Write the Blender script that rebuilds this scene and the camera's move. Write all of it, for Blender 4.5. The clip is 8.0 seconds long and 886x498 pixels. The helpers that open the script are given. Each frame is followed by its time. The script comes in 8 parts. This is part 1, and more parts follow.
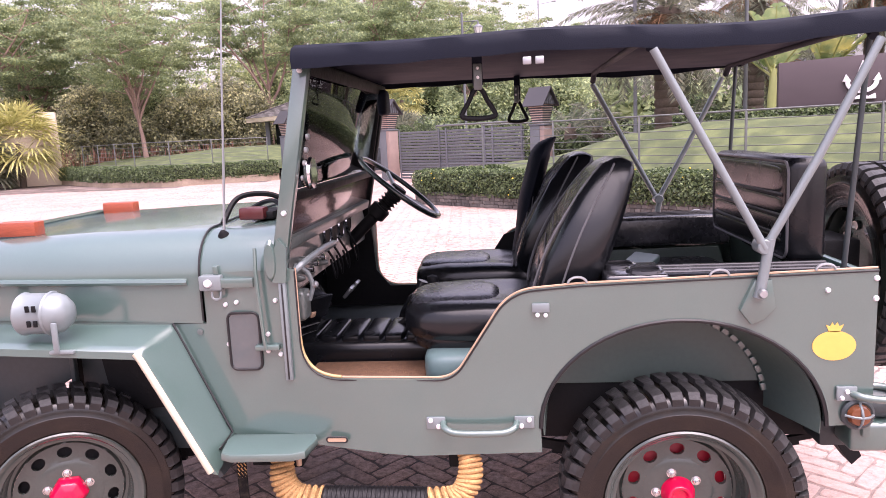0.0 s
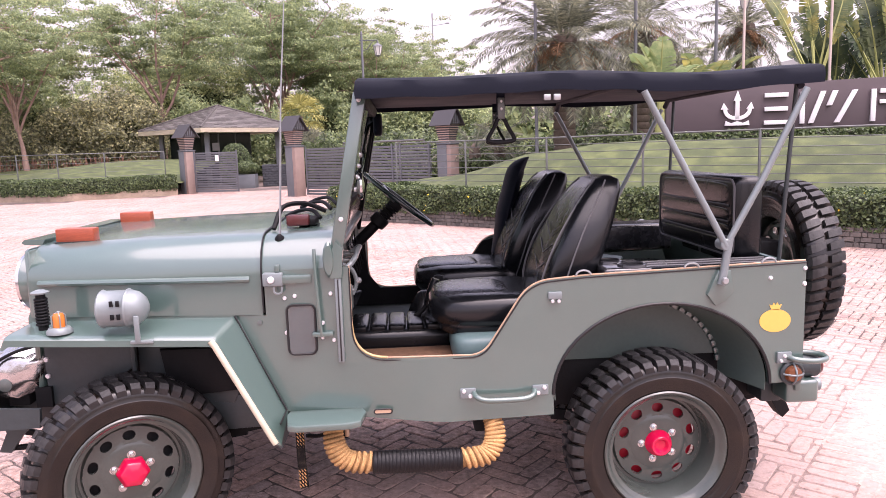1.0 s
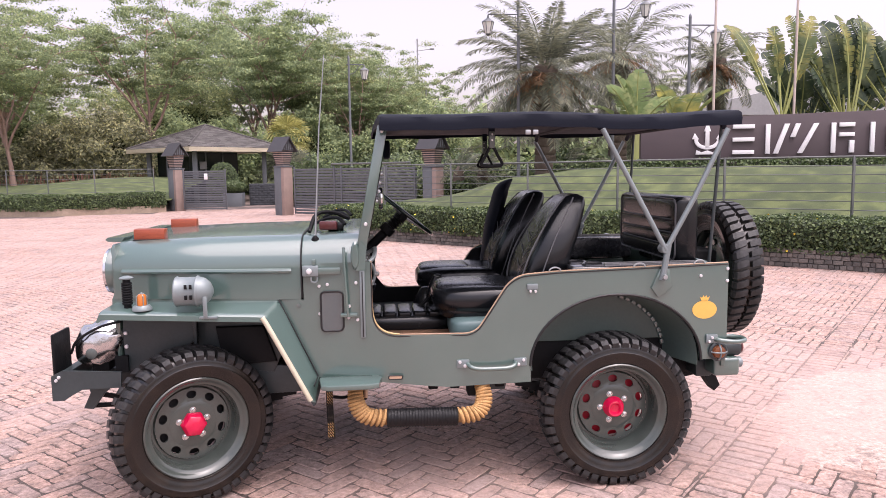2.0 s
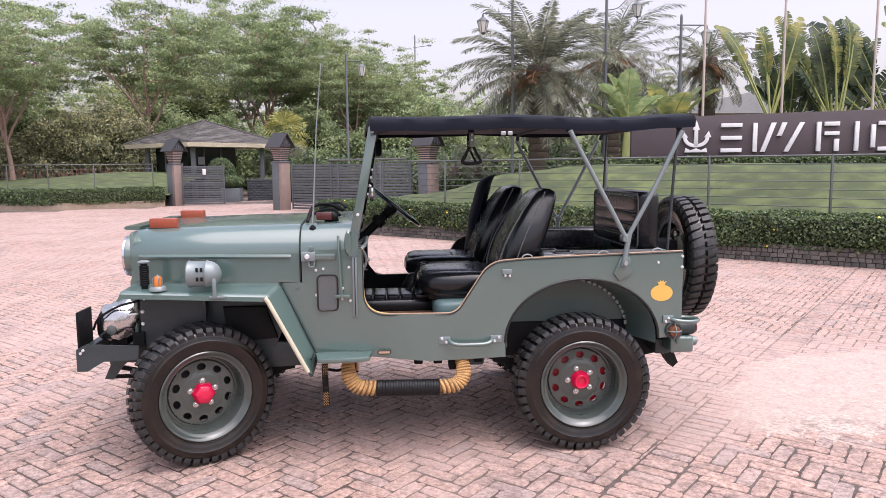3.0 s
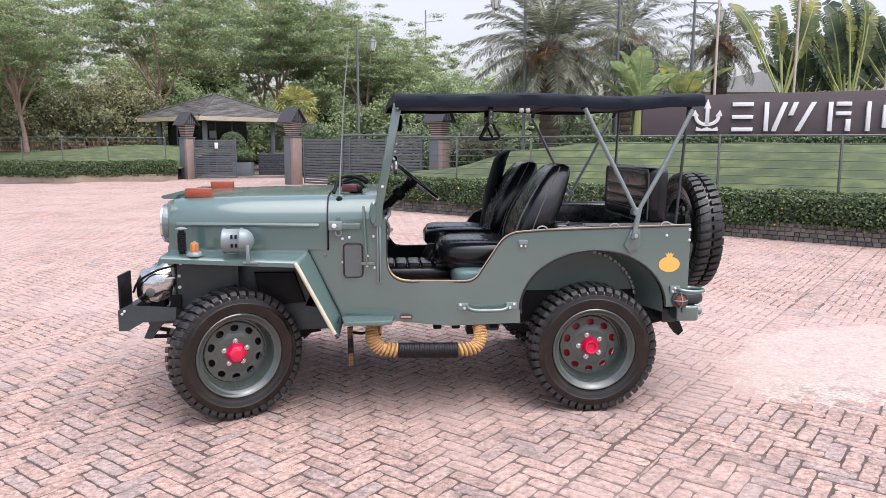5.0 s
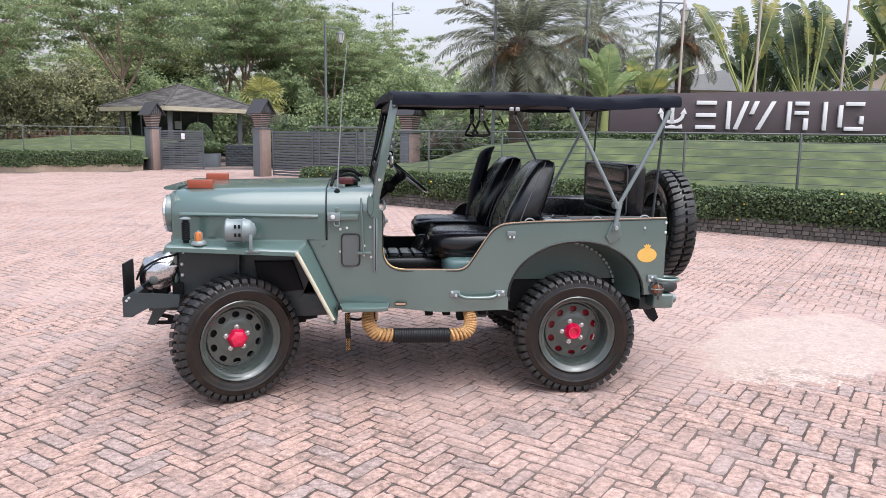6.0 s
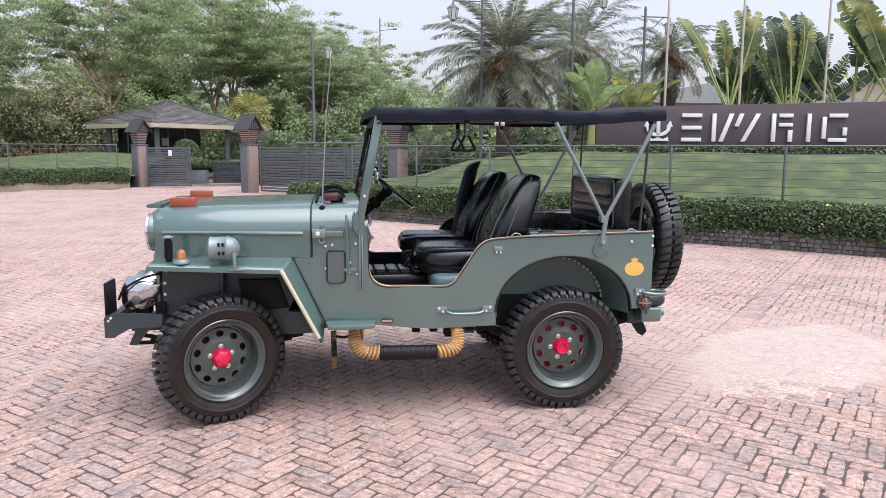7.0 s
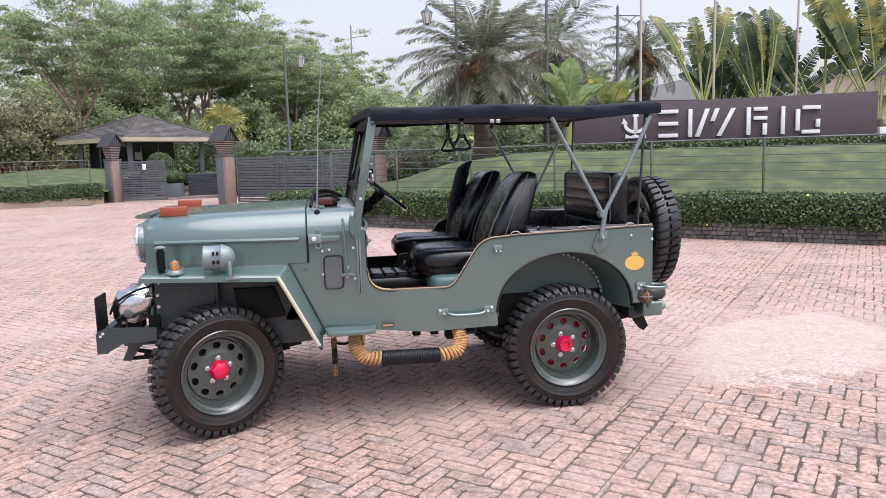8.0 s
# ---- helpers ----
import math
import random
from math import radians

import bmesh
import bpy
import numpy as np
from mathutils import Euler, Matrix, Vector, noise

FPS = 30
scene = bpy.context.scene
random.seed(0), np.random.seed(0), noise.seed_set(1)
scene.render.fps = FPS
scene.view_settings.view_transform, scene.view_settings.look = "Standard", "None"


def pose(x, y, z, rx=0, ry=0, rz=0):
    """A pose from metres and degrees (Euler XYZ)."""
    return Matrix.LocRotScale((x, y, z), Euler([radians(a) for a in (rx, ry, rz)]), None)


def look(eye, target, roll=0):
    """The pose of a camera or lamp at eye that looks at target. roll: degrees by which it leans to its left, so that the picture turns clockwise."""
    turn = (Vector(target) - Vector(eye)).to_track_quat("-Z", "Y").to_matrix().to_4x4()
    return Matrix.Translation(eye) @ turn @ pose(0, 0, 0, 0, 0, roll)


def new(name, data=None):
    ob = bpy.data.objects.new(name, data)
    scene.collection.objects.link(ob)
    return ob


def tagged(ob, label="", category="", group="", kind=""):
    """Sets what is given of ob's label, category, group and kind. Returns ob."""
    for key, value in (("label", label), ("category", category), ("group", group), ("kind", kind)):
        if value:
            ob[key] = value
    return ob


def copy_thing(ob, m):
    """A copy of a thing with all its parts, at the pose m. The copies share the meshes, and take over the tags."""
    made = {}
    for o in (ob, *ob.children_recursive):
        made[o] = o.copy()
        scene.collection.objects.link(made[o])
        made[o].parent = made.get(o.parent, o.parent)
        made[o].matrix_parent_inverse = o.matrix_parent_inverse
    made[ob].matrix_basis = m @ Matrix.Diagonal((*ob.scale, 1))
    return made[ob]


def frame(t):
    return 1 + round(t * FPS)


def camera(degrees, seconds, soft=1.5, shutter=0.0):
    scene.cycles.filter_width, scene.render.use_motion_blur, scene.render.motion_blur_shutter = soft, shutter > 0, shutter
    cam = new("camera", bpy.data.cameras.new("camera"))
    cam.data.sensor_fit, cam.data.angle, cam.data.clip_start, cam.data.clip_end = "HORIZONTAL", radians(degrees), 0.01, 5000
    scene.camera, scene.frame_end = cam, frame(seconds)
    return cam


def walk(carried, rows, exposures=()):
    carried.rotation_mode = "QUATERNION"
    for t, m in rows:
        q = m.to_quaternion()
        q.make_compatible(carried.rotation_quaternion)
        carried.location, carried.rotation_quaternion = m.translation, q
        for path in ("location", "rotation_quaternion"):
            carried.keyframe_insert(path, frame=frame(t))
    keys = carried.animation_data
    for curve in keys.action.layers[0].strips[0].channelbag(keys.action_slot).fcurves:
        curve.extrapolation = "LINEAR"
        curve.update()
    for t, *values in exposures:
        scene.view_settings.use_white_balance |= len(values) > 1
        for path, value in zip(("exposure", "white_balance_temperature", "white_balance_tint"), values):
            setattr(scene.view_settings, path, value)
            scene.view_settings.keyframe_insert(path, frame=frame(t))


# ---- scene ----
cam = camera(63.2, 8.0, soft=0.35)
PATH = [
    (0, (0.518, -2.885, 1.518), (0.327, -0.919, 1.204), -2.7),
    (0.5, (0.279, -3.022, 1.522), (0.297, -1.046, 1.217), -2.1),
    (1, (0.041, -3.365, 1.548), (0.149, -1.387, 1.269), -1.8),
    (1.5, (-0.059, -3.745, 1.574), (0.082, -1.764, 1.338), -1.3),
    (1.7, (-0.104, -3.891, 1.563), (0.046, -1.909, 1.34), -1.0),
    (2.8, (-0.081, -4.464, 1.533), (0.102, -2.484, 1.318), -0.8),
    (3, (-0.068, -4.502, 1.547), (0.103, -2.523, 1.319), -0.5),
    (3.5, (-0.06, -4.537, 1.545), (0.1, -2.56, 1.294), 0.2),
    (4, (-0.059, -4.558, 1.55), (0.11, -2.583, 1.283), 0.4),
    (4.5, (-0.073, -4.606, 1.543), (0.081, -2.632, 1.261), 0.1),
    (4.7, (-0.086, -4.638, 1.538), (0.051, -2.663, 1.252), -0.0),
    (5.8, (-0.342, -4.922, 1.552), (-0.112, -2.959, 1.245), 0.7),
    (6, (-0.337, -4.926, 1.554), (-0.091, -2.965, 1.245), 0.8),
    (6.5, (-0.311, -4.896, 1.558), (-0.043, -2.937, 1.259), 0.8),
    (7, (-0.314, -4.896, 1.56), (-0.039, -2.934, 1.29), 0.3),
    (7.5, (-0.364, -4.899, 1.548), (-0.068, -2.937, 1.296), -0.6),
    (8, (-0.424, -4.812, 1.528), (-0.089, -2.857, 1.271), -1.6),
]
walk(cam, [(t, look(eye, target, roll)) for t, eye, target, roll in PATH], [(0.0, 1.99, 6330, 33), (1.0, 1.79, 6430, 31), (1.5, 1.58, 6420, 27), (3.0, 1.31, 6130, 17), (4.5, 1.33, 5950, 13), (6.5, 1.24, 5850, 8), (7.0, 1.24, 5820, 9), (8.0, 1.22, 5900, 12)])

# ---- light ----
world = bpy.data.worlds.new("sky")
scene.world = world
world.use_nodes = True
wn = world.node_tree
wn.nodes.clear()
sky = wn.nodes.new("ShaderNodeTexSky")
sky.sky_type = "NISHITA"
sky.sun_disc = False
sky.sun_elevation = radians(70)
sky.sun_rotation = radians(135)
sky.air_density, sky.dust_density, sky.ozone_density = 1.0, 4.0, 1.0
soft_sky = wn.nodes.new("ShaderNodeHueSaturation")
soft_sky.inputs["Saturation"].default_value = 0.52
background = wn.nodes.new("ShaderNodeBackground")
background.inputs["Strength"].default_value = 0.128
world_out = wn.nodes.new("ShaderNodeOutputWorld")
wn.links.new(sky.outputs[0], soft_sky.inputs["Color"])
# evening haze: the pale sky turns faintly peach towards the horizon
toward = wn.nodes.new("ShaderNodeTexCoord")
split = wn.nodes.new("ShaderNodeSeparateXYZ")
climb = wn.nodes.new("ShaderNodeMapRange")
climb.inputs["From Min"].default_value, climb.inputs["From Max"].default_value = 0.22, 0.75
haze = wn.nodes.new("ShaderNodeMix")
haze.data_type = "RGBA"
haze.inputs["A"].default_value, haze.inputs["B"].default_value = (1.0, 0.875, 0.815, 1), (1.0, 1.0, 1.0, 1)
tint = wn.nodes.new("ShaderNodeMix")
tint.data_type, tint.blend_type = "RGBA", "MULTIPLY"
tint.inputs["Factor"].default_value = 1.0
wn.links.new(toward.outputs["Generated"], split.inputs[0])
wn.links.new(split.outputs["Z"], climb.inputs["Value"])
wn.links.new(climb.outputs["Result"], haze.inputs["Factor"])
wn.links.new(soft_sky.outputs[0], tint.inputs["A"])
wn.links.new(haze.outputs["Result"], tint.inputs["B"])
wn.links.new(tint.outputs["Result"], background.inputs["Color"])
wn.links.new(background.outputs[0], world_out.inputs["Surface"])

sun = new("sun", bpy.data.lights.new("sun", "SUN"))
sun.data.energy, sun.data.angle, sun.data.color = 1.18, radians(84), (1.0, 0.89, 0.79)
sun.matrix_basis = look((0.9, -0.9, 3.60), (0, 0, 0))


# ---- materials ----
def material(name, color, rough=0.6, metal=0.0, vary=0.12, scale=8.0, bump=0.1, fine=60.0, coat=0.0, second=None, island=0.0,
             random_object=0.0, stretch=(1, 1, 1), transmission=0.0, thin=0.0, emit=0.0, spec=0.5, big=0.8, coat_ior=1.5, coat_rough=0.06):
    """A surface whose colour varies at two scales, with fine relief."""
    m = bpy.data.materials.new(name)
    m.use_nodes = True
    nt = m.node_tree
    b = nt.nodes["Principled BSDF"]
    b.inputs["Metallic"].default_value = metal
    b.inputs["Specular IOR Level"].default_value = spec
    b.inputs["Coat Weight"].default_value = coat
    b.inputs["Coat Roughness"].default_value = coat_rough
    b.inputs["Coat IOR"].default_value = coat_ior
    tc = nt.nodes.new("ShaderNodeTexCoord")
    mp = nt.nodes.new("ShaderNodeMapping")
    mp.inputs["Scale"].default_value = stretch
    nt.links.new(tc.outputs["Object"], mp.inputs["Vector"])

    def noise_node(s, detail=4.0):
        n = nt.nodes.new("ShaderNodeTexNoise")
        n.inputs["Scale"].default_value, n.inputs["Detail"].default_value = s, detail
        nt.links.new(mp.outputs["Vector"], n.inputs["Vector"])
        return n

    def math_node(op, a, c):
        n = nt.nodes.new("ShaderNodeMath")
        n.operation = op
        for k, v in ((0, a), (1, c)):
            if isinstance(v, (int, float)):
                n.inputs[k].default_value = v
            else:
                nt.links.new(v, n.inputs[k])
        return n.outputs[0]

    n1, n2 = noise_node(fine), noise_node(big, 3.0)
    n3 = noise_node(scale)
    value = math_node("ADD", math_node("MULTIPLY", math_node("SUBTRACT", n1.outputs["Fac"], 0.5), vary * 1.6),
                      math_node("MULTIPLY", math_node("SUBTRACT", n3.outputs["Fac"], 0.5), vary * 2.0))
    value = math_node("ADD", value, math_node("MULTIPLY", math_node("SUBTRACT", n2.outputs["Fac"], 0.5), vary * 1.5))
    if island or random_object:
        if island:
            g = nt.nodes.new("ShaderNodeNewGeometry").outputs["Random Per Island"]
        else:
            g = nt.nodes.new("ShaderNodeObjectInfo").outputs["Random"]
        value = math_node("ADD", value, math_node("MULTIPLY", math_node("SUBTRACT", g, 0.5), 2 * max(island, random_object)))
    value = math_node("ADD", value, 1.0)
    mix = nt.nodes.new("ShaderNodeMix")
    mix.data_type = "RGBA"
    mix.inputs["A"].default_value = (*color, 1)
    mix.inputs["B"].default_value = (*(second or color), 1)
    if second:
        src = g if (island or random_object) else n3.outputs["Fac"]
        ramp = nt.nodes.new("ShaderNodeMapRange")
        ramp.inputs["From Min"].default_value, ramp.inputs["From Max"].default_value = (0.3, 0.9) if (island or random_object) else (0.45, 0.65)
        nt.links.new(src, ramp.inputs["Value"])
        nt.links.new(ramp.outputs["Result"], mix.inputs["Factor"])
    vm = nt.nodes.new("ShaderNodeVectorMath")
    vm.operation = "SCALE"
    nt.links.new(mix.outputs["Result"], vm.inputs[0])
    nt.links.new(value, vm.inputs["Scale"])
    nt.links.new(vm.outputs["Vector"], b.inputs["Base Color"])
    rr = nt.nodes.new("ShaderNodeMapRange")
    rr.inputs["To Min"].default_value, rr.inputs["To Max"].default_value = max(0.02, rough * 0.8), min(1.0, rough * 1.2)
    nt.links.new(n3.outputs["Fac"], rr.inputs["Value"])
    nt.links.new(rr.outputs["Result"], b.inputs["Roughness"])
    if bump:
        bn = nt.nodes.new("ShaderNodeBump")
        bn.inputs["Strength"].default_value, bn.inputs["Distance"].default_value = bump, 0.01
        nt.links.new(n1.outputs["Fac"], bn.inputs["Height"])
        nt.links.new(bn.outputs["Normal"], b.inputs["Normal"])
    if transmission:
        b.inputs["Transmission Weight"].default_value = transmission
    if emit:
        b.inputs["Emission Color"].default_value = (*color, 1)
        b.inputs["Emission Strength"].default_value = emit
    if thin:
        tr = nt.nodes.new("ShaderNodeBsdfTranslucent")
        nt.links.new(vm.outputs["Vector"], tr.inputs["Color"])
        ms = nt.nodes.new("ShaderNodeMixShader")
        ms.inputs["Fac"].default_value = thin
        nt.links.new(b.outputs[0], ms.inputs[1])
        nt.links.new(tr.outputs[0], ms.inputs[2])
        nt.links.new(ms.outputs[0], nt.nodes["Material Output"].inputs["Surface"])
    return m


PAINT = material("grey_green_paint", (0.067, 0.116, 0.102), 0.42, vary=0.09, scale=4, bump=0.004, fine=220, coat=1.0, coat_ior=1.9, coat_rough=0.13)
PAINT_INNER = material("satin_grey_green_paint", (0.085, 0.118, 0.104), 0.5, vary=0.15, scale=6, bump=0.02, coat=0.15)
# chassis paint; on the inner wing panels it also carries painted shade
PAINT_DARK_AND_SHADE = material("chassis_and_shaded_panel_paint", (0.036, 0.047, 0.050), 0.42, vary=0.2, scale=9, bump=0.1)
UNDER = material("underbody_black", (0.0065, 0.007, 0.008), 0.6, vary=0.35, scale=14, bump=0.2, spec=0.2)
RUBBER = material("tyre_rubber", (0.0050, 0.0042, 0.0036), 0.24, vary=0.3, scale=16, bump=0.05, fine=90, second=(0.013, 0.009, 0.006), spec=0.55)
TREAD_RUBBER = material("tread_rubber", (0.018, 0.018, 0.0185), 0.5, vary=0.4, scale=16, bump=0.2, fine=90, second=(0.034, 0.034, 0.035), spec=0.4)
RIM_PAINT = material("rim_paint", (0.056, 0.068, 0.061), 0.22, vary=0.12, scale=14, bump=0.03, fine=120, coat=0.6)
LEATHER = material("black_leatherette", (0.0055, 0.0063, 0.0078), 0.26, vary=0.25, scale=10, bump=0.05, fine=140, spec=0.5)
# worn, polished leatherette; its paler base colour also carries reflected sky sheen
LEATHER_WORN_SHEEN = material("worn_leatherette_pale_sheen", (0.024, 0.026, 0.031), 0.27, vary=0.3, scale=22, bump=0.12, fine=30, spec=0.8)
PIPING = material("seam_thread", (0.10, 0.10, 0.105), 0.5, vary=0.1)
CANVAS = material("navy_black_canvas", (0.007, 0.0095, 0.018), 0.62, vary=0.2, scale=6, bump=0.15, fine=400, spec=0.15)
CHROME = material("chrome", (0.72, 0.72, 0.74), 0.14, metal=1.0, vary=0.05, bump=0.01)
STEEL = material("galvanised_steel", (0.42, 0.44, 0.45), 0.38, metal=0.8, vary=0.15, bump=0.04)
SILVER = material("silver_grey_paint", (0.19, 0.225, 0.23), 0.4, metal=0.2, vary=0.06, bump=0.02, coat=0.2)
RED = material("red_plastic", (0.60, 0.005, 0.055), 0.25, vary=0.08, bump=0.01, coat=0.4)
RED_DRUM = material("red_brake_drum", (0.42, 0.01, 0.025), 0.45, vary=0.1)
LINING = material("navy_roof_lining", (0.007, 0.010, 0.025), 0.7, vary=0.2, scale=6, bump=0.15, fine=40, spec=0.12)
AMBER_DARK = material("dark_amber_lens", (0.17, 0.055, 0.02), 0.2, vary=0.15, coat=0.5)
RED_DARK = material("dark_red_lens", (0.085, 0.012, 0.012), 0.3, vary=0.1, coat=0.4)
AMBER = material("amber_lens", (0.55, 0.17, 0.03), 0.2, vary=0.1, coat=0.5)
GOLD = material("gold_sticker", (0.72, 0.44, 0.10), 0.4, vary=0.08, bump=0.02)
COPPER_TRIM = material("copper_edge_trim", (0.46, 0.31, 0.21), 0.4, vary=0.12)
GILT = material("brass_edge", (0.50, 0.37, 0.18), 0.35, metal=0.2, vary=0.15)
BLACK_TRIM = material("black_edge_rubber", (0.01, 0.01, 0.011), 0.5, vary=0.1)
WOOD = material("red_brown_wood", (0.29, 0.060, 0.026), 0.4, vary=0.4, scale=12, stretch=(1, 8, 8), bump=0.08, coat=0.3)
ROPE = material("jute_rope", (0.43, 0.25, 0.10), 0.8, vary=0.7, scale=26, bump=0.5, fine=160)
ROPE_DARK = material("dark_rope_core", (0.20, 0.11, 0.04), 0.9, vary=0.2, bump=0.3)
DARK_CHROME = material("dented_polished_metal", (0.62, 0.62, 0.62), 0.2, metal=1.0, vary=0.3, scale=9, bump=0.6, fine=14)
WRAP = material("black_grip_wrap", (0.007, 0.007, 0.008), 0.45, spec=0.3, vary=0.2, scale=30, bump=0.3, stretch=(6, 1, 1))
MAT_BROWN = material("coir_mat", (0.17, 0.09, 0.05), 0.95, vary=0.5, scale=60, bump=0.6, fine=220)
BLUE_PART = material("teal_damper", (0.01, 0.12, 0.15), 0.4, vary=0.1)
WHITE_METAL = material("bright_bolt", (0.75, 0.75, 0.76), 0.3, metal=0.4, vary=0.05)
GREEN_BOX = material("sage_vinyl", (0.10, 0.16, 0.16), 0.4, vary=0.08, bump=0.05)
DASH = material("dash_metal", (0.095, 0.112, 0.106), 0.38, metal=0.0, vary=0.35, bump=0.06, coat=0.4)

APRON = material("red_brown_panel", (0.075, 0.048, 0.044), 0.2, vary=0.3, scale=4, bump=0.02, coat=0.5)

GLASS = bpy.data.materials.new("window_glass")
GLASS.use_nodes = True
clear = GLASS.node_tree.nodes.new("ShaderNodeBsdfTransparent")
clear.inputs["Color"].default_value = (0.84, 0.92, 0.87, 1)
shine = GLASS.node_tree.nodes.new("ShaderNodeBsdfGlossy")
shine.inputs["Roughness"].default_value = 0.03
glaze = GLASS.node_tree.nodes.new("ShaderNodeMixShader")
fresnel = GLASS.node_tree.nodes.new("ShaderNodeFresnel")
fresnel.inputs["IOR"].default_value = 1.5
GLASS.node_tree.links.new(fresnel.outputs[0], glaze.inputs["Fac"])
GLASS.node_tree.links.new(clear.outputs[0], glaze.inputs[1])
GLASS.node_tree.links.new(shine.outputs[0], glaze.inputs[2])
GLASS.node_tree.links.new(glaze.outputs[0], GLASS.node_tree.nodes["Material Output"].inputs["Surface"])


# ---- mesh helpers ----
def part(name, bm, mat, parent=None, label="", smooth=40):
    """One mesh object from a bmesh, under a thing or a part."""
    me = bpy.data.meshes.new(name)
    bmesh.ops.recalc_face_normals(bm, faces=bm.faces)
    bm.to_mesh(me)
    bm.free()
    for p in me.polygons:
        p.use_smooth = True
    me.set_sharp_from_angle(angle=radians(smooth))
    me.materials.append(mat)
    ob = new(name, me)
    if parent:
        ob.parent = parent
    if label:
        tagged(ob, label)
    return ob


def soup(name, verts, faces, mat, parent=None, smooth=False):
    """One mesh object from arrays of corners and faces."""
    me = bpy.data.meshes.new(name)
    me.from_pydata([tuple(v) for v in verts], [], [tuple(f) for f in faces])
    if smooth:
        me.polygons.foreach_set("use_smooth", [True] * len(me.polygons))
    me.materials.append(mat)
    ob = new(name, me)
    if parent:
        ob.parent = parent
    return ob


def join(bm, other, m=None):
    if m is not None:
        other.transform(m)
    me = bpy.data.meshes.new("tmp")
    other.to_mesh(me)
    other.free()
    bm.from_mesh(me)
    bpy.data.meshes.remove(me)
    return bm


def box(x0, x1, y0, y1, z0, z1, r=0.0, seg=2, m=None):
    bm = bmesh.new()
    bmesh.ops.create_cube(bm, size=1, matrix=Matrix.Translation(((x0 + x1) / 2, (y0 + y1) / 2, (z0 + z1) / 2)) @ Matrix.Diagonal((abs(x1 - x0), abs(y1 - y0), abs(z1 - z0), 1)))
    if r:
        bmesh.ops.bevel(bm, geom=bm.edges[:], offset=r, segments=seg, affect="EDGES", profile=0.5)
    if m is not None:
        bm.transform(m)
    return bm


def prism(points, y0, y1, r=0.0, axis="y"):
    """A flat outline in x and z, drawn out along y (or in x and y along z, or in y and z along x)."""
    bm = bmesh.new()
    place = {"y": lambda a, c, d: (a, d, c), "z": lambda a, c, d: (a, c, d), "x": lambda a, c, d: (d, a, c)}[axis]
    low = [bm.verts.new(place(a, c, y0)) for a, c in points]
    high = [bm.verts.new(place(a, c, y1)) for a, c in points]
    n = len(points)
    bm.faces.new(low)
    bm.faces.new(high[::-1])
    for i in range(n):
        bm.faces.new((low[i], high[i], high[(i + 1) % n], low[(i + 1) % n]))
    if r:
        edges = [e for e in bm.edges if len({v in low for v in e.verts}) == 1]
        bmesh.ops.bevel(bm, geom=edges, offset=r, segments=2, affect="EDGES", profile=0.5)
    return bm


def fillet(points, n=6):
    """Rounds the corners of an open line of (a, b, radius)."""
    out = []
    for i, (a, b, r) in enumerate(points):
        if not r or i in (0, len(points) - 1):
            out.append((a, b))
            continue
        p = Vector((a, b))
        u = (Vector(points[i - 1][:2]) - p).normalized()
        v = (Vector(points[i + 1][:2]) - p).normalized()
        half = u.angle(v) / 2
        d = r / math.tan(half)
        s, e = p + u * d, p + v * d
        for k in range(n + 1):
            t = k / n
            q = s * (1 - t) ** 2 + p * 2 * t * (1 - t) + e * t ** 2
            out.append((q.x, q.y))
    return out


def tube(path, r, n=10, closed=False, taper=None, cap=True):
    """A round bar along a line of points; taper gives a factor for each."""
    bm = bmesh.new()
    pts = [Vector(p) for p in path]
    k = len(pts)
    rings, ref = [], None
    for i, p in enumerate(pts):
        a = pts[(i - 1) % k] if closed or i else p
        b = pts[(i + 1) % k] if closed or i < k - 1 else p
        d = (b - a).normalized()
        if ref is None:
            ref = d.orthogonal().normalized()
        ref = (ref - d * ref.dot(d)).normalized()
        side = d.cross(ref)
        rad = r * (taper[i] if taper else 1)
        rings.append([bm.verts.new(p + (ref * math.cos(2 * math.pi * j / n) + side * math.sin(2 * math.pi * j / n)) * rad) for j in range(n)])
    for i in range(k if closed else k - 1):
        a, b = rings[i], rings[(i + 1) % k]
        for j in range(n):
            bm.faces.new((a[j], a[(j + 1) % n], b[(j + 1) % n], b[j]))
    if cap and not closed:
        bm.faces.new(rings[0][::-1])
        bm.faces.new(rings[-1])
    return bm


def lathe(profile, n=48, m=None, close=False):
    """Turns (radius, height) about z."""
    bm = bmesh.new()
    rings = []
    for r, h in profile:
        if r < 1e-6:
            rings.append([bm.verts.new((0, 0, h))])
        else:
            rings.append([bm.verts.new((r * math.cos(2 * math.pi * j / n), r * math.sin(2 * math.pi * j / n), h)) for j in range(n)])
    pairs = list(zip(rings, rings[1:])) + ([(rings[-1], rings[0])] if close else [])
    for a, b in pairs:
        for j in range(n):
            q = [a[j % len(a)], a[(j + 1) % len(a)], b[(j + 1) % len(b)], b[j % len(b)]]
            q = list(dict.fromkeys(q))
            if len(q) > 2:
                bm.faces.new(q)
    if m is not None:
        bm.transform(m)
    return bm


def cylinder(p, q, r, n=16, bevel=0.0):
    """A bar from p to q with eased ends."""
    p, q = Vector(p), Vector(q)
    h = (q - p).length
    e = bevel
    prof = [(0, 0), (r - e, 0), (r, e), (r, h - e), (r - e, h), (0, h)] if e else [(0, 0), (r, 0), (r, h), (0, h)]
    return lathe(prof, n, Matrix.Translation(p) @ (q - p).to_track_quat("Z", "Y").to_matrix().to_4x4())


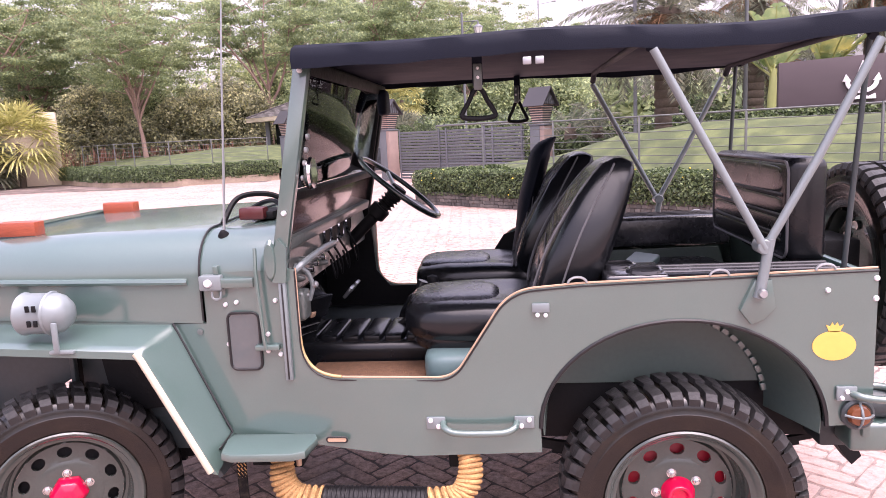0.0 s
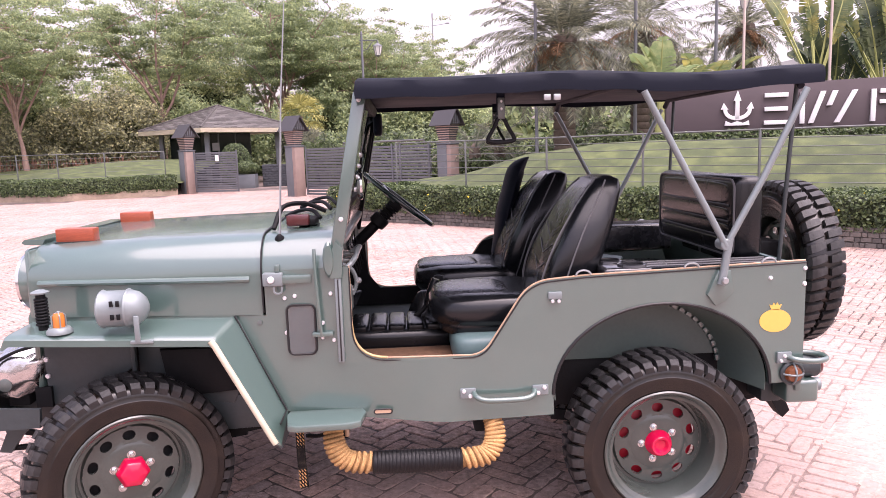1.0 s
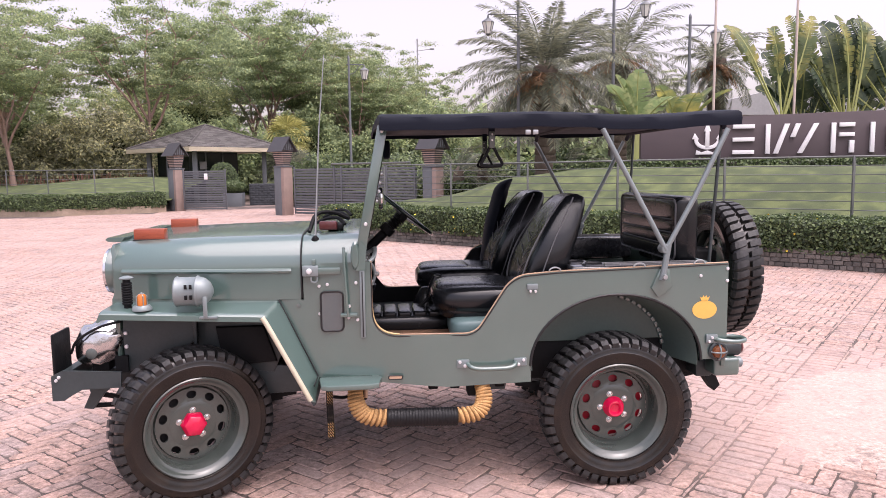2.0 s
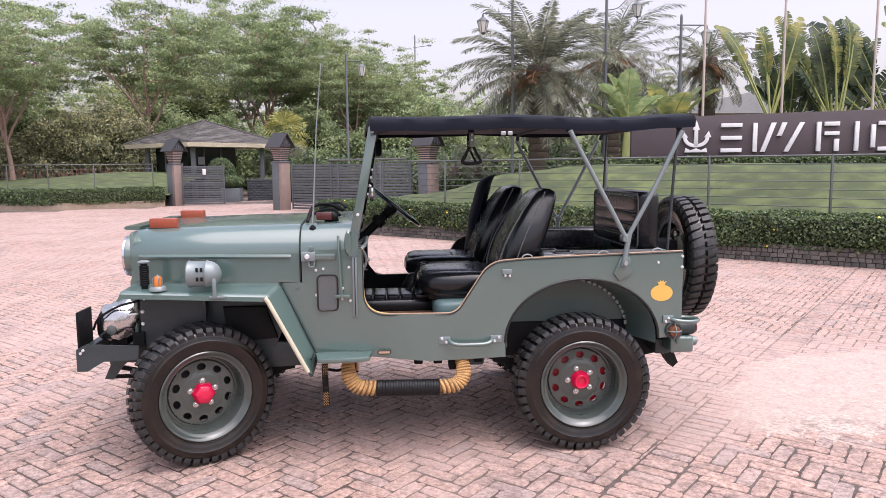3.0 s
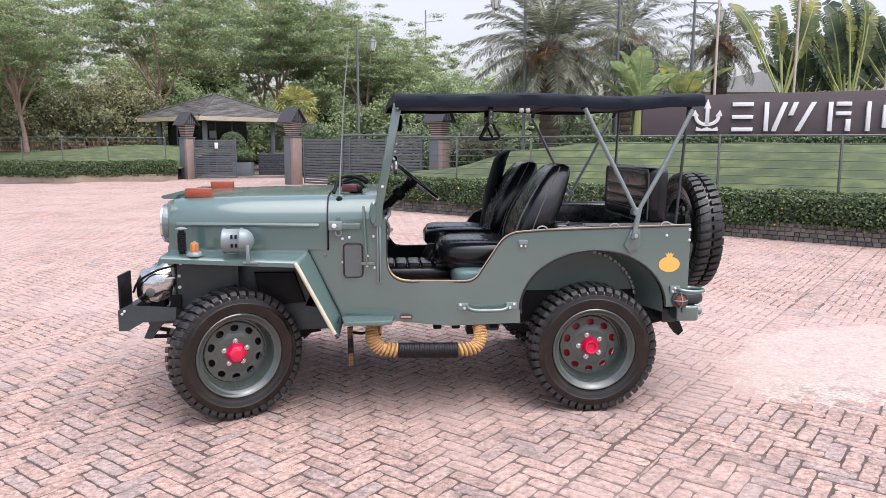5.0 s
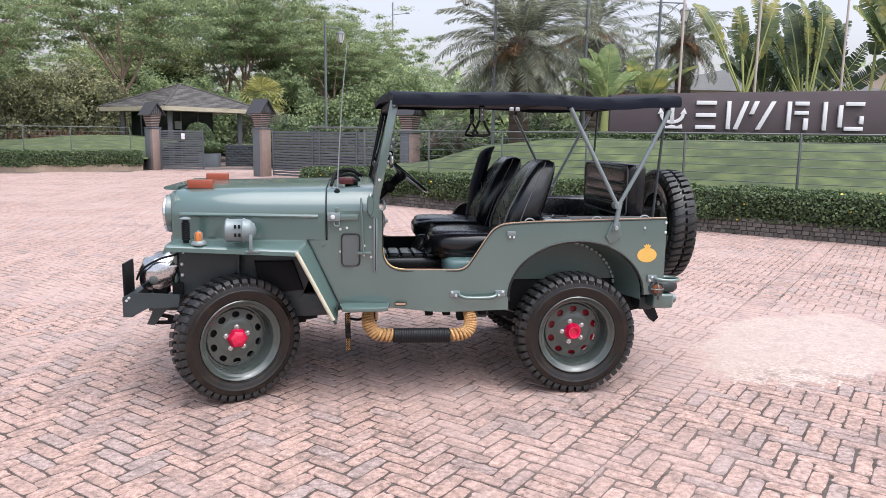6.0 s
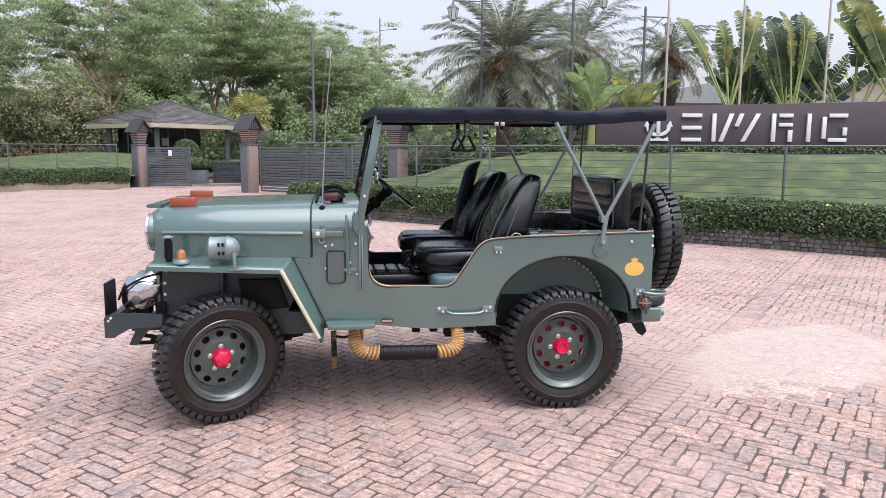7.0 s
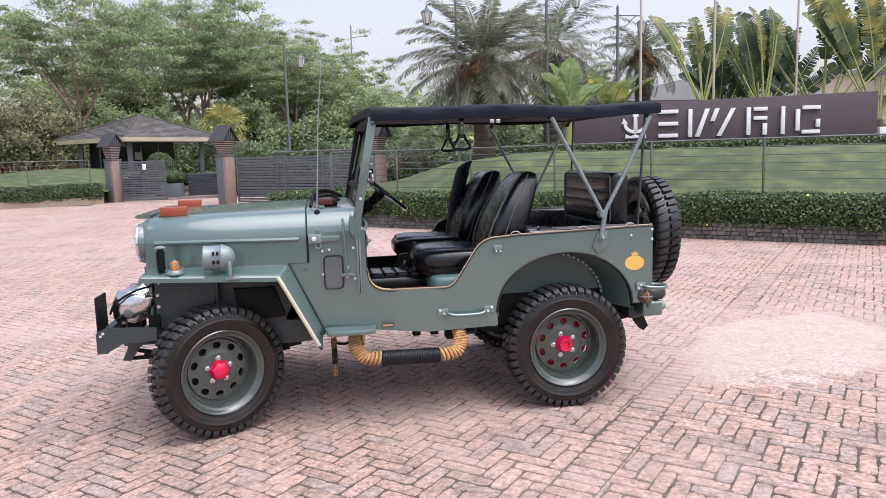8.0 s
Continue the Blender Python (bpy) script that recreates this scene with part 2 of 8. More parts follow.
def curve_points(points, n=6):
    """A smooth line through points."""
    pts = [Vector(p) for p in points]
    pts = [2 * pts[0] - pts[1]] + pts + [2 * pts[-1] - pts[-2]]
    out = []
    for i in range(1, len(pts) - 2):
        a, b, c, d = pts[i - 1:i + 3]
        for k in range(n):
            t = k / n
            out.append(0.5 * (2 * b + (c - a) * t + (2 * a - 5 * b + 4 * c - d) * t * t + (3 * b - a - 3 * c + d) * t ** 3))
    out.append(pts[-2])
    return out


def thing(name, label, category, group="", place=(0, 0, 0)):
    ob = new(name)
    ob.location = place
    ob.empty_display_size = 0.2
    return tagged(ob, label, category, group)


def grown(u, v, w):
    return Matrix.Translation((u, v, w))


# ---- ground ----
def rise(x, y):
    """Height of the paved ground: level, with the slightest unevenness."""
    return 0.006 * math.sin(x * 0.7 + 1.0) * math.sin(y * 0.6)


def dusted(name, tones, dust, random_from, dust_share):
    """Worn paving: pieces of differing tone, with dust that lies in drifts over pieces and joints alike."""
    m = bpy.data.materials.new(name)
    m.use_nodes = True
    nt = m.node_tree
    b = nt.nodes["Principled BSDF"]
    b.inputs["Specular IOR Level"].default_value = 0.35
    geo = nt.nodes.new("ShaderNodeNewGeometry")

    def fuzz(scale, detail=5.0, rough=0.6):
        n = nt.nodes.new("ShaderNodeTexNoise")
        n.inputs["Scale"].default_value, n.inputs["Detail"].default_value, n.inputs["Roughness"].default_value = scale, detail, rough
        nt.links.new(geo.outputs["Position"], n.inputs["Vector"])
        return n.outputs["Fac"]

    def span(v, a, c, lo=0.0, hi=1.0):
        n = nt.nodes.new("ShaderNodeMapRange")
        n.inputs["From Min"].default_value, n.inputs["From Max"].default_value = a, c
        n.inputs["To Min"].default_value, n.inputs["To Max"].default_value = lo, hi
        nt.links.new(v, n.inputs["Value"])
        return n.outputs["Result"]

    def blend(f, a, c, mode="MIX"):
        n = nt.nodes.new("ShaderNodeMix")
        n.data_type, n.blend_type = "RGBA", mode
        for key, v in (("Factor", f), ("A", a), ("B", c)):
            if isinstance(v, tuple):
                n.inputs[key].default_value = (*v, 1)
            elif isinstance(v, float):
                n.inputs[key].default_value = v
            else:
                nt.links.new(v, n.inputs[key])
        return n.outputs["Result"]

    if random_from == "object":
        pick = nt.nodes.new("ShaderNodeObjectInfo").outputs["Random"]
    elif random_from == "island":
        pick = geo.outputs["Random Per Island"]
    else:
        pick = fuzz(7.0)
    col = blend(span(pick, 0.0, 0.5), tones[0], tones[1])
    col = blend(span(pick, 0.6, 1.0), col, tones[2])
    patch = fuzz(0.75, 6.0)
    col = blend(span(fuzz(2.3, 6.0), 0.50, 0.72), col, tones[3])
    grain = blend(1.0, col, blend(span(fuzz(34.0, 7.0, 0.78), 0.32, 0.66), (0.36, 0.34, 0.32), (1.50, 1.50, 1.50)), "MULTIPLY")
    # worn places with more or less sand; (-1.6, -1.2) paints shade ahead of the front wheel
    for (px, py), near, far_off, share in (((3.1, 0.15), 0.7, 2.0, 0.24), ((1.1, -2.2), 0.1, 1.3, 0.09), ((2.6, -1.4), 0.4, 1.4, -0.24), ((-1.6, -1.2), 0.3, 1.2, -0.08), ((-4.0, 13.0), 6.5, 12.5, 0.08)):
        dist = nt.nodes.new("ShaderNodeVectorMath")
        dist.operation = "DISTANCE"
        nt.links.new(geo.outputs["Position"], dist.inputs[0])
        dist.inputs[1].default_value = (px, py, 0)
        more = nt.nodes.new("ShaderNodeMath")
        nt.links.new(patch, more.inputs[0])
        nt.links.new(span(dist.outputs["Value"], near, far_off, share, 0.0), more.inputs[1])
        patch = more.outputs[0]
    grain = blend(span(fuzz(8.0, 8.0, 0.75), 0.50, 0.64, 0.0, 0.6), grain, (0.13, 0.105, 0.095))
    lie = nt.nodes.new("ShaderNodeMath")
    lie.operation = "MULTIPLY"
    nt.links.new(span(patch, 0.47, 0.66), lie.inputs[0])
    nt.links.new(span(fuzz(19.0, 6.0, 0.7), 0.35, 0.6, 0.25, dust_share), lie.inputs[1])
    col = blend(lie.outputs[0], grain, dust)
    nt.links.new(col, b.inputs["Base Color"])
    nt.links.new(span(fuzz(11.0), 0.3, 0.7, 0.6, 0.92), b.inputs["Roughness"])
    bump = nt.nodes.new("ShaderNodeBump")
    bump.inputs["Strength"].default_value, bump.inputs["Distance"].default_value = 0.9, 0.012
    nt.links.new(fuzz(30.0, 7.0, 0.72), bump.inputs["Height"])
    nt.links.new(bump.outputs["Normal"], b.inputs["Normal"])
    return m


DUST = (0.43, 0.320, 0.288)
GROUND = dusted("sandy_ground", [(0.060, 0.048, 0.043), (0.08, 0.063, 0.055), (0.05, 0.041, 0.037), (0.10, 0.077, 0.066)], DUST, "", 0.62)
coords = sorted({round(s * v, 3) for s in (-1, 1) for v in [i * 1.0 for i in range(0, 31)] + [35, 40, 50, 60, 80, 120, 200, 400, 900]})
gv = [(x, y, rise(x, y) - 0.0046) for y in coords for x in coords]
nc = len(coords)
gf = [(j * nc + i, j * nc + i + 1, (j + 1) * nc + i + 1, (j + 1) * nc + i) for j in range(nc - 1) for i in range(nc - 1)]
ground = soup("ground", gv, gf, GROUND, smooth=True)
tagged(ground, "dark sandy earth beneath and beyond the brick paving", "ground", kind="structure")



# ---- the car ----
car = thing("jeep", "grey-green off-road jeep with black seats and canvas roof on pavers", "car")
MIRROR = Matrix.Diagonal((1, -1, 1, 1))
SIDE = 0.74


def pillow(x0, x1, y0, y1, z0, z1, e, nu=32, nv=14):
    """A rounded cushion: a squared-off ellipsoid."""
    bm = bmesh.new()
    c = ((x0 + x1) / 2, (y0 + y1) / 2, (z0 + z1) / 2)
    h = ((x1 - x0) / 2, (y1 - y0) / 2, (z1 - z0) / 2)
    pw = lambda v, p: math.copysign(abs(v) ** p, v)
    rows = []
    for j in range(nv + 1):
        b = -math.pi / 2 + math.pi * j / nv
        if j in (0, nv):
            rows.append([bm.verts.new((c[0], c[1], c[2] + h[2] * (1 if j else -1)))])
            continue
        rows.append([bm.verts.new((c[0] + h[0] * pw(math.cos(b), e * 0.7) * pw(math.cos(a), e), c[1] + h[1] * pw(math.cos(b), e * 0.7) * pw(math.sin(a), e), c[2] + h[2] * pw(math.sin(b), e * 1.3)))
                     for a in [2 * math.pi * i / nu for i in range(nu)]])
    for a, b in zip(rows, rows[1:]):
        for i in range(nu):
            q = list(dict.fromkeys([a[i % len(a)], a[(i + 1) % len(a)], b[(i + 1) % len(b)], b[i % len(b)]]))
            bm.faces.new(q)
    return bm


def tub_outline():
    """Outline of a body side in x and z: door cut-out, rear quarter and wheel arch."""
    top = fillet([(-0.49, 1.11, 0), (-0.20, 1.12, 0), (-0.168, 1.12, 0), (-0.166, 0.765, 0.13), (0.325, 0.765, 0.10), (0.505, 1.038, 0.16), (0.72, 1.054, 0.3), (1.570, 1.077, 0)], 8)
    arch = [(1.015 + 0.425 * math.cos(a), 0.60 + 0.336 * math.sin(a)) for a in [math.pi * k / 28 for k in range(29)]]
    return top, top + [(1.570, 0.605)] + arch + [(0.592, 0.52), (0.19, 0.51), (-0.11, 0.535), (-0.438, 0.562), (-0.613, 0.938), (-0.49, 0.94)], arch


TOP, OUTLINE, ARCH = tub_outline()


def flare(x):
    """Half width of the body: it narrows ahead of the crease below the door."""
    return SIDE - 0.075 * max(0.0, (0.10 - x) / 0.58)


def body_side(sign):
    bm = prism(OUTLINE, -SIDE, -SIDE + 0.022)
    for cut in (0.10, -0.17):
        bmesh.ops.bisect_plane(bm, geom=bm.verts[:] + bm.edges[:] + bm.faces[:], plane_co=(cut, 0, 0), plane_no=(1, 0, 0))
    for v in bm.verts:
        v.co.y += SIDE - flare(v.co.x)
    if sign > 0:
        bm.transform(MIRROR)
    return bm


for sign in (-1, 1):
    side = part("body_side", body_side(sign), PAINT, car, smooth=12)
    part("edge_trim", tube([(x, sign * (flare(x) - 0.008), z + 0.003) for x, z in TOP[2:]], 0.0036, 6), COPPER_TRIM, side, "copper-coloured edge beading")
    part("edge_line", tube([(x, sign * (flare(x) + 0.001), z - 0.005) for x, z in TOP[2:]], 0.0030, 6), BLACK_TRIM, side)
    part("arch_trim", tube([(x, sign * (SIDE + 0.001), z) for x, z in ARCH], 0.007, 6), BLACK_TRIM, side, "black rubber arch edging")

bend = [p for p in TOP if p[0] < -0.02 and p[1] < 0.93]
part("edge_sleeve", tube([(x, -flare(x) + 0.004, z + 0.005) for x, z in bend], 0.0052, 8), GILT, car, "brass-coloured edge sleeve at the door opening")
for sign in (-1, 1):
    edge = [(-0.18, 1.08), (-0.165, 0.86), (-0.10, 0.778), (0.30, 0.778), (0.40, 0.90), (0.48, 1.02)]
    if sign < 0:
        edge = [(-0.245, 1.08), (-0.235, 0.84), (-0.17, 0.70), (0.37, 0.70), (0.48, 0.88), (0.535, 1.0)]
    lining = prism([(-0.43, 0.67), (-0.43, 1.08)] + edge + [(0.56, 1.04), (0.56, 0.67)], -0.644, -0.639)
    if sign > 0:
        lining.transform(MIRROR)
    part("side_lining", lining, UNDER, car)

# floor, bulkhead, tail and wheel boxes
part("floor_pan", box(-0.44, 0.58, -0.652, 0.652, 0.64, 0.68, 0.005), PAINT_DARK_AND_SHADE, car)
part("rear_floor", box(0.58, 1.56, -0.475, 0.475, 0.64, 0.68, 0.005), PAINT_DARK_AND_SHADE, car)
bm = box(1.547, 1.572, -0.735, 0.735, 0.56, 1.06, 0.006)
part("tailgate", bm, PAINT, car)
part("bulkhead", box(-0.47, -0.44, -0.652, 0.652, 0.56, 1.10, 0.005), DASH, car)
for sign in (-1, 1):
    bm = bmesh.new()
    join(bm, prism([(0.60, 0.66), (0.64, 0.945), (1.46, 0.952), (1.56, 0.66)], -0.50, -0.48))
    if sign > 0:
        bm.transform(MIRROR)
    wheel_box = part("wheel_box", bm, PAINT_INNER, car)
    # curved lining from the arch edge inwards, with a crimped flange where it meets the wall
    bm = bmesh.new()
    rows = []
    for k in range(33):
        a = math.pi * (-0.03 + 1.06 * k / 32)
        rows.append([bm.verts.new((1.015 - 0.035 * f + (0.418 - 0.055 * f) * math.cos(a), sign * (-0.722 + 0.224 * f), 0.60 + (0.333 - 0.022 * f) * math.sin(a))) for f in (0, 0.25, 0.5, 0.75, 1)])
    for a, b in zip(rows, rows[1:]):
        for j in range(4):
            bm.faces.new((a[j], a[j + 1], b[j + 1], b[j]))
    bmesh.ops.recalc_face_normals(bm, faces=bm.faces)
    bmesh.ops.solidify(bm, geom=bm.faces[:], thickness=0.004)
    part("arch_lining", bm, PAINT_INNER, wheel_box, smooth=60)
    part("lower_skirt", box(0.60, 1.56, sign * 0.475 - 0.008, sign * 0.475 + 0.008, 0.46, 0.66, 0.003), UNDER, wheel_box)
    crimp = bmesh.new()
    for k in range(13):
        a = radians(8 + 6.0 * k)
        join(crimp, box(-0.010, 0.010, -0.010, 0.010, -0.0125, 0.0125, 0.002, m=Matrix.Translation((0.980 + 0.357 * math.cos(a), sign * -0.505, 0.60 + 0.305 * math.sin(a))) @ Matrix.Rotation(-a, 4, "Y")))
    part("crimped_flange", crimp, PAINT, wheel_box, "crimped edge of the arch lining")["kind"] = "stuff"

# cowl: rounded shoulders from side to side
def shoulder(half, crown, low, r, n=8):
    """Cross-section in y and z, from the left foot over the top to the right foot."""
    pts = [(-half, low)]
    for k in range(n + 1):
        a = math.pi - (math.pi / 2) * k / n
        pts.append((-half + r + r * math.cos(a), crown - r * 1.0 - 0.012 + r * math.sin(a)))
    pts += [(-half * 0.4, crown - 0.003), (0, crown)]
    return pts + [(-y, z) for y, z in pts[-2::-1]]


def loft(sections, cap=False, thick=0.0):
    """A skin through cross-sections (x, [(y, z), ...])."""
    bm = bmesh.new()
    rows = [[bm.verts.new((x, y, z)) for y, z in sec] for x, sec in sections]
    for a, b in zip(rows, rows[1:]):
        for j in range(len(a) - 1):
            bm.faces.new((a[j], a[j + 1], b[j + 1], b[j]))
    if cap:
        bm.faces.new(rows[0])
        bm.faces.new(rows[-1][::-1])
    if thick:
        bmesh.ops.recalc_face_normals(bm, faces=bm.faces)
        bmesh.ops.solidify(bm, geom=bm.faces[:], thickness=thick)
    return bm


cowl = part("cowl", loft([(-0.495, shoulder(0.667, 1.250, 1.09, 0.15)), (-0.35, shoulder(0.682, 1.256, 1.09, 0.15)), (-0.21, shoulder(0.700, 1.256, 1.09, 0.15))], thick=0.012), PAINT, car)
part("cowl_seam", tube([(-0.497, y, z + 0.002) for y, z in shoulder(0.670, 1.253, 0.95, 0.15)], 0.0036, 6), BLACK_TRIM, cowl)
part("cowl_face", prism([(-0.68, 1.02), (0.68, 1.02), (0.68, 1.10), (0.56, 1.225), (-0.56, 1.225), (-0.68, 1.10)], -0.235, -0.215, axis="x"), DASH, cowl, "dark dashboard with gauges")

# bonnet with a pressed rib on each side
hood = part("bonnet", loft([(-1.385, shoulder(0.600, 1.228, 0.958, 0.14)), (-1.37, shoulder(0.612, 1.234, 0.957, 0.145)), (-0.95, shoulder(0.635, 1.246, 0.950, 0.15)), (-0.502, shoulder(0.662, 1.252, 0.940, 0.15))], thick=0.010), PAINT, car)
for sign in (-1, 1):
    part("rib", tube([(-1.335, sign * 0.616, 1.087), (-1.32, sign * 0.619, 1.087), (-0.56, sign * 0.659, 1.08), (-0.545, sign * 0.657, 1.08)], 0.012, 8), PAINT, hood)
part("bonnet_lip", prism([(-1.385, 1.215), (-1.45, 1.218), (-1.462, 1.227), (-1.45, 1.238), (-1.37, 1.238)], -0.46, 0.40), PAINT, hood)
for y, bx in ((-0.45, -1.247), (0.30, -1.282)):
    block = part("wood_block", box(bx - 0.073, bx + 0.073, y - 0.03, y + 0.03, 1.222, 1.278, 0.005), WOOD, hood, "red-brown varnished wooden rest block")
    part("rubber_pad", box(bx - 0.078, bx + 0.078, y - 0.034, y + 0.034, 1.212, 1.228, 0.003), BLACK_TRIM, block)

# grille and headlamps
part("grille", box(-1.395, -1.365, -0.595, 0.595, 0.66, 1.215, 0.02), PAINT, car)
for y in [-0.30 + 0.075 * k for k in range(9)]:
    part("grille_slot", box(-1.402, -1.398, y - 0.02, y + 0.02, 0.78, 1.10, 0.001), UNDER, car)
for sign in (-1, 1):
    turn = pose(-1.385, sign * 0.47, 1.078, 0, -90, 0) @ Matrix.Scale(0.88, 4)
    lamp = part("headlamp", lathe([(0.115, -0.02), (0.118, 0.045), (0.125, 0.05), (0.125, 0.062), (0.108, 0.07)], 36, turn), CHROME, car, "chrome-ringed round headlamp")
    part("lens", lathe([(0.108, 0.066), (0.07, 0.082), (0, 0.09)], 32, turn), STEEL, lamp)
    part("lamp_shell", lathe([(0.119, -0.02), (0.128, 0.0), (0.130, 0.045), (0.126, 0.049)], 36, turn), PAINT, lamp)

def bolt(x, y, z, r=0.008, parent=car, mat=WHITE_METAL, out=0.008):
    s = -1 if y < 0 else 1
    return part("bolt", lathe([(r, 0), (r, out * 0.5), (r * 0.75, out), (0, out)], 10, Matrix.Translation((x, y, z)) @ Matrix.Rotation(radians(90 if s < 0 else -90), 4, "X")), mat, parent)


# front wings
PALE_EDGE = material("pale_cream_edge", (0.52, 0.48, 0.36), 0.35, vary=0.15, scale=20, bump=0.02, coat=0.4)


def wing(sign):
    bm = bmesh.new()
    z0 = 0.905
    rows = []
    path = fillet([(-1.395, z0 - 0.004, 0), (-1.380, z0 + 0.032, 0.012), (-0.645, z0 - 0.002, 0.035), (-0.436, 0.495, 0)], 5)
    inner = fillet([(-1.395, z0 + 0.0, 0), (-1.380, z0 + 0.036, 0.012), (-0.603, 0.935, 0.035), (-0.428, 0.565, 0)], 5)
    for (x, z), (xi, zi) in zip(path, inner):
        half = 0.60 + 0.05 * max(0.0, min(1.0, (xi + 1.385) / 0.8))
        top = zi + 0.05 if xi < -0.61 else zi + 0.002
        rows.append([(xi, -half, top), (xi, -half - 0.006, zi), (x, -0.775, z), (x, -0.800, z - 0.004), (x, -0.812, z - 0.014)])
    # the turned-down lip follows the outline a little inside it
    lip = fillet([(-1.385, z0 - 0.020, 0), (-1.365, z0 - 0.006, 0.008), (-0.659, z0 - 0.038, 0.03), (-0.455, 0.487, 0)], 5)
    for row, (x, z) in zip(rows, lip):
        row += [(x, -0.814, z), (x, -0.80, z + 0.002)]
    vs = [[bm.verts.new(p) for p in row] for row in rows]
    for a, b in zip(vs, vs[1:]):
        for j in range(len(a) - 1):
            bm.faces.new((a[j], a[j + 1], b[j + 1], b[j]))
    if sign > 0:
        bm.transform(MIRROR)
    return bm


for sign in (-1, 1):
    w = part("front_wing", wing(sign), PAINT, car, smooth=35)
    # the dark colour puts the overhanging wing's shadow into these panels
    bm = prism([(-1.36, 0.90), (-1.02, 0.90), (-1.02, 0.74), (-1.10, 0.70), (-1.20, 0.62), (-1.36, 0.60)], -0.585, -0.57, 0.004)
    if sign > 0:
        bm.transform(MIRROR)
    panel = part("inner_panel", bm, PAINT_DARK_AND_SHADE, w, "undersealed inner wing panel, coloured darker for the wing's shadow")
    bm = prism([(-1.02, 0.90), (-0.66, 0.90), (-0.58, 0.74), (-0.66, 0.56), (-1.02, 0.60)], -0.545, -0.53, 0.004)
    if sign > 0:
        bm.transform(MIRROR)
    part("rear_panel", bm, PAINT_DARK_AND_SHADE, panel)
    part("panel_flange", box(-1.028, -1.012, sign * 0.59 - 0.012, sign * 0.59 + 0.012, 0.70, 0.90, 0.003), PAINT_DARK_AND_SHADE, panel)
    for bx, bz in ((-0.90, 0.875), (-1.33, 0.86)):
        bolt(bx, sign * 0.60, bz, 0.007, panel)
    if sign < 0:
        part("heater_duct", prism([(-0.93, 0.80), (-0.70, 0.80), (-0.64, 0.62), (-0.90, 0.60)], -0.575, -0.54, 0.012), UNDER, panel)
    part("edge_bead", tube([(-0.664, sign * 0.811, 0.888), (-0.650, sign * 0.812, 0.868), (-0.457, sign * 0.812, 0.490)], 0.0122, 10), PALE_EDGE, w, "pale cream edge bead of the wing")
    bm = prism([(-0.668, 0.86), (-0.450, 0.45), (-0.436, 0.46), (-0.645, 0.86)], -0.77, -0.40)
    if sign > 0:
        bm.transform(MIRROR)
    part("splash_panel", bm, PAINT_DARK_AND_SHADE, w)
    part("joint_strip", tube([(-0.608, sign * 0.660, 0.942), (-0.432, sign * 0.678, 0.570), (-0.445, sign * 0.76, 0.545)], 0.004, 6), BLACK_TRIM, w)
for sign in (-1, 1):
    part("toe_panel", prism([(-0.80, 0.61), (-0.44, 0.57), (-0.42, 0.485), (-0.50, 0.455), (-0.80, 0.445)], sign * 0.53 - 0.01, sign * 0.53 + 0.01, 0.003), PAINT_DARK_AND_SHADE, car)
part("engine", box(-1.25, -0.52, -0.30, 0.30, 0.45, 1.15, 0.04), UNDER, car)

# step plates
for sign in (-1, 1):
    step = prism([(-0.42, 0.75), (-0.405, 0.845), (-0.37, 0.862), (-0.18, 0.855), (-0.14, 0.835), (-0.125, 0.74), (-0.14, 0.70), (-0.42, 0.70)], 0.545, 0.572, 0.006, axis="z")
    step.transform(Matrix.Diagonal((1, sign, 1, 1)))
    part("step_plate", step, PAINT, car)

# inspection hatch, hinges, bolts on the side
def rounded(x0, x1, z0, z1, r, n=5):
    out = []
    for cx, cz, a0 in ((x1 - r, z1 - r, 0), (x0 + r, z1 - r, 90), (x0 + r, z0 + r, 180), (x1 - r, z0 + r, 270)):
        out += [(cx + r * math.cos(radians(a0 + 90 * k / n)), cz + r * math.sin(radians(a0 + 90 * k / n))) for k in range(n + 1)]
    return out


hatch_line = rounded(-0.408, -0.303, 0.789, 0.979, 0.022)
# darker and bluer than the body: sky reflection put into the colour
HATCH = material("glossy_paint_sky_reflection_tint", (0.052, 0.076, 0.080), 0.25, vary=0.08, scale=4, bump=0.004, coat=1.0, coat_ior=1.8, coat_rough=0.05)
hatch = part("side_hatch", prism(hatch_line, -0.674, -0.688), HATCH, car, "glossy hatch cover with bluish sky reflection in its colour")
part("hatch_seal", tube([(x, min(-flare(x) - 0.003, -0.689), z) for x, z in hatch_line], 0.0046, 6, closed=True), BLACK_TRIM, hatch)
part("hinge", box(-0.315, -0.235, -0.715, -0.690, 0.858, 0.876, 0.004), PAINT, hatch)


for x, z in ((-0.415, 1.005), (-0.376, 1.013), (-0.415, 0.872), (-0.275, 0.908), (-0.278, 0.852), (-0.236, 0.842), (-0.24, 1.02), (1.430, 1.018)):
    bolt(x, -flare(x), z)
part("bolt", lathe([(0.010, 0), (0.010, 0.004), (0, 0.006)], 12, Matrix.Translation((-0.515, -0.662, 0.912)) @ Matrix.Rotation(radians(90), 4, "X")), DASH, car)
# upright guide strip ahead of the door, hatch rod
strip = part("guide_strip", box(-0.222, -0.198, -0.715, -0.692, 0.757, 1.08, 0.004), SILVER, car)
part("groove", box(-0.212, -0.207, -0.7175, -0.7145, 0.762, 1.075, 0.001), BLACK_TRIM, strip)
part("support_rod", tube([(-0.293, -0.700, 1.19), (-0.292, -0.712, 1.12), (-0.282, -0.715, 0.90), (-0.278, -0.712, 0.862)], 0.0065, 8), PAINT, car)
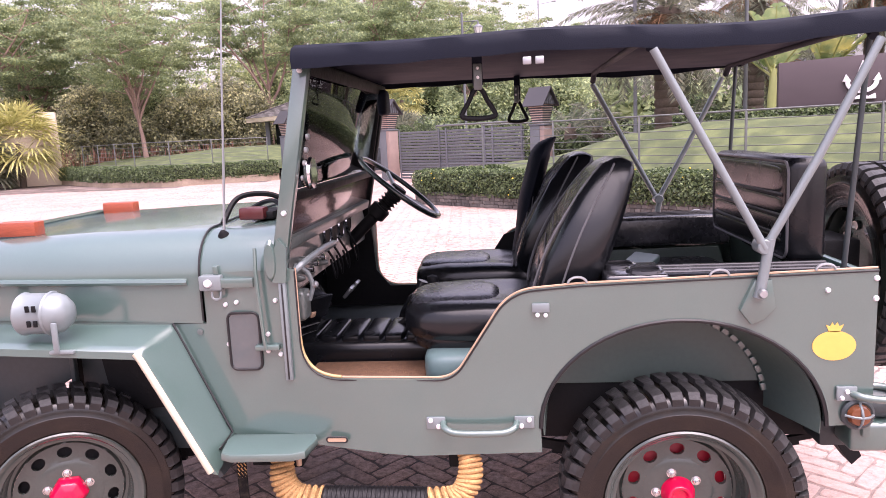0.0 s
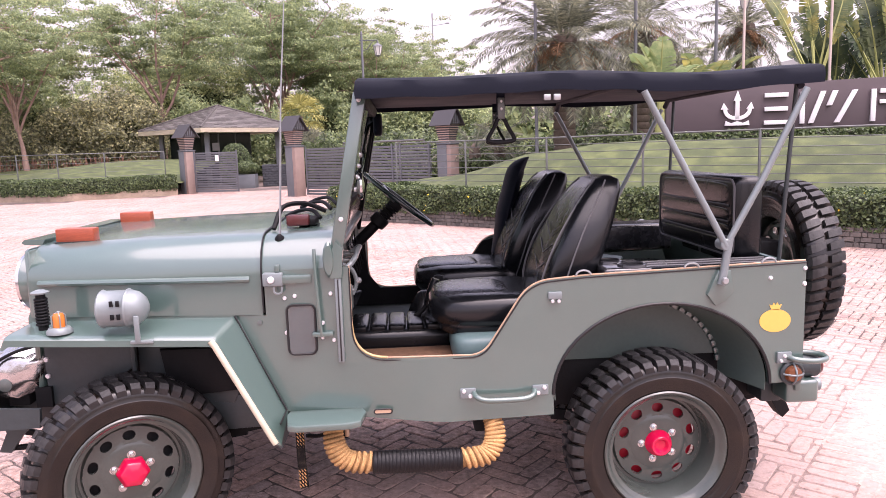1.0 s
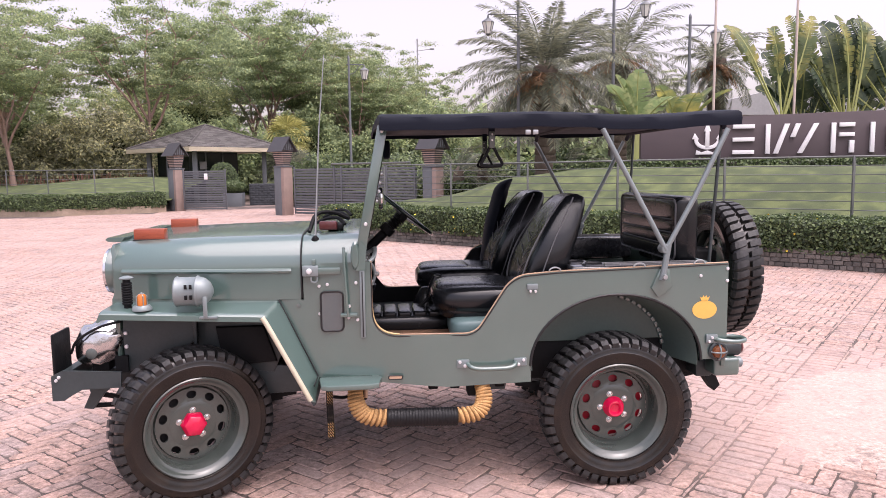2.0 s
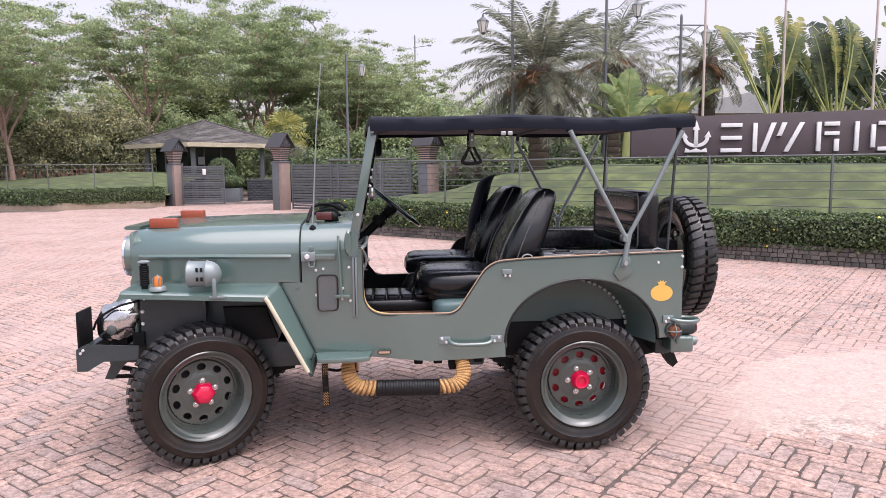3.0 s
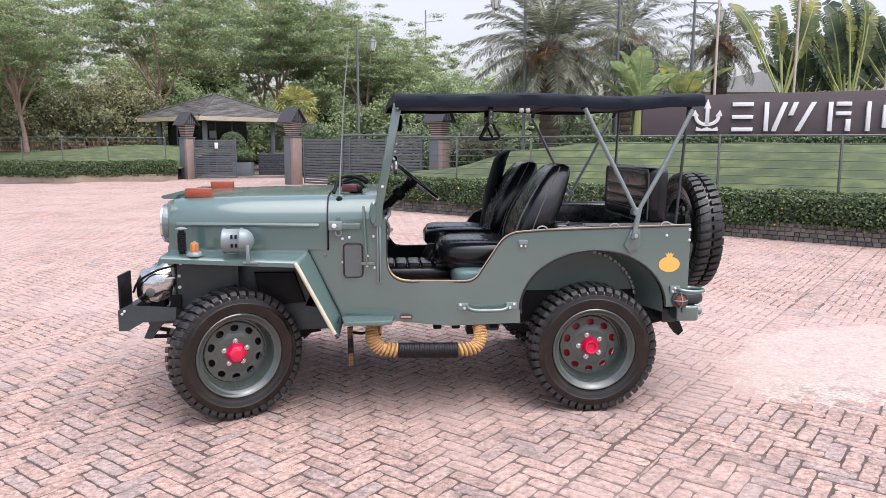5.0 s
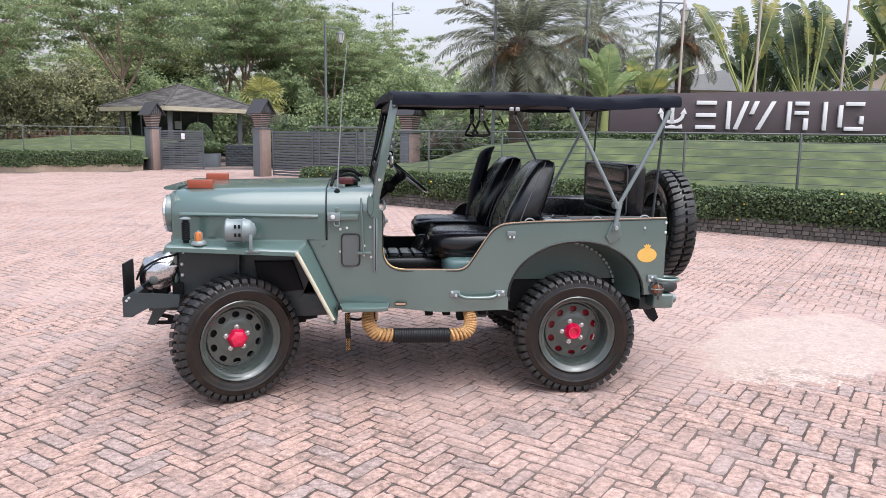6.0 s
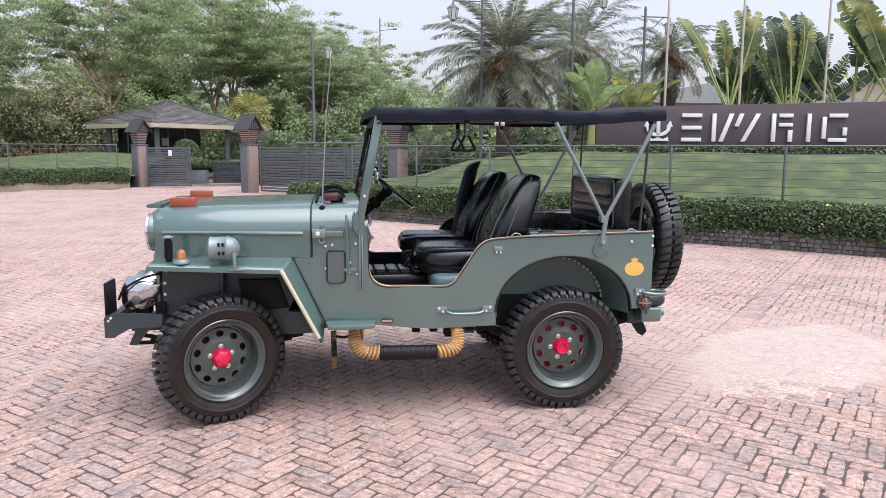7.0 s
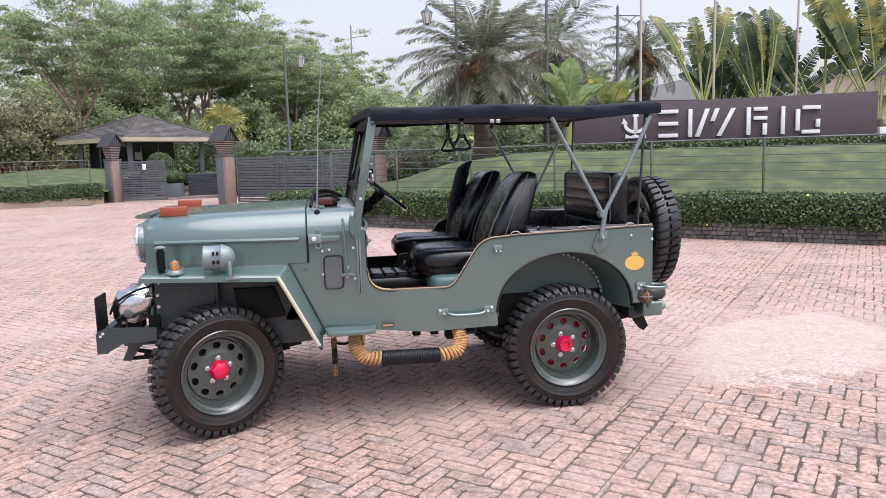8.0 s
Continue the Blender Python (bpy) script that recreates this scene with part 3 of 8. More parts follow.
# bonnet strap and clips
clip = part("bonnet_strap", box(-0.485, -0.31, -0.6945, -0.660, 1.062, 1.094, 0.004), PAINT, car)
part("catch", box(-0.49, -0.415, -0.698, -0.662, 1.055, 1.105, 0.006), SILVER, clip)
bolt(-0.458, -0.698, 1.080, 0.014, clip)
part("bracket", box(-0.445, -0.427, -0.684, -0.66, 1.105, 1.134, 0.003), PAINT, clip)
part("hook", tube(curve_points([(-0.45, -0.690, 1.052), (-0.448, -0.692, 1.032), (-0.435, -0.692, 1.026), (-0.422, -0.692, 1.032), (-0.42, -0.690, 1.052)], 4), 0.004, 6), SILVER, clip)
# round side lamp glass on the cowl behind the hatch rod
part("grab_knob", lathe([(0.0, 0.0), (0.07, 0.0), (0.075, 0.008), (0.06, 0.02), (0, 0.022)], 28, pose(-0.240, -0.705, 1.15, 90, 0, 0) @ Matrix.Diagonal((0.28, 0.9, 1, 1))), PAINT, car, "grey-green round cowl boss")

# side grab handle
grip = part("grab_handle", tube(curve_points([(0.285, -0.745, 0.622), (0.292, -0.775, 0.616), (0.325, -0.79, 0.607), (0.40, -0.792, 0.605), (0.475, -0.79, 0.607), (0.508, -0.775, 0.616), (0.515, -0.745, 0.622)], 4), 0.0108, 10), PAINT, car)
for x0, x1 in ((0.232, 0.292), (0.508, 0.570)):
    pl = part("plate", box(x0, x1, -0.748, -0.739, 0.602, 0.642, 0.004), SILVER, grip)
for x, z in ((0.246, 0.632), (0.270, 0.612), (0.530, 0.612), (0.554, 0.632)):
    bolt(x, -0.748, z, 0.008, grip)
slot_line = rounded(-0.095, -0.028, 0.556, 0.574, 0.0085)
slot = part("slot", prism(slot_line, -0.7345, -0.7385), COPPER_TRIM, car, "copper-coloured slot plug")
part("slot_rim", tube([(x, -0.738, z) for x, z in slot_line], 0.003, 6, closed=True), BLACK_TRIM, slot)
# tarpaulin latch under the top edge, lashing loops along it
latch = part("latch", box(0.572, 0.625, -0.752, -0.739, 0.973, 1.000, 0.003), SILVER, car)
bolt(0.588, -0.750, 0.966, 0.007, latch), bolt(0.612, -0.750, 0.965, 0.007, latch)
for sign in (-1, 1):
    for x in (0.71, 1.125, 1.425):
        z = 1.058 + (x - 0.72) * 0.0265
        part("lashing_loop", tube([(x - 0.028 * math.cos(math.pi * k / 8), sign * 0.735, z + 0.018 * math.sin(math.pi * k / 8)) for k in range(9)], 0.004, 6), STEEL, car)

# gold sticker: fruit with a crown
bm = prism([(1.453 + 0.062 * math.cos(2 * math.pi * k / 32), 0.850 + 0.045 * math.sin(2 * math.pi * k / 32)) for k in range(32)], -0.7405, -0.7425)
crown = [(1.438, 0.892), (1.428, 0.914), (1.440, 0.909), (1.446, 0.921), (1.453, 0.910), (1.460, 0.921), (1.466, 0.909), (1.478, 0.914), (1.468, 0.892)]
join(bm, prism(crown, -0.7405, -0.7425))
part("sticker", bm, GOLD, car, "gold fruit-shaped sticker")

# ---- wheels ----
R_TYRE = 0.379


def tyre_mesh():
    w = 0.100
    half = [(0.232, 0.066), (0.237, 0.082), (0.243, 0.089), (0.250, 0.0905), (0.253, 0.094), (0.258, 0.094), (0.268, 0.0985), (0.282, 0.1035), (0.297, 0.106), (0.301, 0.1085), (0.307, 0.1085), (0.311, 0.106), (0.324, 0.1050), (0.338, 0.1010), (0.350, 0.093), (0.360, 0.076), (0.364, 0.03)]
    return lathe(half + [(r, -h) for r, h in half[::-1]], 96)


def tread_bar(s):
    """One bar of the tread, from the crown over the shoulder, at angle nought."""
    bm = bmesh.new()
    rows = []
    for h, r0, r1 in ((0.012, 0.361, 0.381), (0.070, 0.359, 0.3815), (0.094, 0.349, 0.377), (0.1065, 0.341, 0.357), (0.1040, 0.334, 0.338)):
        ww = 0.0192 * (0.85 if h < 0.05 else 1.0)
        skew = 0.020 * (1 - h / 0.1)
        row = []
        for r, t in ((r0, -ww), (r1, -ww * 0.9), (r1, ww * 0.9), (r0, ww)):
            b = (t + skew * s) / 0.37
            row.append(bm.verts.new((r * math.cos(b), r * math.sin(b), s * h)))
        rows.append(row)
    for p, q in zip(rows, rows[1:]):
        for j in range(3):
            bm.faces.new((p[j], p[j + 1], q[j + 1], q[j]))
    bm.faces.new(rows[0])
    bm.faces.new(rows[-1])
    bmesh.ops.recalc_face_normals(bm, faces=bm.faces)
    me = bpy.data.meshes.new("tread_bar")
    bm.to_mesh(me)
    bm.free()
    me.materials.append(TREAD_RUBBER)
    return me


TREAD = {s: tread_bar(s) for s in (-1, 1)}


def rim_mesh():
    bm = lathe([(0.205, -0.085), (0.232, -0.088), (0.238, -0.07), (0.215, -0.055), (0.205, 0.0), (0.206, 0.050), (0.216, 0.064), (0.228, 0.072), (0.234, 0.086), (0.236, 0.093), (0.231, 0.098), (0.224, 0.094), (0.216, 0.082),
                (0.211, 0.076), (0.200, 0.070), (0.196, 0.055), (0.193, 0.020), (0.190, -0.012), (0.184, -0.026), (0.175, -0.026), (0.168, -0.012)], 64)
    # disc with ten oval windows
    n, rc, hr, ha = 10, 0.138, 0.030, math.pi / 10
    for k in range(n):
        a0 = 2 * math.pi * (k + 0.5) / n
        ring_o, ring_h, ring_d = [], [], []
        for j in range(16):
            f = j / 16 * 4
            e, t = int(f), f - int(f)
            u, v = ((-1 + 2 * t, -1), (1, -1 + 2 * t), (1 - 2 * t, 1), (-1, 1 - 2 * t))[e]
            ph = math.atan2(v, u)
            for ring, da, dr, h in ((ring_o, u * ha, v * hr, None), (ring_h, 0.168 * math.cos(ph), 0.0180 * math.sin(ph), None), (ring_d, 0.161 * math.cos(ph), 0.0172 * math.sin(ph), -0.012)):
                r, a = rc + dr, a0 + da
                z = -0.012 + 0.008 * (0.168 - r) / 0.060 + (h or 0)
                ring.append(bm.verts.new((r * math.cos(a), r * math.sin(a), z)))
        for j in range(16):
            i = (j + 1) % 16
            bm.faces.new((ring_o[j], ring_o[i], ring_h[i], ring_h[j]))
            bm.faces.new((ring_h[j], ring_h[i], ring_d[i], ring_d[j]))
    join(bm, lathe([(0.108, -0.004), (0.098, 0.0), (0.075, 0.003), (0.05, 0.003), (0, 0.003)], 50))
    bmesh.ops.remove_doubles(bm, verts=bm.verts, dist=0.0004)
    bm.transform(Matrix.Diagonal((1.05, 1.05, 1, 1)))
    return bm


def nut_mesh():
    bm = lathe([(0.0125, 0), (0.0125, 0.010), (0.010, 0.012), (0.006, 0.012), (0.006, 0.020), (0, 0.021)], 6)
    return join(bm, lathe([(0.016, 0), (0.016, 0.002), (0, 0.002)], 16))


def make_wheel(front):
    w = new("wheel")
    w.parent = car
    part("tyre", tyre_mesh(), RUBBER, w, "black off-road tyre with chunky tread bars", smooth=30)
    for s in (-1, 1):
        for k in range(44):
            bar = new("tread_bar", TREAD[s])
            bar.parent = w
            bar.rotation_euler = (0, 0, 2 * math.pi * (k + (0.5 if s > 0 else 0)) / 44)
    part("rim", rim_mesh(), RIM_PAINT, w, "grey-green steel rim with ten oval windows")
    if front is None:
        return w
    part("brake_drum", lathe([(0.165, -0.10), (0.165, -0.050), (0.155, -0.044), (0, -0.044)], 40), UNDER if front else RED_DRUM, w)
    for k in range(5):
        a = 2 * math.pi * (k / 5) + math.pi / 2 + (0 if front else 0.3)
        n = part("nut", nut_mesh(), DARK_CHROME, w)
        n.location = (0.070 * math.cos(a), 0.070 * math.sin(a), 0.003)
    if front:
        cap = lathe([(0.065, 0.003), (0.064, 0.023), (0.050, 0.047), (0.024, 0.056), (0, 0.056)], 6, pose(0, 0, 0, 0, 0, 54))
        bmesh.ops.bevel(cap, geom=cap.edges[:], offset=0.004, segments=2, affect="EDGES", profile=0.5)
    else:
        cap = lathe([(0.055, 0.003), (0.053, 0.013), (0.047, 0.018), (0.043, 0.040), (0.037, 0.046), (0.029, 0.044), (0.020, 0.030), (0, 0.026)], 36)
    part("hub_cap", cap, RED, w, "glossy red hub cap", smooth=25 if front else 40)
    return w


front_wheel, rear_wheel = make_wheel(True), make_wheel(False)
STEER = 29
NARROW = Matrix.Diagonal((0.97, 0.97, 0.87, 1))
HUB, SMALLER = R_TYRE * 0.97 - 0.003, Matrix.Scale(0.97, 4)
front_wheel.matrix_basis = pose(-1.024, -0.697, HUB, 90, 0, STEER) @ NARROW
rear_wheel.matrix_basis = pose(1.016, -0.695, HUB, 90, 0, 0) @ SMALLER
copy_thing(front_wheel, pose(-1.008, 0.695, HUB, -90, 0, STEER))
copy_thing(rear_wheel, pose(1.016, 0.695, HUB, -90, 0, 0))
spare = make_wheel(None)
spare.matrix_basis = pose(1.825, -0.10, 0.968, 0, 90, 0) @ Matrix.Diagonal((1, 1, 0.78, 1))
part("spare_bracket", box(1.575, 1.76, -0.22, 0.02, 0.90, 1.08, 0.01), UNDER, car)

# ---- chassis ----
for sign in (-1, 1):
    part("frame_rail", box(-1.60, 1.55, sign * 0.36 - 0.03, sign * 0.36 + 0.03, 0.46, 0.57, 0.008), PAINT_DARK_AND_SHADE, car)
    for x in (-1.016, 1.016):
        spring = bmesh.new()
        for k in range(5):
            h = 0.52 - 0.07 * k
            join(spring, tube([(x + h * u, sign * 0.47, 0.40 - 0.012 * k + 0.06 * u * u * (h / 0.52) ** 2) for u in [-1 + 0.25 * i for i in range(9)]], 0.014, 4))
        part("leaf_spring", spring, UNDER, car)
        part("damper", cylinder((x + 0.16, sign * 0.44, 0.36), (x - 0.02 - 0.26 * (x > 0), sign * 0.42, 0.66), 0.030, 14), BLUE_PART if x > 0 else UNDER, car)
for x in (-1.016, 1.016):
    axle = part("axle", cylinder((x, -0.56, R_TYRE), (x, 0.56, R_TYRE), 0.038, 14), UNDER, car)
    part("differential", lathe([(0, -0.13), (0.07, -0.11), (0.13, -0.03), (0.13, 0.03), (0.07, 0.11), (0, 0.13)], 20, pose(x, 0.18, R_TYRE, 0, 90, 0)), UNDER, axle)
part("gearbox", box(-0.52, 0.42, -0.16, 0.18, 0.40, 0.62, 0.04), UNDER, car)
part("prop_shaft", cylinder((0.4, 0.05, 0.45), (0.95, 0.15, 0.40), 0.028, 12), UNDER, car)
part("silencer", cylinder((0.12, 0.40, 0.44), (0.62, 0.40, 0.44), 0.07, 18, 0.01), UNDER, car)
part("fuel_tank", box(-0.06, 0.52, -0.60, -0.22, 0.50, 0.66, 0.02), UNDER, car)
for x in (0.13, 0.24, 0.47):
    part("hanger", box(x - 0.025, x + 0.025, -0.55, -0.50, 0.44, 0.52, 0.008), UNDER, car)
part("body_bracket", prism([(0.36, 0.52), (0.53, 0.52), (0.50, 0.42), (0.42, 0.42)], -0.52, -0.46), PAINT_DARK_AND_SHADE, car)
part("spring_shackle", prism([(1.47, 0.62), (1.60, 0.40), (1.63, 0.36), (1.66, 0.39), (1.56, 0.62)], -0.50, -0.42), UNDER, car)

# side step bar wrapped in rope
bar_path = curve_points([(-0.250, -0.68, 0.515), (-0.256, -0.72, 0.475), (-0.240, -0.755, 0.425), (-0.195, -0.772, 0.390), (-0.105, -0.778, 0.382)], 8)
bar = part("foot_bar", cylinder((-0.108, -0.778, 0.382), (0.230, -0.778, 0.377), 0.043, 24, 0.004), WRAP, car, "black ribbed foot bar with rope-wrapped ends")
for k in range(24):
    x = -0.100 + 0.0141 * k
    part("grip_ring", lathe([(0.0435, -0.003), (0.0452, 0), (0.0435, 0.003)], 20, pose(x, -0.778, 0.382 - 0.005 * k / 24, 0, 90, 0)), WRAP, bar)
for flip in (1, -1):
    pts = [Vector(p) if flip > 0 else Vector((0.122 - p.x - 0.02 * (p.z - 0.38) / 0.13, p.y, p.z - 0.004)) for p in bar_path]
    core = part("rope_end", tube(pts, 0.033, 14, taper=[0.8 + 0.2 * min(1, i / 12) for i in range(len(pts))]), ROPE_DARK, bar, "tan jute rope wrapping")
    lengths = len(pts)
    for i in range(1, lengths * 2 - 1, 4):
        j = min(i // 2, lengths - 2)
        p = pts[j].lerp(pts[j + 1], 0.5 if i % 2 else 0)
        d = (pts[j + 1] - pts[j]).normalized()
        q = d.to_track_quat("Z", "Y").to_matrix().to_4x4()
        part("rope_turn", lathe([(0.032 + 0.0115 * math.cos(t), 0.0088 * math.sin(t)) for t in [math.pi * 2 * c / 8 for c in range(8)]], 18, Matrix.Translation(p) @ q @ pose(0, 0, 0, 16, 8, 0) @ Matrix.Scale(0.82 + 0.18 * min(1, j / 12), 4), close=True), ROPE, core)
for x in (-0.235, 0.325):
    part("bar_mount", box(x - 0.035, x + 0.035, -0.68, -0.60, 0.44, 0.53, 0.008), UNDER, bar)
    part("mount_bolt", cylinder((x + 0.03, -0.70, 0.46), (x + 0.03, -0.70, 0.52), 0.009, 8), COPPER_TRIM, bar)
# tow strap hanging behind the wing
strap = bmesh.new()
sp = curve_points([(-0.375, -0.765, 0.52), (-0.375, -0.770, 0.40), (-0.370, -0.765, 0.34), (-0.368, -0.765, 0.29)], 5)
rows = [[strap.verts.new(p + Vector((dx * 0.016, dy, 0))) for dx, dy in ((-1, -0.003), (1, -0.003), (1, 0.003), (-1, 0.003))] for p in sp]
for a, b in zip(rows, rows[1:]):
    for j in range(4):
        strap.faces.new((a[j], a[(j + 1) % 4], b[(j + 1) % 4], b[j]))
strap.faces.new(rows[0]), strap.faces.new(rows[-1][::-1])
strap.transform(Matrix.Translation((-0.375, -0.765, 0)) @ Matrix.Rotation(radians(25), 4, "Z") @ Matrix.Translation((0.375, 0.765, 0)))
STRAP = material("braided_strap", (0.010, 0.009, 0.009), 0.9, spec=0.1, vary=0.2, scale=60, second=(0.03, 0.025, 0.02), bump=0.3)
strap_part = part("tow_strap", strap, STRAP, car, "black and tan braided strap")
strap_turn = Matrix.Translation((-0.375, -0.765, 0)) @ Matrix.Rotation(radians(25), 4, "Z")
tan_plait = bmesh.new()
for k in range(15):
    z = 0.508 - 0.0148 * k
    for c in (-1, 0, 1):
        join(tan_plait, tube([strap_turn @ Vector((0.0105 * c - 0.003, -0.0045, z + 0.007)), strap_turn @ Vector((0.0105 * c + 0.003, -0.0045, z - 0.004))], 0.0019, 5))
part("tan_plait", tan_plait, ROPE, strap_part)["kind"] = "stuff"
part("drain_hose", tube(curve_points([(-0.36, -0.70, 0.47), (-0.30, -0.66, 0.455), (-0.22, -0.60, 0.49), (-0.12, -0.58, 0.53)], 5), 0.008, 8), UNDER, car)

# ---- front bumper ----
bumper = part("front_bumper", prism([(-1.655, 0.50), (-1.655, 0.61), (-1.645, 0.62), (-1.60, 0.62), (-1.60, 0.608), (-1.645, 0.608), (-1.645, 0.512), (-1.60, 0.512), (-1.60, 0.50)], -0.70, 0.70), PAINT_DARK_AND_SHADE, car)
part("end_plate", prism([(-1.65, 0.505), (-1.60, 0.505), (-1.515, 0.552), (-1.34, 0.558), (-1.335, 0.63), (-1.60, 0.645), (-1.65, 0.62)], -0.71, -0.695), PAINT_DARK_AND_SHADE, bumper)
part("gusset", prism([(-1.53, 0.57), (-1.41, 0.57), (-1.415, 0.535), (-1.455, 0.50), (-1.505, 0.43), (-1.55, 0.435), (-1.515, 0.51)], -0.62, -0.60), PAINT_DARK_AND_SHADE, bumper)
part("tie_rod", cylinder((-1.53, -0.60, 0.442), (-1.10, -0.45, 0.40), 0.012, 8), UNDER, bumper)
for y0 in (-0.68, 0.50):
    part("bumper_guard", box(-1.655, -1.640, y0, y0 + 0.18, 0.60, 0.81, 0.006), UNDER, bumper)
for x, z in ((-1.628, 0.60), (-1.615, 0.615)):
    bolt(x, -0.71, z, 0.008, bumper)
for sign in (-1, 1):
    bm = pillow(-1.605, -1.340, sign * 0.49 - 0.13, sign * 0.49 + 0.13, 0.635, 0.835, 0.7, 40, 20)
    for v in bm.verts:
        v.co.z += 0.20 * (v.co.x + 1.48) + 0.016 * math.sin(v.co.x * 42 + v.co.z * 25) * math.cos(v.co.y * 33 + v.co.z * 40)
    fog = part("fog_lamp", bm, DARK_CHROME, car, "dented silvery fog lamp shell in a black cradle")
    part("cradle", tube(curve_points([(-1.60, sign * 0.60, 0.70), (-1.56, sign * 0.62, 0.765), (-1.46, sign * 0.62, 0.825), (-1.36, sign * 0.60, 0.85)], 5), 0.0065, 8), UNDER, fog)
    part("lens", lathe([(0.022, 0), (0.026, 0.008), (0.016, 0.012), (0, 0.013)], 20, pose(-1.50, sign * 0.612, 0.70, 90 if sign < 0 else -90, 0, 0)), DASH, fog)
    part("stand", box(-1.52, -1.44, sign * 0.52 - 0.05, sign * 0.52 + 0.05, 0.60, 0.67, 0.006), UNDER, fog)
part("spring_hanger", prism([(-1.40, 0.68), (-1.34, 0.68), (-1.34, 0.60), (-1.40, 0.60)], -0.60, -0.56), UNDER, car)
for z in (0.73, 0.795):
    bolt(-1.335, -0.62, z, 0.010)

# ---- things on the wing: horn, amber lamp, coiled aerial base ----
horn = part("siren_horn", lathe([(0.0, -0.080), (0.066, -0.078), (0.070, -0.072), (0.066, -0.064), (0.066, 0.012), (0.069, 0.016), (0.068, 0.024), (0.060, 0.052), (0.042, 0.074), (0.018, 0.086), (0, 0.088)], 32, pose(-0.975, -0.758, 1.010, 0, 90, 0)), SILVER, car, "silver bullet-shaped siren horn on the wing")
for dz in (-0.028, 0.02):
    for dx in (0, 0.022):
        part("vent", box(-1.0 + dx, -0.988 + dx, -0.8275, -0.8215, 1.010 + dz, 1.030 + dz, 0.001), UNDER, horn)
part("horn_band", lathe([(0.069, -0.006), (0.072, 0), (0.069, 0.006)], 28, pose(-0.955, -0.758, 1.010, 0, 90, 0)), SILVER, horn)
part("horn_bracket", box(-0.920, -0.901, -0.832, -0.822, 0.900, 0.995, 0.004), SILVER, horn)
part("horn_foot", box(-0.94, -0.86, -0.825, -0.72, 0.892, 0.903, 0.003), SILVER, horn)
beacon = part("amber_lamp", lathe([(0, 0), (0.020, 0), (0.020, 0.040), (0.016, 0.050), (0, 0.053)], 20, grown(-1.205, -0.765, 0.953)), AMBER, car, "amber side marker lamp")
part("lamp_base", lathe([(0, 0), (0.044, 0), (0.044, 0.010), (0.034, 0.022), (0, 0.023)], 24, grown(-1.205, -0.765, 0.931)), SILVER, beacon)
for k in range(4):
    a = math.pi / 2 * k + 0.6
    part("guard_wire", tube([(-1.205 + 0.023 * math.cos(a), -0.765 + 0.023 * math.sin(a), 0.95), (-1.205 + 0.023 * math.cos(a), -0.765 + 0.023 * math.sin(a), 0.995), (-1.205, -0.765, 1.010)], 0.0026, 5), SILVER, beacon)
coil_base = part("aerial_mount", cylinder((-1.285, -0.715, 0.925), (-1.285, -0.715, 1.075), 0.017, 14), UNDER, car, "black ribbed rubber aerial mount")
for k in range(9):
    part("ring", lathe([(0.0195 + 0.0045 * math.cos(t), 0.005 * math.sin(t)) for t in [math.pi * 2 * c / 8 for c in range(8)]], 20, grown(-1.285, -0.715, 0.955 + 0.0115 * k), close=True), UNDER, coil_base)
part("mount_cap", lathe([(0.030, 0), (0.032, 0.006), (0.014, 0.014), (0, 0.015)], 20, grown(-1.285, -0.715, 1.068)), SILVER, coil_base)

# whip aerial on the cowl
aerial = part("whip_aerial", tube([(-0.433, -0.588, 1.222), (-0.420, -0.572, 1.45), (-0.402, -0.562, 1.75), (-0.368, -0.570, 2.095)], 0.0042, 6, taper=[1.2, 1, 0.8, 0.55]), STEEL, car)
part("rubber_base", lathe([(0.022, 0), (0.018, 0.012), (0.008, 0.026), (0, 0.03)], 16, pose(-0.433, -0.589, 1.214, 30, 0, 0)), UNDER, aerial)

# wiper arms, hinges and lamp cluster at the windscreen foot
for y in (-0.36, 0.10, 0.40):
    part("wiper_arm", tube(curve_points([(-0.30, y, 1.275), (-0.34, y + 0.05, 1.305), (-0.40, y + 0.10, 1.30), (-0.46, y + 0.12, 1.275)], 4), 0.009, 6), UNDER, car)
part("cowl_vent", box(-0.39, -0.31, -0.44, -0.30, 1.252, 1.282, 0.008), UNDER, car)
part("red_marker", box(-0.425, -0.335, -0.47, -0.41, 1.255, 1.298, 0.008), RED_DARK, car, "dark red marker lamp on the cowl")
part("cable_loop", tube(curve_points([(-0.47, -0.50, 1.25), (-0.44, -0.42, 1.33), (-0.36, -0.34, 1.335), (-0.28, -0.32, 1.30)], 5), 0.010, 7), UNDER, car)

# ---- windscreen ----
ws = new("windscreen")
ws.parent = car
RAKE = ((-0.212, 1.17), (-0.098, 1.752))


def on_screen(y, t, off=0.0):
    x = RAKE[0][0] + (RAKE[1][0] - RAKE[0][0]) * t + off
    return Vector((x, y, RAKE[0][1] + (RAKE[1][1] - RAKE[0][1]) * t))


def screen_bar(y0, t0, y1, t1, wide, deep):
    p, q = on_screen(y0, t0), on_screen(y1, t1)
    bm = box(-deep / 2, deep / 2, -wide / 2, wide / 2, 0, (q - p).length, 0.006)
    d = (q - p).normalized()
    xa = Vector((0.973, 0, -0.229))
    ya = d.cross(xa)
    m = Matrix((xa, ya, d)).transposed().to_4x4()
    bm.transform(Matrix.Translation(p) @ m)
    return bm


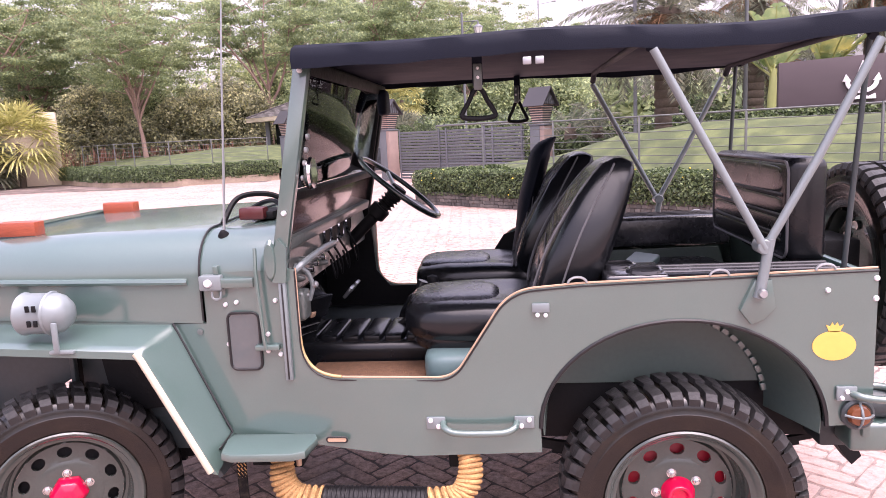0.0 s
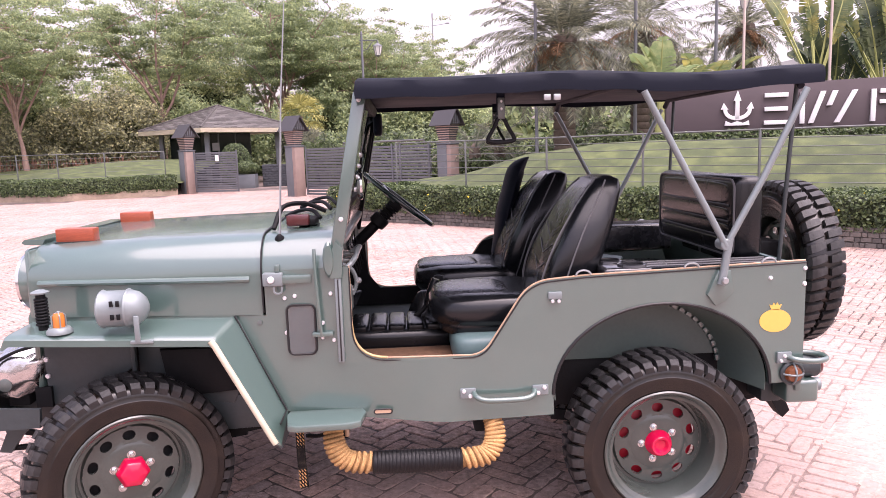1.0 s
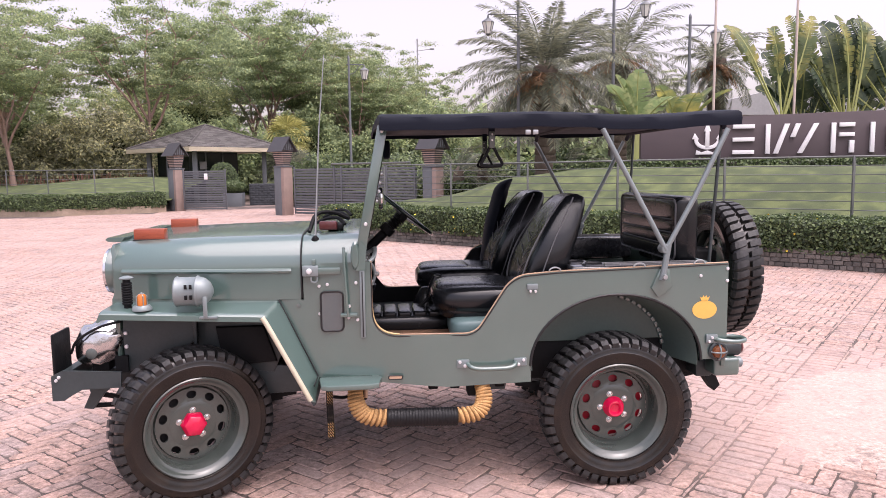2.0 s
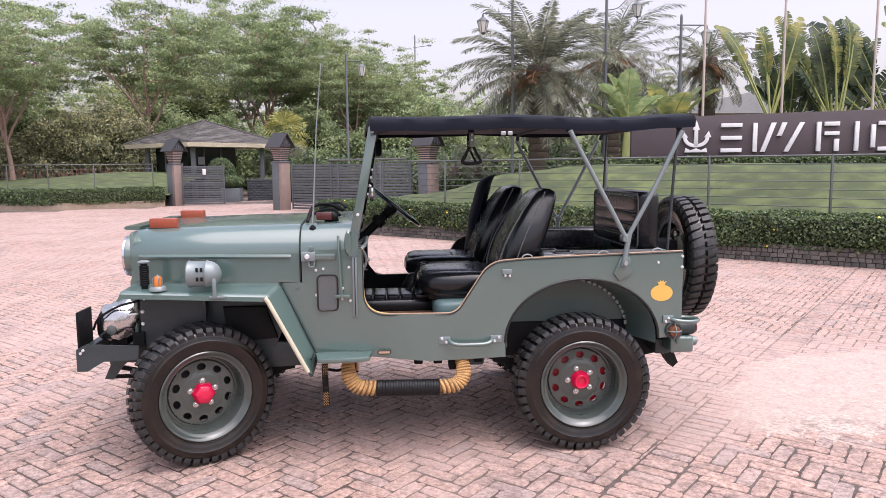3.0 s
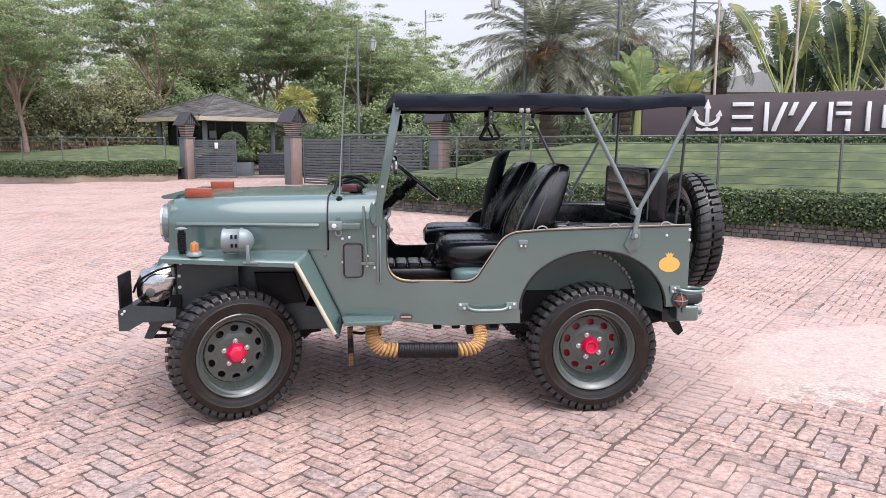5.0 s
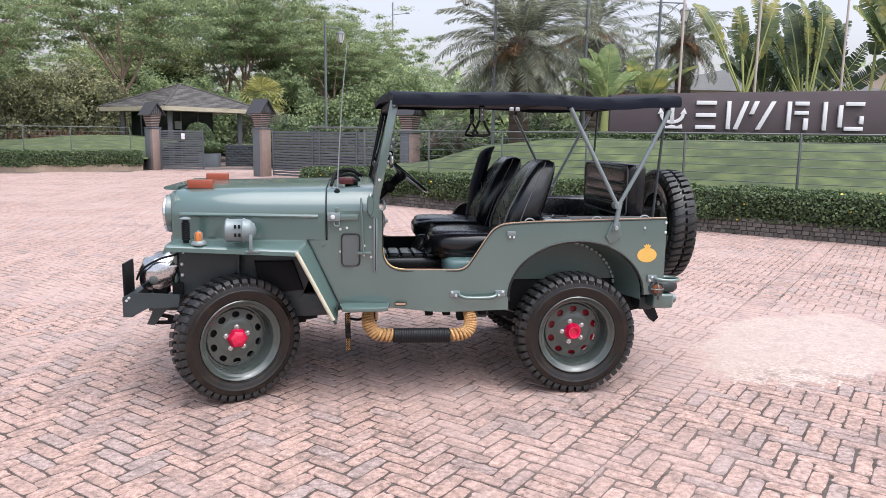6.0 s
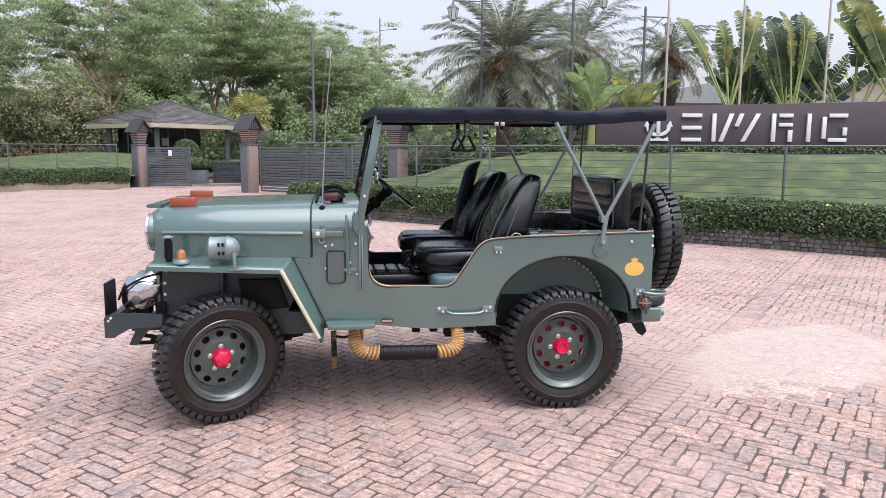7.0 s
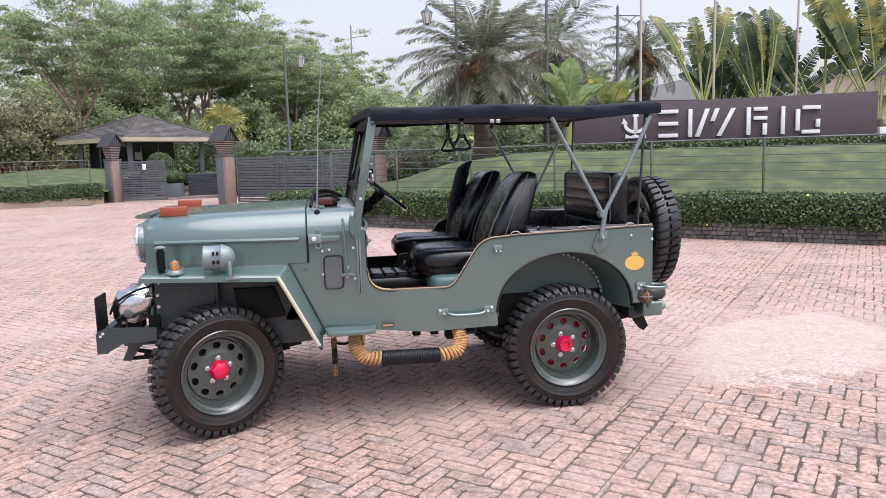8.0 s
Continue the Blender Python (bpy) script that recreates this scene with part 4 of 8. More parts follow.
for s in (-1, 1):
    part("post", screen_bar(s * 0.682, -0.10, s * 0.682, 1.0, 0.042, 0.048), PAINT if s < 0 else UNDER, ws)
part("top_rail", screen_bar(-0.70, 0.985, 0.70, 0.985, 0.045, 0.040), UNDER, ws)
part("low_rail", screen_bar(-0.66, 0.30, 0.66, 0.30, 0.03, 0.032), UNDER, ws)
part("foot_rail", screen_bar(-0.66, 0.045, 0.66, 0.045, 0.04, 0.04), DASH, ws)
part("apron", screen_bar(-0.66, 0.17, 0.66, 0.17, 0.13, 0.008), APRON, ws, "dark red-brown tinted lower panel")
for y0, y1 in ((-0.655, 0.655),):
    pane = part("pane", screen_bar(y0, 0.645, y1, 0.645, 0.37, 0.005), GLASS, ws, "clear windscreen glass")
    pane.visible_shadow = False
for y in (-0.648, 0.648):
    part("pane_frame", screen_bar(y, 0.32, y, 0.96, 0.016, 0.03), UNDER, ws)
for t in (0.55, 0.48, 0.62, 0.40):
    part("knob", lathe([(0, 0), (0.009, 0), (0.009, 0.008), (0.004, 0.012), (0, 0.012)], 14, Matrix.Translation(on_screen(-0.655, t, 0.03)) @ pose(0, 0, 0, 0, 90, 0)), STEEL, ws)
part("fan_wheel", lathe([(0.0, 0), (0.02, 0.004), (0.036, 0.0), (0.04, 0.008), (0.036, 0.014), (0, 0.02)], 20, Matrix.Translation(on_screen(-0.62, 0.42, 0.04)) @ pose(0, 0, 0, 0, 90, 0) @ Matrix.Scale(1.35, 4)), CHROME, ws, "round chrome clamp wheel")
for t in (0.22, 0.96):
    bolt(on_screen(-0.70, t).x, -0.704, on_screen(0, t).z, 0.009, ws)
part("hinge_plate", prism([(-0.235, 1.08), (-0.195, 1.08), (-0.185, 1.19), (-0.212, 1.22), (-0.24, 1.15)], -0.718, -0.700), PAINT, ws)

# ---- canvas roof on bows ----
roof = new("canvas_roof")
roof.parent = car


def roof_height(x, y):
    """Slightly sagging between the bows and rounded to the sides."""
    u = (x + 0.15) / 1.79
    sag = 0.010 * math.sin(u * math.pi * 2) ** 2
    return 1.832 - 0.006 * math.cos(u * 9) - sag - 0.030 * (abs(y) / 0.75) ** 4


bm = bmesh.new()
nx, ny = 30, 20


def roof_x(i, j):
    front = -0.130 - 0.030 * (2 * j / ny - 1)
    return front + (1.612 - front) * i / nx


def roof_half(x):
    """Half width of the canvas, a little narrower towards the tail."""
    return 0.745 - 0.036 * (x + 0.13) / 1.74


top_rows = []
for i in range(nx + 1):
    top_rows.append([])
    for j in range(ny + 1):
        x = roof_x(i, j)
        y = roof_half(x) * (2 * j / ny - 1)
        top_rows[-1].append(bm.verts.new((x, y, roof_height(x, y))))
for i in range(nx):
    for j in range(ny):
        bm.faces.new((top_rows[i][j], top_rows[i + 1][j], top_rows[i + 1][j + 1], top_rows[i][j + 1]))
rim_loop = [r[0] for r in top_rows] + top_rows[-1][1:] + [r[-1] for r in top_rows[::-1]][1:] + top_rows[0][::-1][1:-1]
prev = rim_loop
for step_down, grow in ((0.012, 0.010), (0.050, 0.014), (0.092, 0.012)):
    cur = []
    for v, base in zip(prev, rim_loop):
        wave = 0.004 * math.sin(base.co.x * 23 + base.co.y * 17)
        cur.append(bm.verts.new((base.co.x + grow * (1 if base.co.x > 1.60 else -1 if base in top_rows[0] else 0), base.co.y * (1 + grow / 0.745), base.co.z - step_down / 0.092 * (0.0545 - 0.0125 * base.co.y / 0.745) + wave * 0.6)))
    for k in range(len(prev)):
        q = (k + 1) % len(prev)
        bm.faces.new((prev[k], prev[q], cur[q], cur[k]))
    prev = cur
bmesh.ops.recalc_face_normals(bm, faces=bm.faces)
bmesh.ops.solidify(bm, geom=bm.faces[:], thickness=0.005)
part("canvas", bm, CANVAS, roof, "black canvas with a hanging hem")
part("lining", box(-0.10, 1.58, -0.70, 0.70, 1.774, 1.780, 0.003), LINING, roof)
for s in (-1, 1):
    y = s * 0.745
    part("bracket", prism([(1.180, 0.965), (1.212, 0.922), (1.248, 0.936), (1.282, 0.972), (1.268, 1.056), (1.220, 1.056)], y - 0.009, y + 0.009, 0.003), PAINT, roof)
    bolt(1.233, y + s * 0.034, 1.022, 0.014, roof, STEEL, 0.014)
    part("bow_foot", tube([(1.228, y + s * 0.016, 1.004), (1.233, y + s * 0.016, 1.022), (1.258, y + s * 0.014, 1.178)], 0.0150, 10), SILVER, roof)
    part("front_bow", tube([(1.243, y + s * 0.018, 1.150), (0.930, y + s * 0.010, 1.728)], 0.0125, 10), SILVER, roof)
    part("rear_bow", tube([(1.243, y + s * 0.012, 1.145), (1.38, y + s * 0.014, 1.40), (1.542, y + s * 0.004, 1.724)], 0.0125, 10), SILVER, roof)
    part("joint", cylinder((1.243, y - 0.028, 1.155), (1.243, y + 0.034, 1.155), 0.023, 14, 0.004), SILVER, roof)
    part("corner_pole", cylinder((1.53, s * 0.61, 1.06), (1.57, s * 0.63, 1.79), 0.0085, 10), PAINT_DARK_AND_SHADE, roof)
for x in (0.930, 1.545):
    part("cross_bow", tube([(x, 0.01 - roof_half(x), 1.735), (x, 0.065 - roof_half(x), 1.772), (x, roof_half(x) - 0.065, 1.772), (x, roof_half(x) - 0.01, 1.735)], 0.0135, 10), CANVAS, roof)
for y in (-0.70, -0.66):
    part("buckle", box(0.565 + (y + 0.70) * 0.9, 0.59 + (y + 0.70) * 0.9, -0.750, -0.738, 1.705, 1.727, 0.003), STEEL, roof)

# hanging grips
def hand_strap(x, y, turn):
    g = new("hanging_grip")
    g.parent = car
    g.matrix_basis = pose(x, y, 1.785, 0, 0, turn) @ Matrix.Diagonal((0.84, 0.84, 0.94, 1))
    part("belt", box(-0.019, 0.019, -0.004, 0.004, -0.13, 0.01, 0.002), CANVAS, g)
    part("sleeve", box(-0.016, 0.016, -0.012, 0.012, -0.145, -0.06, 0.004), DASH, g)
    part("loop", tube(curve_points([(0, 0, -0.135), (0.018, 0, -0.15), (0.034, 0, -0.18), (0.058, 0, -0.215), (0.058, 0, -0.232), (0, 0, -0.238), (-0.058, 0, -0.232), (-0.058, 0, -0.215), (-0.034, 0, -0.18), (-0.018, 0, -0.15), (0, 0, -0.135)], 4), 0.009, 8), UNDER, g)
    for z in (-0.075, -0.105):
        part("rivet", lathe([(0.006, 0), (0.004, 0.004), (0, 0.005)], 8, pose(0, -0.012, z, 90, 0, 0)), WHITE_METAL, g)
    return g


hand_strap(0.428, -0.60, 8)
hand_strap(0.565, 0.60, -35)

# ---- seats ----
def front_seat(y):
    s = new("front_seat")
    s.parent = car
    s.location = (0, y, 0)
    part("seat_base", box(0.26, 0.57, -0.20, 0.20, 0.69, 0.81, 0.01), UNDER, s)
    low = pillow(0.165, 0.64, -0.230, 0.230, 0.790, 0.900, 0.5)
    part("seat_side", low, LEATHER, s)
    cu = pillow(0.135, 0.72, -0.250, 0.250, 0.815, 0.972, 0.58)
    for v in cu.verts:
        u = (v.co.x - 0.145) / 0.635
        if v.co.z > 0.92:
            v.co.z += 0.05 * max(0, abs(v.co.y) / 0.235 - 0.45) * min(1, u * 1.8) - 0.03 * u
    seat = part("seat", cu, LEATHER, s)
    part("seam", tube([(0.1385 + 0.30 * (1 - math.cos(a)) * (abs(math.sin(a)) > -1), 0.245 * math.sin(a), 0.895) for a in [-1.5 + 3.0 * i / 16 for i in range(17)]], 0.005, 5), PIPING, seat)
    # worn front insert, with part of its pale sheen in the colour
    part("seat_panel", pillow(0.155, 0.47, -0.165, 0.165, 0.918, 0.9755, 0.6), LEATHER_WORN_SHEEN, seat)
    for k in range(2):
        r = 0.10 + 0.045 * k
        part("seam", tube([(0.40 - r * math.cos(a) * 0.9, r * math.sin(a) * 1.2, 0.968 - 0.008 * k) for a in [-1.1 + 2.2 * i / 12 for i in range(13)]], 0.004, 5), PIPING, seat)
    # backrest: narrow at the head, bolstered, raked
    sec = [(0.00, 0.205, 0.17), (0.10, 0.250, 0.240), (0.22, 0.258, 0.252), (0.32, 0.242, 0.235), (0.42, 0.205, 0.195), (0.485, 0.175, 0.155), (0.515, 0.150, 0.118), (0.530, 0.11, 0.05)]
    rake = lambda h: 0.643 + 0.43 * h - 0.022 * math.sin(math.pi * min(1.0, h / 0.5))
    bm = bmesh.new()
    rows = []
    for h, half, deep in sec:
        row = []
        for k in range(20):
            a = 2 * math.pi * k / 20
            cx, cy = math.cos(a), math.sin(a)
            px = math.copysign(abs(cx) ** 0.5, cx) * deep / 2
            py = math.copysign(abs(cy) ** 0.45, cy) * half
            if cx < 0:
                px += 0.045 * (1 - (abs(py) / half) ** 2) * (1 if h < 0.42 else 0.3)
            row.append(bm.verts.new((px + rake(h), py, 0.885 + h)))
        rows.append(row)
    for a, b in zip(rows, rows[1:]):
        for j in range(20):
            bm.faces.new((a[j], a[(j + 1) % 20], b[(j + 1) % 20], b[j]))
    bm.faces.new(rows[0][::-1])
    bm.faces.new(rows[-1])
    bmesh.ops.subdivide_edges(bm, edges=bm.edges[:], cuts=1, use_grid_fill=True, smooth=0.6)
    back = part("backrest", bm, LEATHER, s)
    for w in (-1, 1):
        part("piping", tube(curve_points([(rake(h) - deep * 0.40, w * half * 0.80, 0.885 + h) for h, half, deep in sec[:-1]], 3), 0.005, 5), PIPING, back)
    # satin centre panel and the seams that part it from the bolsters
    bm = bmesh.new()
    rows = []
    for h, half, deep in sec[:6]:
        row = []
        for c in range(9):
            py = half * 0.60 * (c / 4 - 1)
            px = -deep / 2 * 0.97 + 0.045 * (1 - (py / half) ** 2) * (1 if h < 0.42 else 0.3)
            row.append(bm.verts.new((rake(h) + px - 0.005 + 0.007 * abs(c / 4 - 1) ** 4, py, 0.885 + h)))
        rows.append(row)
    for a, b in zip(rows, rows[1:]):
        for j in range(8):
            bm.faces.new((a[j], a[j + 1], b[j + 1], b[j]))
    bmesh.ops.recalc_face_normals(bm, faces=bm.faces)
    bmesh.ops.solidify(bm, geom=bm.faces[:], thickness=0.006)
    part("centre_panel", bm, LEATHER_WORN_SHEEN, back, "satin grey-black centre panel", smooth=60)
    for w in (-1, 1):
        part("side_seam", tube(curve_points([(rake(h) - deep * (0.05 + 0.10 * h), w * (half + 0.001), 0.885 + h) for h, half, deep in sec[:-1]], 3), 0.0035, 5), PIPING, back)
    for k in range(3):
        h = 0.14 + 0.07 * k
        part("pleat", tube([(rake(h) - 0.083 + 0.014 * abs(t), t * 0.12, 0.885 + h + 0.05 * abs(t)) for t in (-1, -0.5, 0, 0.5, 1)], 0.0024, 5), PIPING, back)
    return s


front_seat(-0.37)
front_seat(0.34).location.x = -0.050
bm = tube(curve_points([(0.553, 0, 0.96), (0.580, 0, 1.07), (0.602, 0, 1.185), (0.630, 0, 1.286), (0.665, 0, 1.406), (0.704, 0, 1.455), (0.738, 0, 1.482)], 4), 0.048, 14, taper=[0.70 + 0.30 * min(1, i / 8) - 0.92 * max(0, i / 24 - 0.66) / 0.34 for i in range(25)])
bm.transform(Matrix.Translation((0, 0.56, 0)) @ Matrix.Diagonal((1, 2.0, 1, 1)))
part("rolled_side_curtain", bm, CANVAS, car, "black folded side curtain")

# rear bench pads along the wheel boxes, rear backrest, cup holder
for s in (-1, 1):
    # the far bench is coloured lighter to stand for grazing sky reflection
    bench = part("side_bench", box(0.86, 1.52, s * 0.60 - 0.105, s * 0.60 + 0.105, 0.955, 1.066 if s < 0 else 1.097, 0.022, 3), LEATHER if s < 0 else LEATHER_WORN_SHEEN, car)
    for k in range(3):
        part("seam", tube([(0.89, s * 0.60 - 0.05 + 0.05 * k, 1.067 if s < 0 else 1.099), (1.50, s * 0.60 - 0.05 + 0.05 * k, 1.067 if s < 0 else 1.099)], 0.0035, 5), PIPING, bench)
CUP_PLASTIC = material("glossy_black_plastic", (0.022, 0.023, 0.026), 0.25, vary=0.2, scale=20, bump=0.03, coat=1.0)
holder = part("cup_holder", box(0.80, 0.99, -0.70, -0.48, 1.00, 1.070, 0.012, 3), CUP_PLASTIC, car, "glossy black double cup holder")
for x, y in ((0.86, -0.54), (0.925, -0.640)):
    part("cup_ring", lathe([(0.044, 0.0), (0.045, 0.010), (0.050, 0.012), (0.056, 0.009), (0.058, 0.0)], 28, grown(x, y, 1.069)), CUP_PLASTIC, holder, "glossy grey rim")
    # shallow dark disc paints the shaded depth of a well; nothing is hollowed
    part("cup_well", lathe([(0.044, 0.004), (0.040, 0.002), (0, 0.001)], 24, grown(x, y, 1.0705)), UNDER, holder)
rear_back = part("rear_backrest", box(1.418, 1.545, -0.46, 0.43, 1.04, 1.392, 0.035, 4), LEATHER, car, "black padded rear backrest with stitched channels")
for z in (1.13, 1.195, 1.265):
    part("channel", box(1.410, 1.420, -0.40, 0.37, z - 0.004, z + 0.004, 0.002), BLACK_TRIM, rear_back)
    part("seam", tube([(1.417, -0.40, z + 0.006), (1.417, 0.37, z + 0.006)], 0.003, 5), PIPING, rear_back)
for z0, z1 in ((1.065, 1.126), (1.134, 1.191), (1.199, 1.261), (1.269, 1.365)):
    part("pad", pillow(1.4135, 1.44, -0.415, 0.385, z0, z1, 0.35, 24, 10), LEATHER, rear_back)
part("backrest_edge", tube([(1.420, y, z) for y, z in rounded(-0.445, 0.415, 1.055, 1.378, 0.04)], 0.005, 6, closed=True), PIPING, rear_back)
part("rear_seat", pillow(1.05, 1.42, -0.45, 0.45, 0.80, 0.93, 0.3), LEATHER, car)
part("seat_legs", box(1.10, 1.36, -0.36, 0.36, 0.68, 0.80, 0.01), UNDER, car)
part("spare_strap", box(1.53, 1.57, -0.40, 0.40, 0.98, 1.06, 0.02), LEATHER, car)

# ---- foot space ----
part("floor_mat", box(-0.20, 0.40, -0.648, -0.41, 0.682, 0.722, 0.008), MAT_BROWN, car, "brown coir floor mat")
tunnel = part("tunnel_cover", box(-0.40, 0.24, -0.40, -0.10, 0.68, 0.790, 0.03, 3), LEATHER, car, "black quilted gearbox cover")
for k in range(1, 7):
    part("quilt_pad", pillow(-0.36 + 0.080 * k, -0.283 + 0.080 * k, -0.385, -0.115, 0.770, 0.812, 0.35, 16, 8), LEATHER, tunnel)
part("bulkhead_lining", box(-0.435, -0.425, -0.64, 0.64, 0.68, 0.95, 0.003), LEATHER, car)
for y0, y1 in ((-0.635, -0.24), (-0.22, 0.10)):
    for k in range(3):
        part("kick_pad", box(-0.03, 0.03, y0, y1, -0.062, 0.062, 0.02, 3, m=pose(-0.375 + 0.045 * k * (k < 2) + 0.02 * k, 0, 0.97 - 0.115 * k, 0, -22 - 6 * k, 0)), LEATHER, car)
part("under_seat_box", pillow(0.215, 0.56, -0.67, -0.34, 0.705, 0.820, 0.4), GREEN_BOX, car, "grey-green padded box under the seat")
for x, y, a in ((0.12, -0.06, 30),):
    lever = part("gear_lever", tube([(x, y, 0.80), (x + 0.02, y, 0.88), (x + 0.05 + 0.001 * a, y, 0.925)], 0.009, 8), UNDER, car)
    part("knob", lathe([(0, 0.03), (0.02, 0.022), (0.026, 0), (0.018, -0.022), (0, -0.026)], 24, grown(x + 0.075, y, 0.935)), UNDER, lever)
part("gear_boot", lathe([(0.085, 0), (0.07, 0.04), (0.035, 0.10), (0.02, 0.11), (0, 0.11)], 18, grown(0.13, -0.06, 0.78)), LEATHER, car)
brake = part("hand_brake", tube(curve_points([(0.07, -0.22, 0.80), (0.11, -0.22, 0.83), (0.14, -0.22, 0.87)], 4), 0.010, 10), UNDER, car)
part("grip", tube(curve_points([(0.135, -0.22, 0.855), (0.155, -0.22, 0.915), (0.178, -0.22, 0.972)], 3), 0.021, 12, taper=[0.8, 0.95, 1, 1, 1, 1, 0.9]), LEATHER, brake, "black leather grip")
for y in (0.28, 0.40):
    part("pedal", box(-0.03, 0.03, -0.035, 0.035, -0.008, 0.008, 0.004, 2, m=pose(-0.23, y, 0.83, 0, -50, 0)), STEEL, car)

# steering
column = part("steering_column", cylinder((-0.235, 0.33, 1.04), (0.0, 0.33, 1.262), 0.028, 14), UNDER, car)
part("collar", cylinder((-0.10, 0.33, 1.168), (-0.06, 0.33, 1.206), 0.045, 16, 0.006), UNDER, column)
for k in range(4):
    part("bellows", lathe([(0.030, -0.006), (0.041, 0), (0.030, 0.006)], 18, Matrix.Translation(Vector((-0.048, 0.33, 1.2166)).lerp(Vector((-0.006, 0.33, 1.2563)), k / 3)) @ Vector((0.235, 0, 0.222)).to_track_quat("Z", "Y").to_matrix().to_4x4()), UNDER, column)
WHEEL_GREEN = material("dark_green_bakelite", (0.012, 0.024, 0.022), 0.25, vary=0.1, bump=0.01, coat=0.6)
tilt = Matrix.Translation((0.012, 0.33, 1.276)) @ Vector((0.63, 0.02, 0.775)).to_track_quat("Z", "Y").to_matrix().to_4x4()
wheel = new("steering_wheel")
wheel.parent = car
part("ring", tube([tilt @ Vector((0.215 * math.cos(2 * math.pi * k / 40), 0.215 * math.sin(2 * math.pi * k / 40), 0.02)) for k in range(40)], 0.0115, 10, closed=True), WHEEL_GREEN, wheel, "dark green rimmed steering wheel")
for k in range(3):
    a = 2 * math.pi * k / 3 + 0.5
    part("spoke", tube([tilt @ Vector((0.03 * math.cos(a), 0.03 * math.sin(a), 0.0)), tilt @ Vector((0.20 * math.cos(a), 0.20 * math.sin(a), 0.018))], 0.010, 8), STEEL, wheel)
part("hub", lathe([(0, -0.04), (0.035, -0.04), (0.04, 0.0), (0.035, 0.02), (0, 0.025)], 20, tilt), UNDER, wheel)

# dashboard: gauges, switches, grab rail, hanging leads
for y, r in ((-0.12, 0.045), (0.0, 0.055), (0.12, 0.045), (0.26, 0.04)):
    g = part("gauge", lathe([(r, 0), (r + 0.006, 0.006), (r, 0.012), (r - 0.006, 0.008), (0, 0.006)], 24, pose(-0.215, y, 1.15, 0, 90, 0)), CHROME, car)
    part("dial", lathe([(r - 0.007, 0.0095), (0, 0.0095)], 20, pose(-0.215, y, 1.15, 0, 90, 0)), UNDER, g)
part("dash_rail", tube(curve_points([(-0.19, -0.66, 1.10), (-0.155, -0.62, 1.13), (-0.15, -0.40, 1.14), (-0.155, -0.22, 1.13), (-0.20, -0.20, 1.10)], 4), 0.011, 8), SILVER, car)
for i, y in enumerate((-0.55, -0.48, -0.42, -0.30, -0.24)):
    part("switch", lathe([(0.014, 0), (0.012, 0.02), (0.006, 0.035), (0, 0.036)], 12, pose(-0.215, y, 1.06 + 0.05 * (i % 2), 0, 90, 0)), DASH, car)
for y in (-0.20, -0.10, 0.02, 0.20):
    part("lead", tube(curve_points([(-0.20, y, 1.12), (-0.165, y + 0.02, 1.04), (-0.175, y + 0.05, 0.98), (-0.20, y + 0.08, 1.05)], 4), 0.005, 6), UNDER, car)
junction = part("junction_box", box(-0.235, -0.165, -0.63, -0.55, 0.93, 1.03, 0.012, 3), DASH, car, "grey-green painted junction box under the dash")
part("lid_screw", cylinder((-0.166, -0.59, 1.01), (-0.160, -0.59, 1.01), 0.006, 10), STEEL, junction)
lever_arm = part("vent_lever", tube(curve_points([(-0.20, -0.60, 1.115), (-0.165, -0.585, 1.09), (-0.15, -0.575, 1.04), (-0.165, -0.57, 0.99)], 4), 0.008, 8), SILVER, car)
part("knob", lathe([(0, 0), (0.011, 0.002), (0.012, 0.014), (0.006, 0.020), (0, 0.021)], 14, pose(-0.150, -0.575, 1.04, 0, 70, 0)), STEEL, lever_arm)
for y, z in ((-0.46, 1.075), (-0.40, 1.085), (-0.30, 1.09)):
    part("pull_knob", lathe([(0.005, 0), (0.005, 0.025), (0.011, 0.028), (0.012, 0.040), (0, 0.044)], 12, pose(-0.215, y, z, 0, 90, 0)), CHROME, car)
# satchel leaning on the kick board
bag_at = pose(-0.250, -0.365, 0.890, 0, 28, -32)
bag = part("satchel", box(-0.028, 0.028, -0.075, 0.075, -0.115, 0.085, 0.014, 3, m=bag_at), LEATHER, car, "black leather satchel with a buckled flap")
part("flap", box(0.024, 0.038, -0.080, 0.080, -0.005, 0.094, 0.006, 2, m=bag_at), LEATHER, bag)
part("buckle", box(0.037, 0.043, -0.012, 0.012, 0.012, 0.036, 0.003, 2, m=bag_at), COPPER_TRIM, bag, "brass-coloured buckle")
for z in (-0.035, -0.075):
    part("seam", tube([bag_at @ Vector((0.030, u, z)) for u in (-0.06, 0, 0.06)], 0.0025, 5), PIPING, bag)
# pale folded jump seat on the rear floor
part("jump_seat", box(-0.055, 0.055, -0.15, 0.15, -0.018, 0.018, 0.012, 3, m=pose(1.02, 0.02, 0.965, 3, 5, -24)), GREEN_BOX, car, "pale grey-green folded jump seat")
part("rolled_flap", pillow(-0.10, -0.05, 0.54, 0.67, 1.62, 1.74, 0.5, 20, 12), CANVAS, car, "black rolled canvas flap by the windscreen")

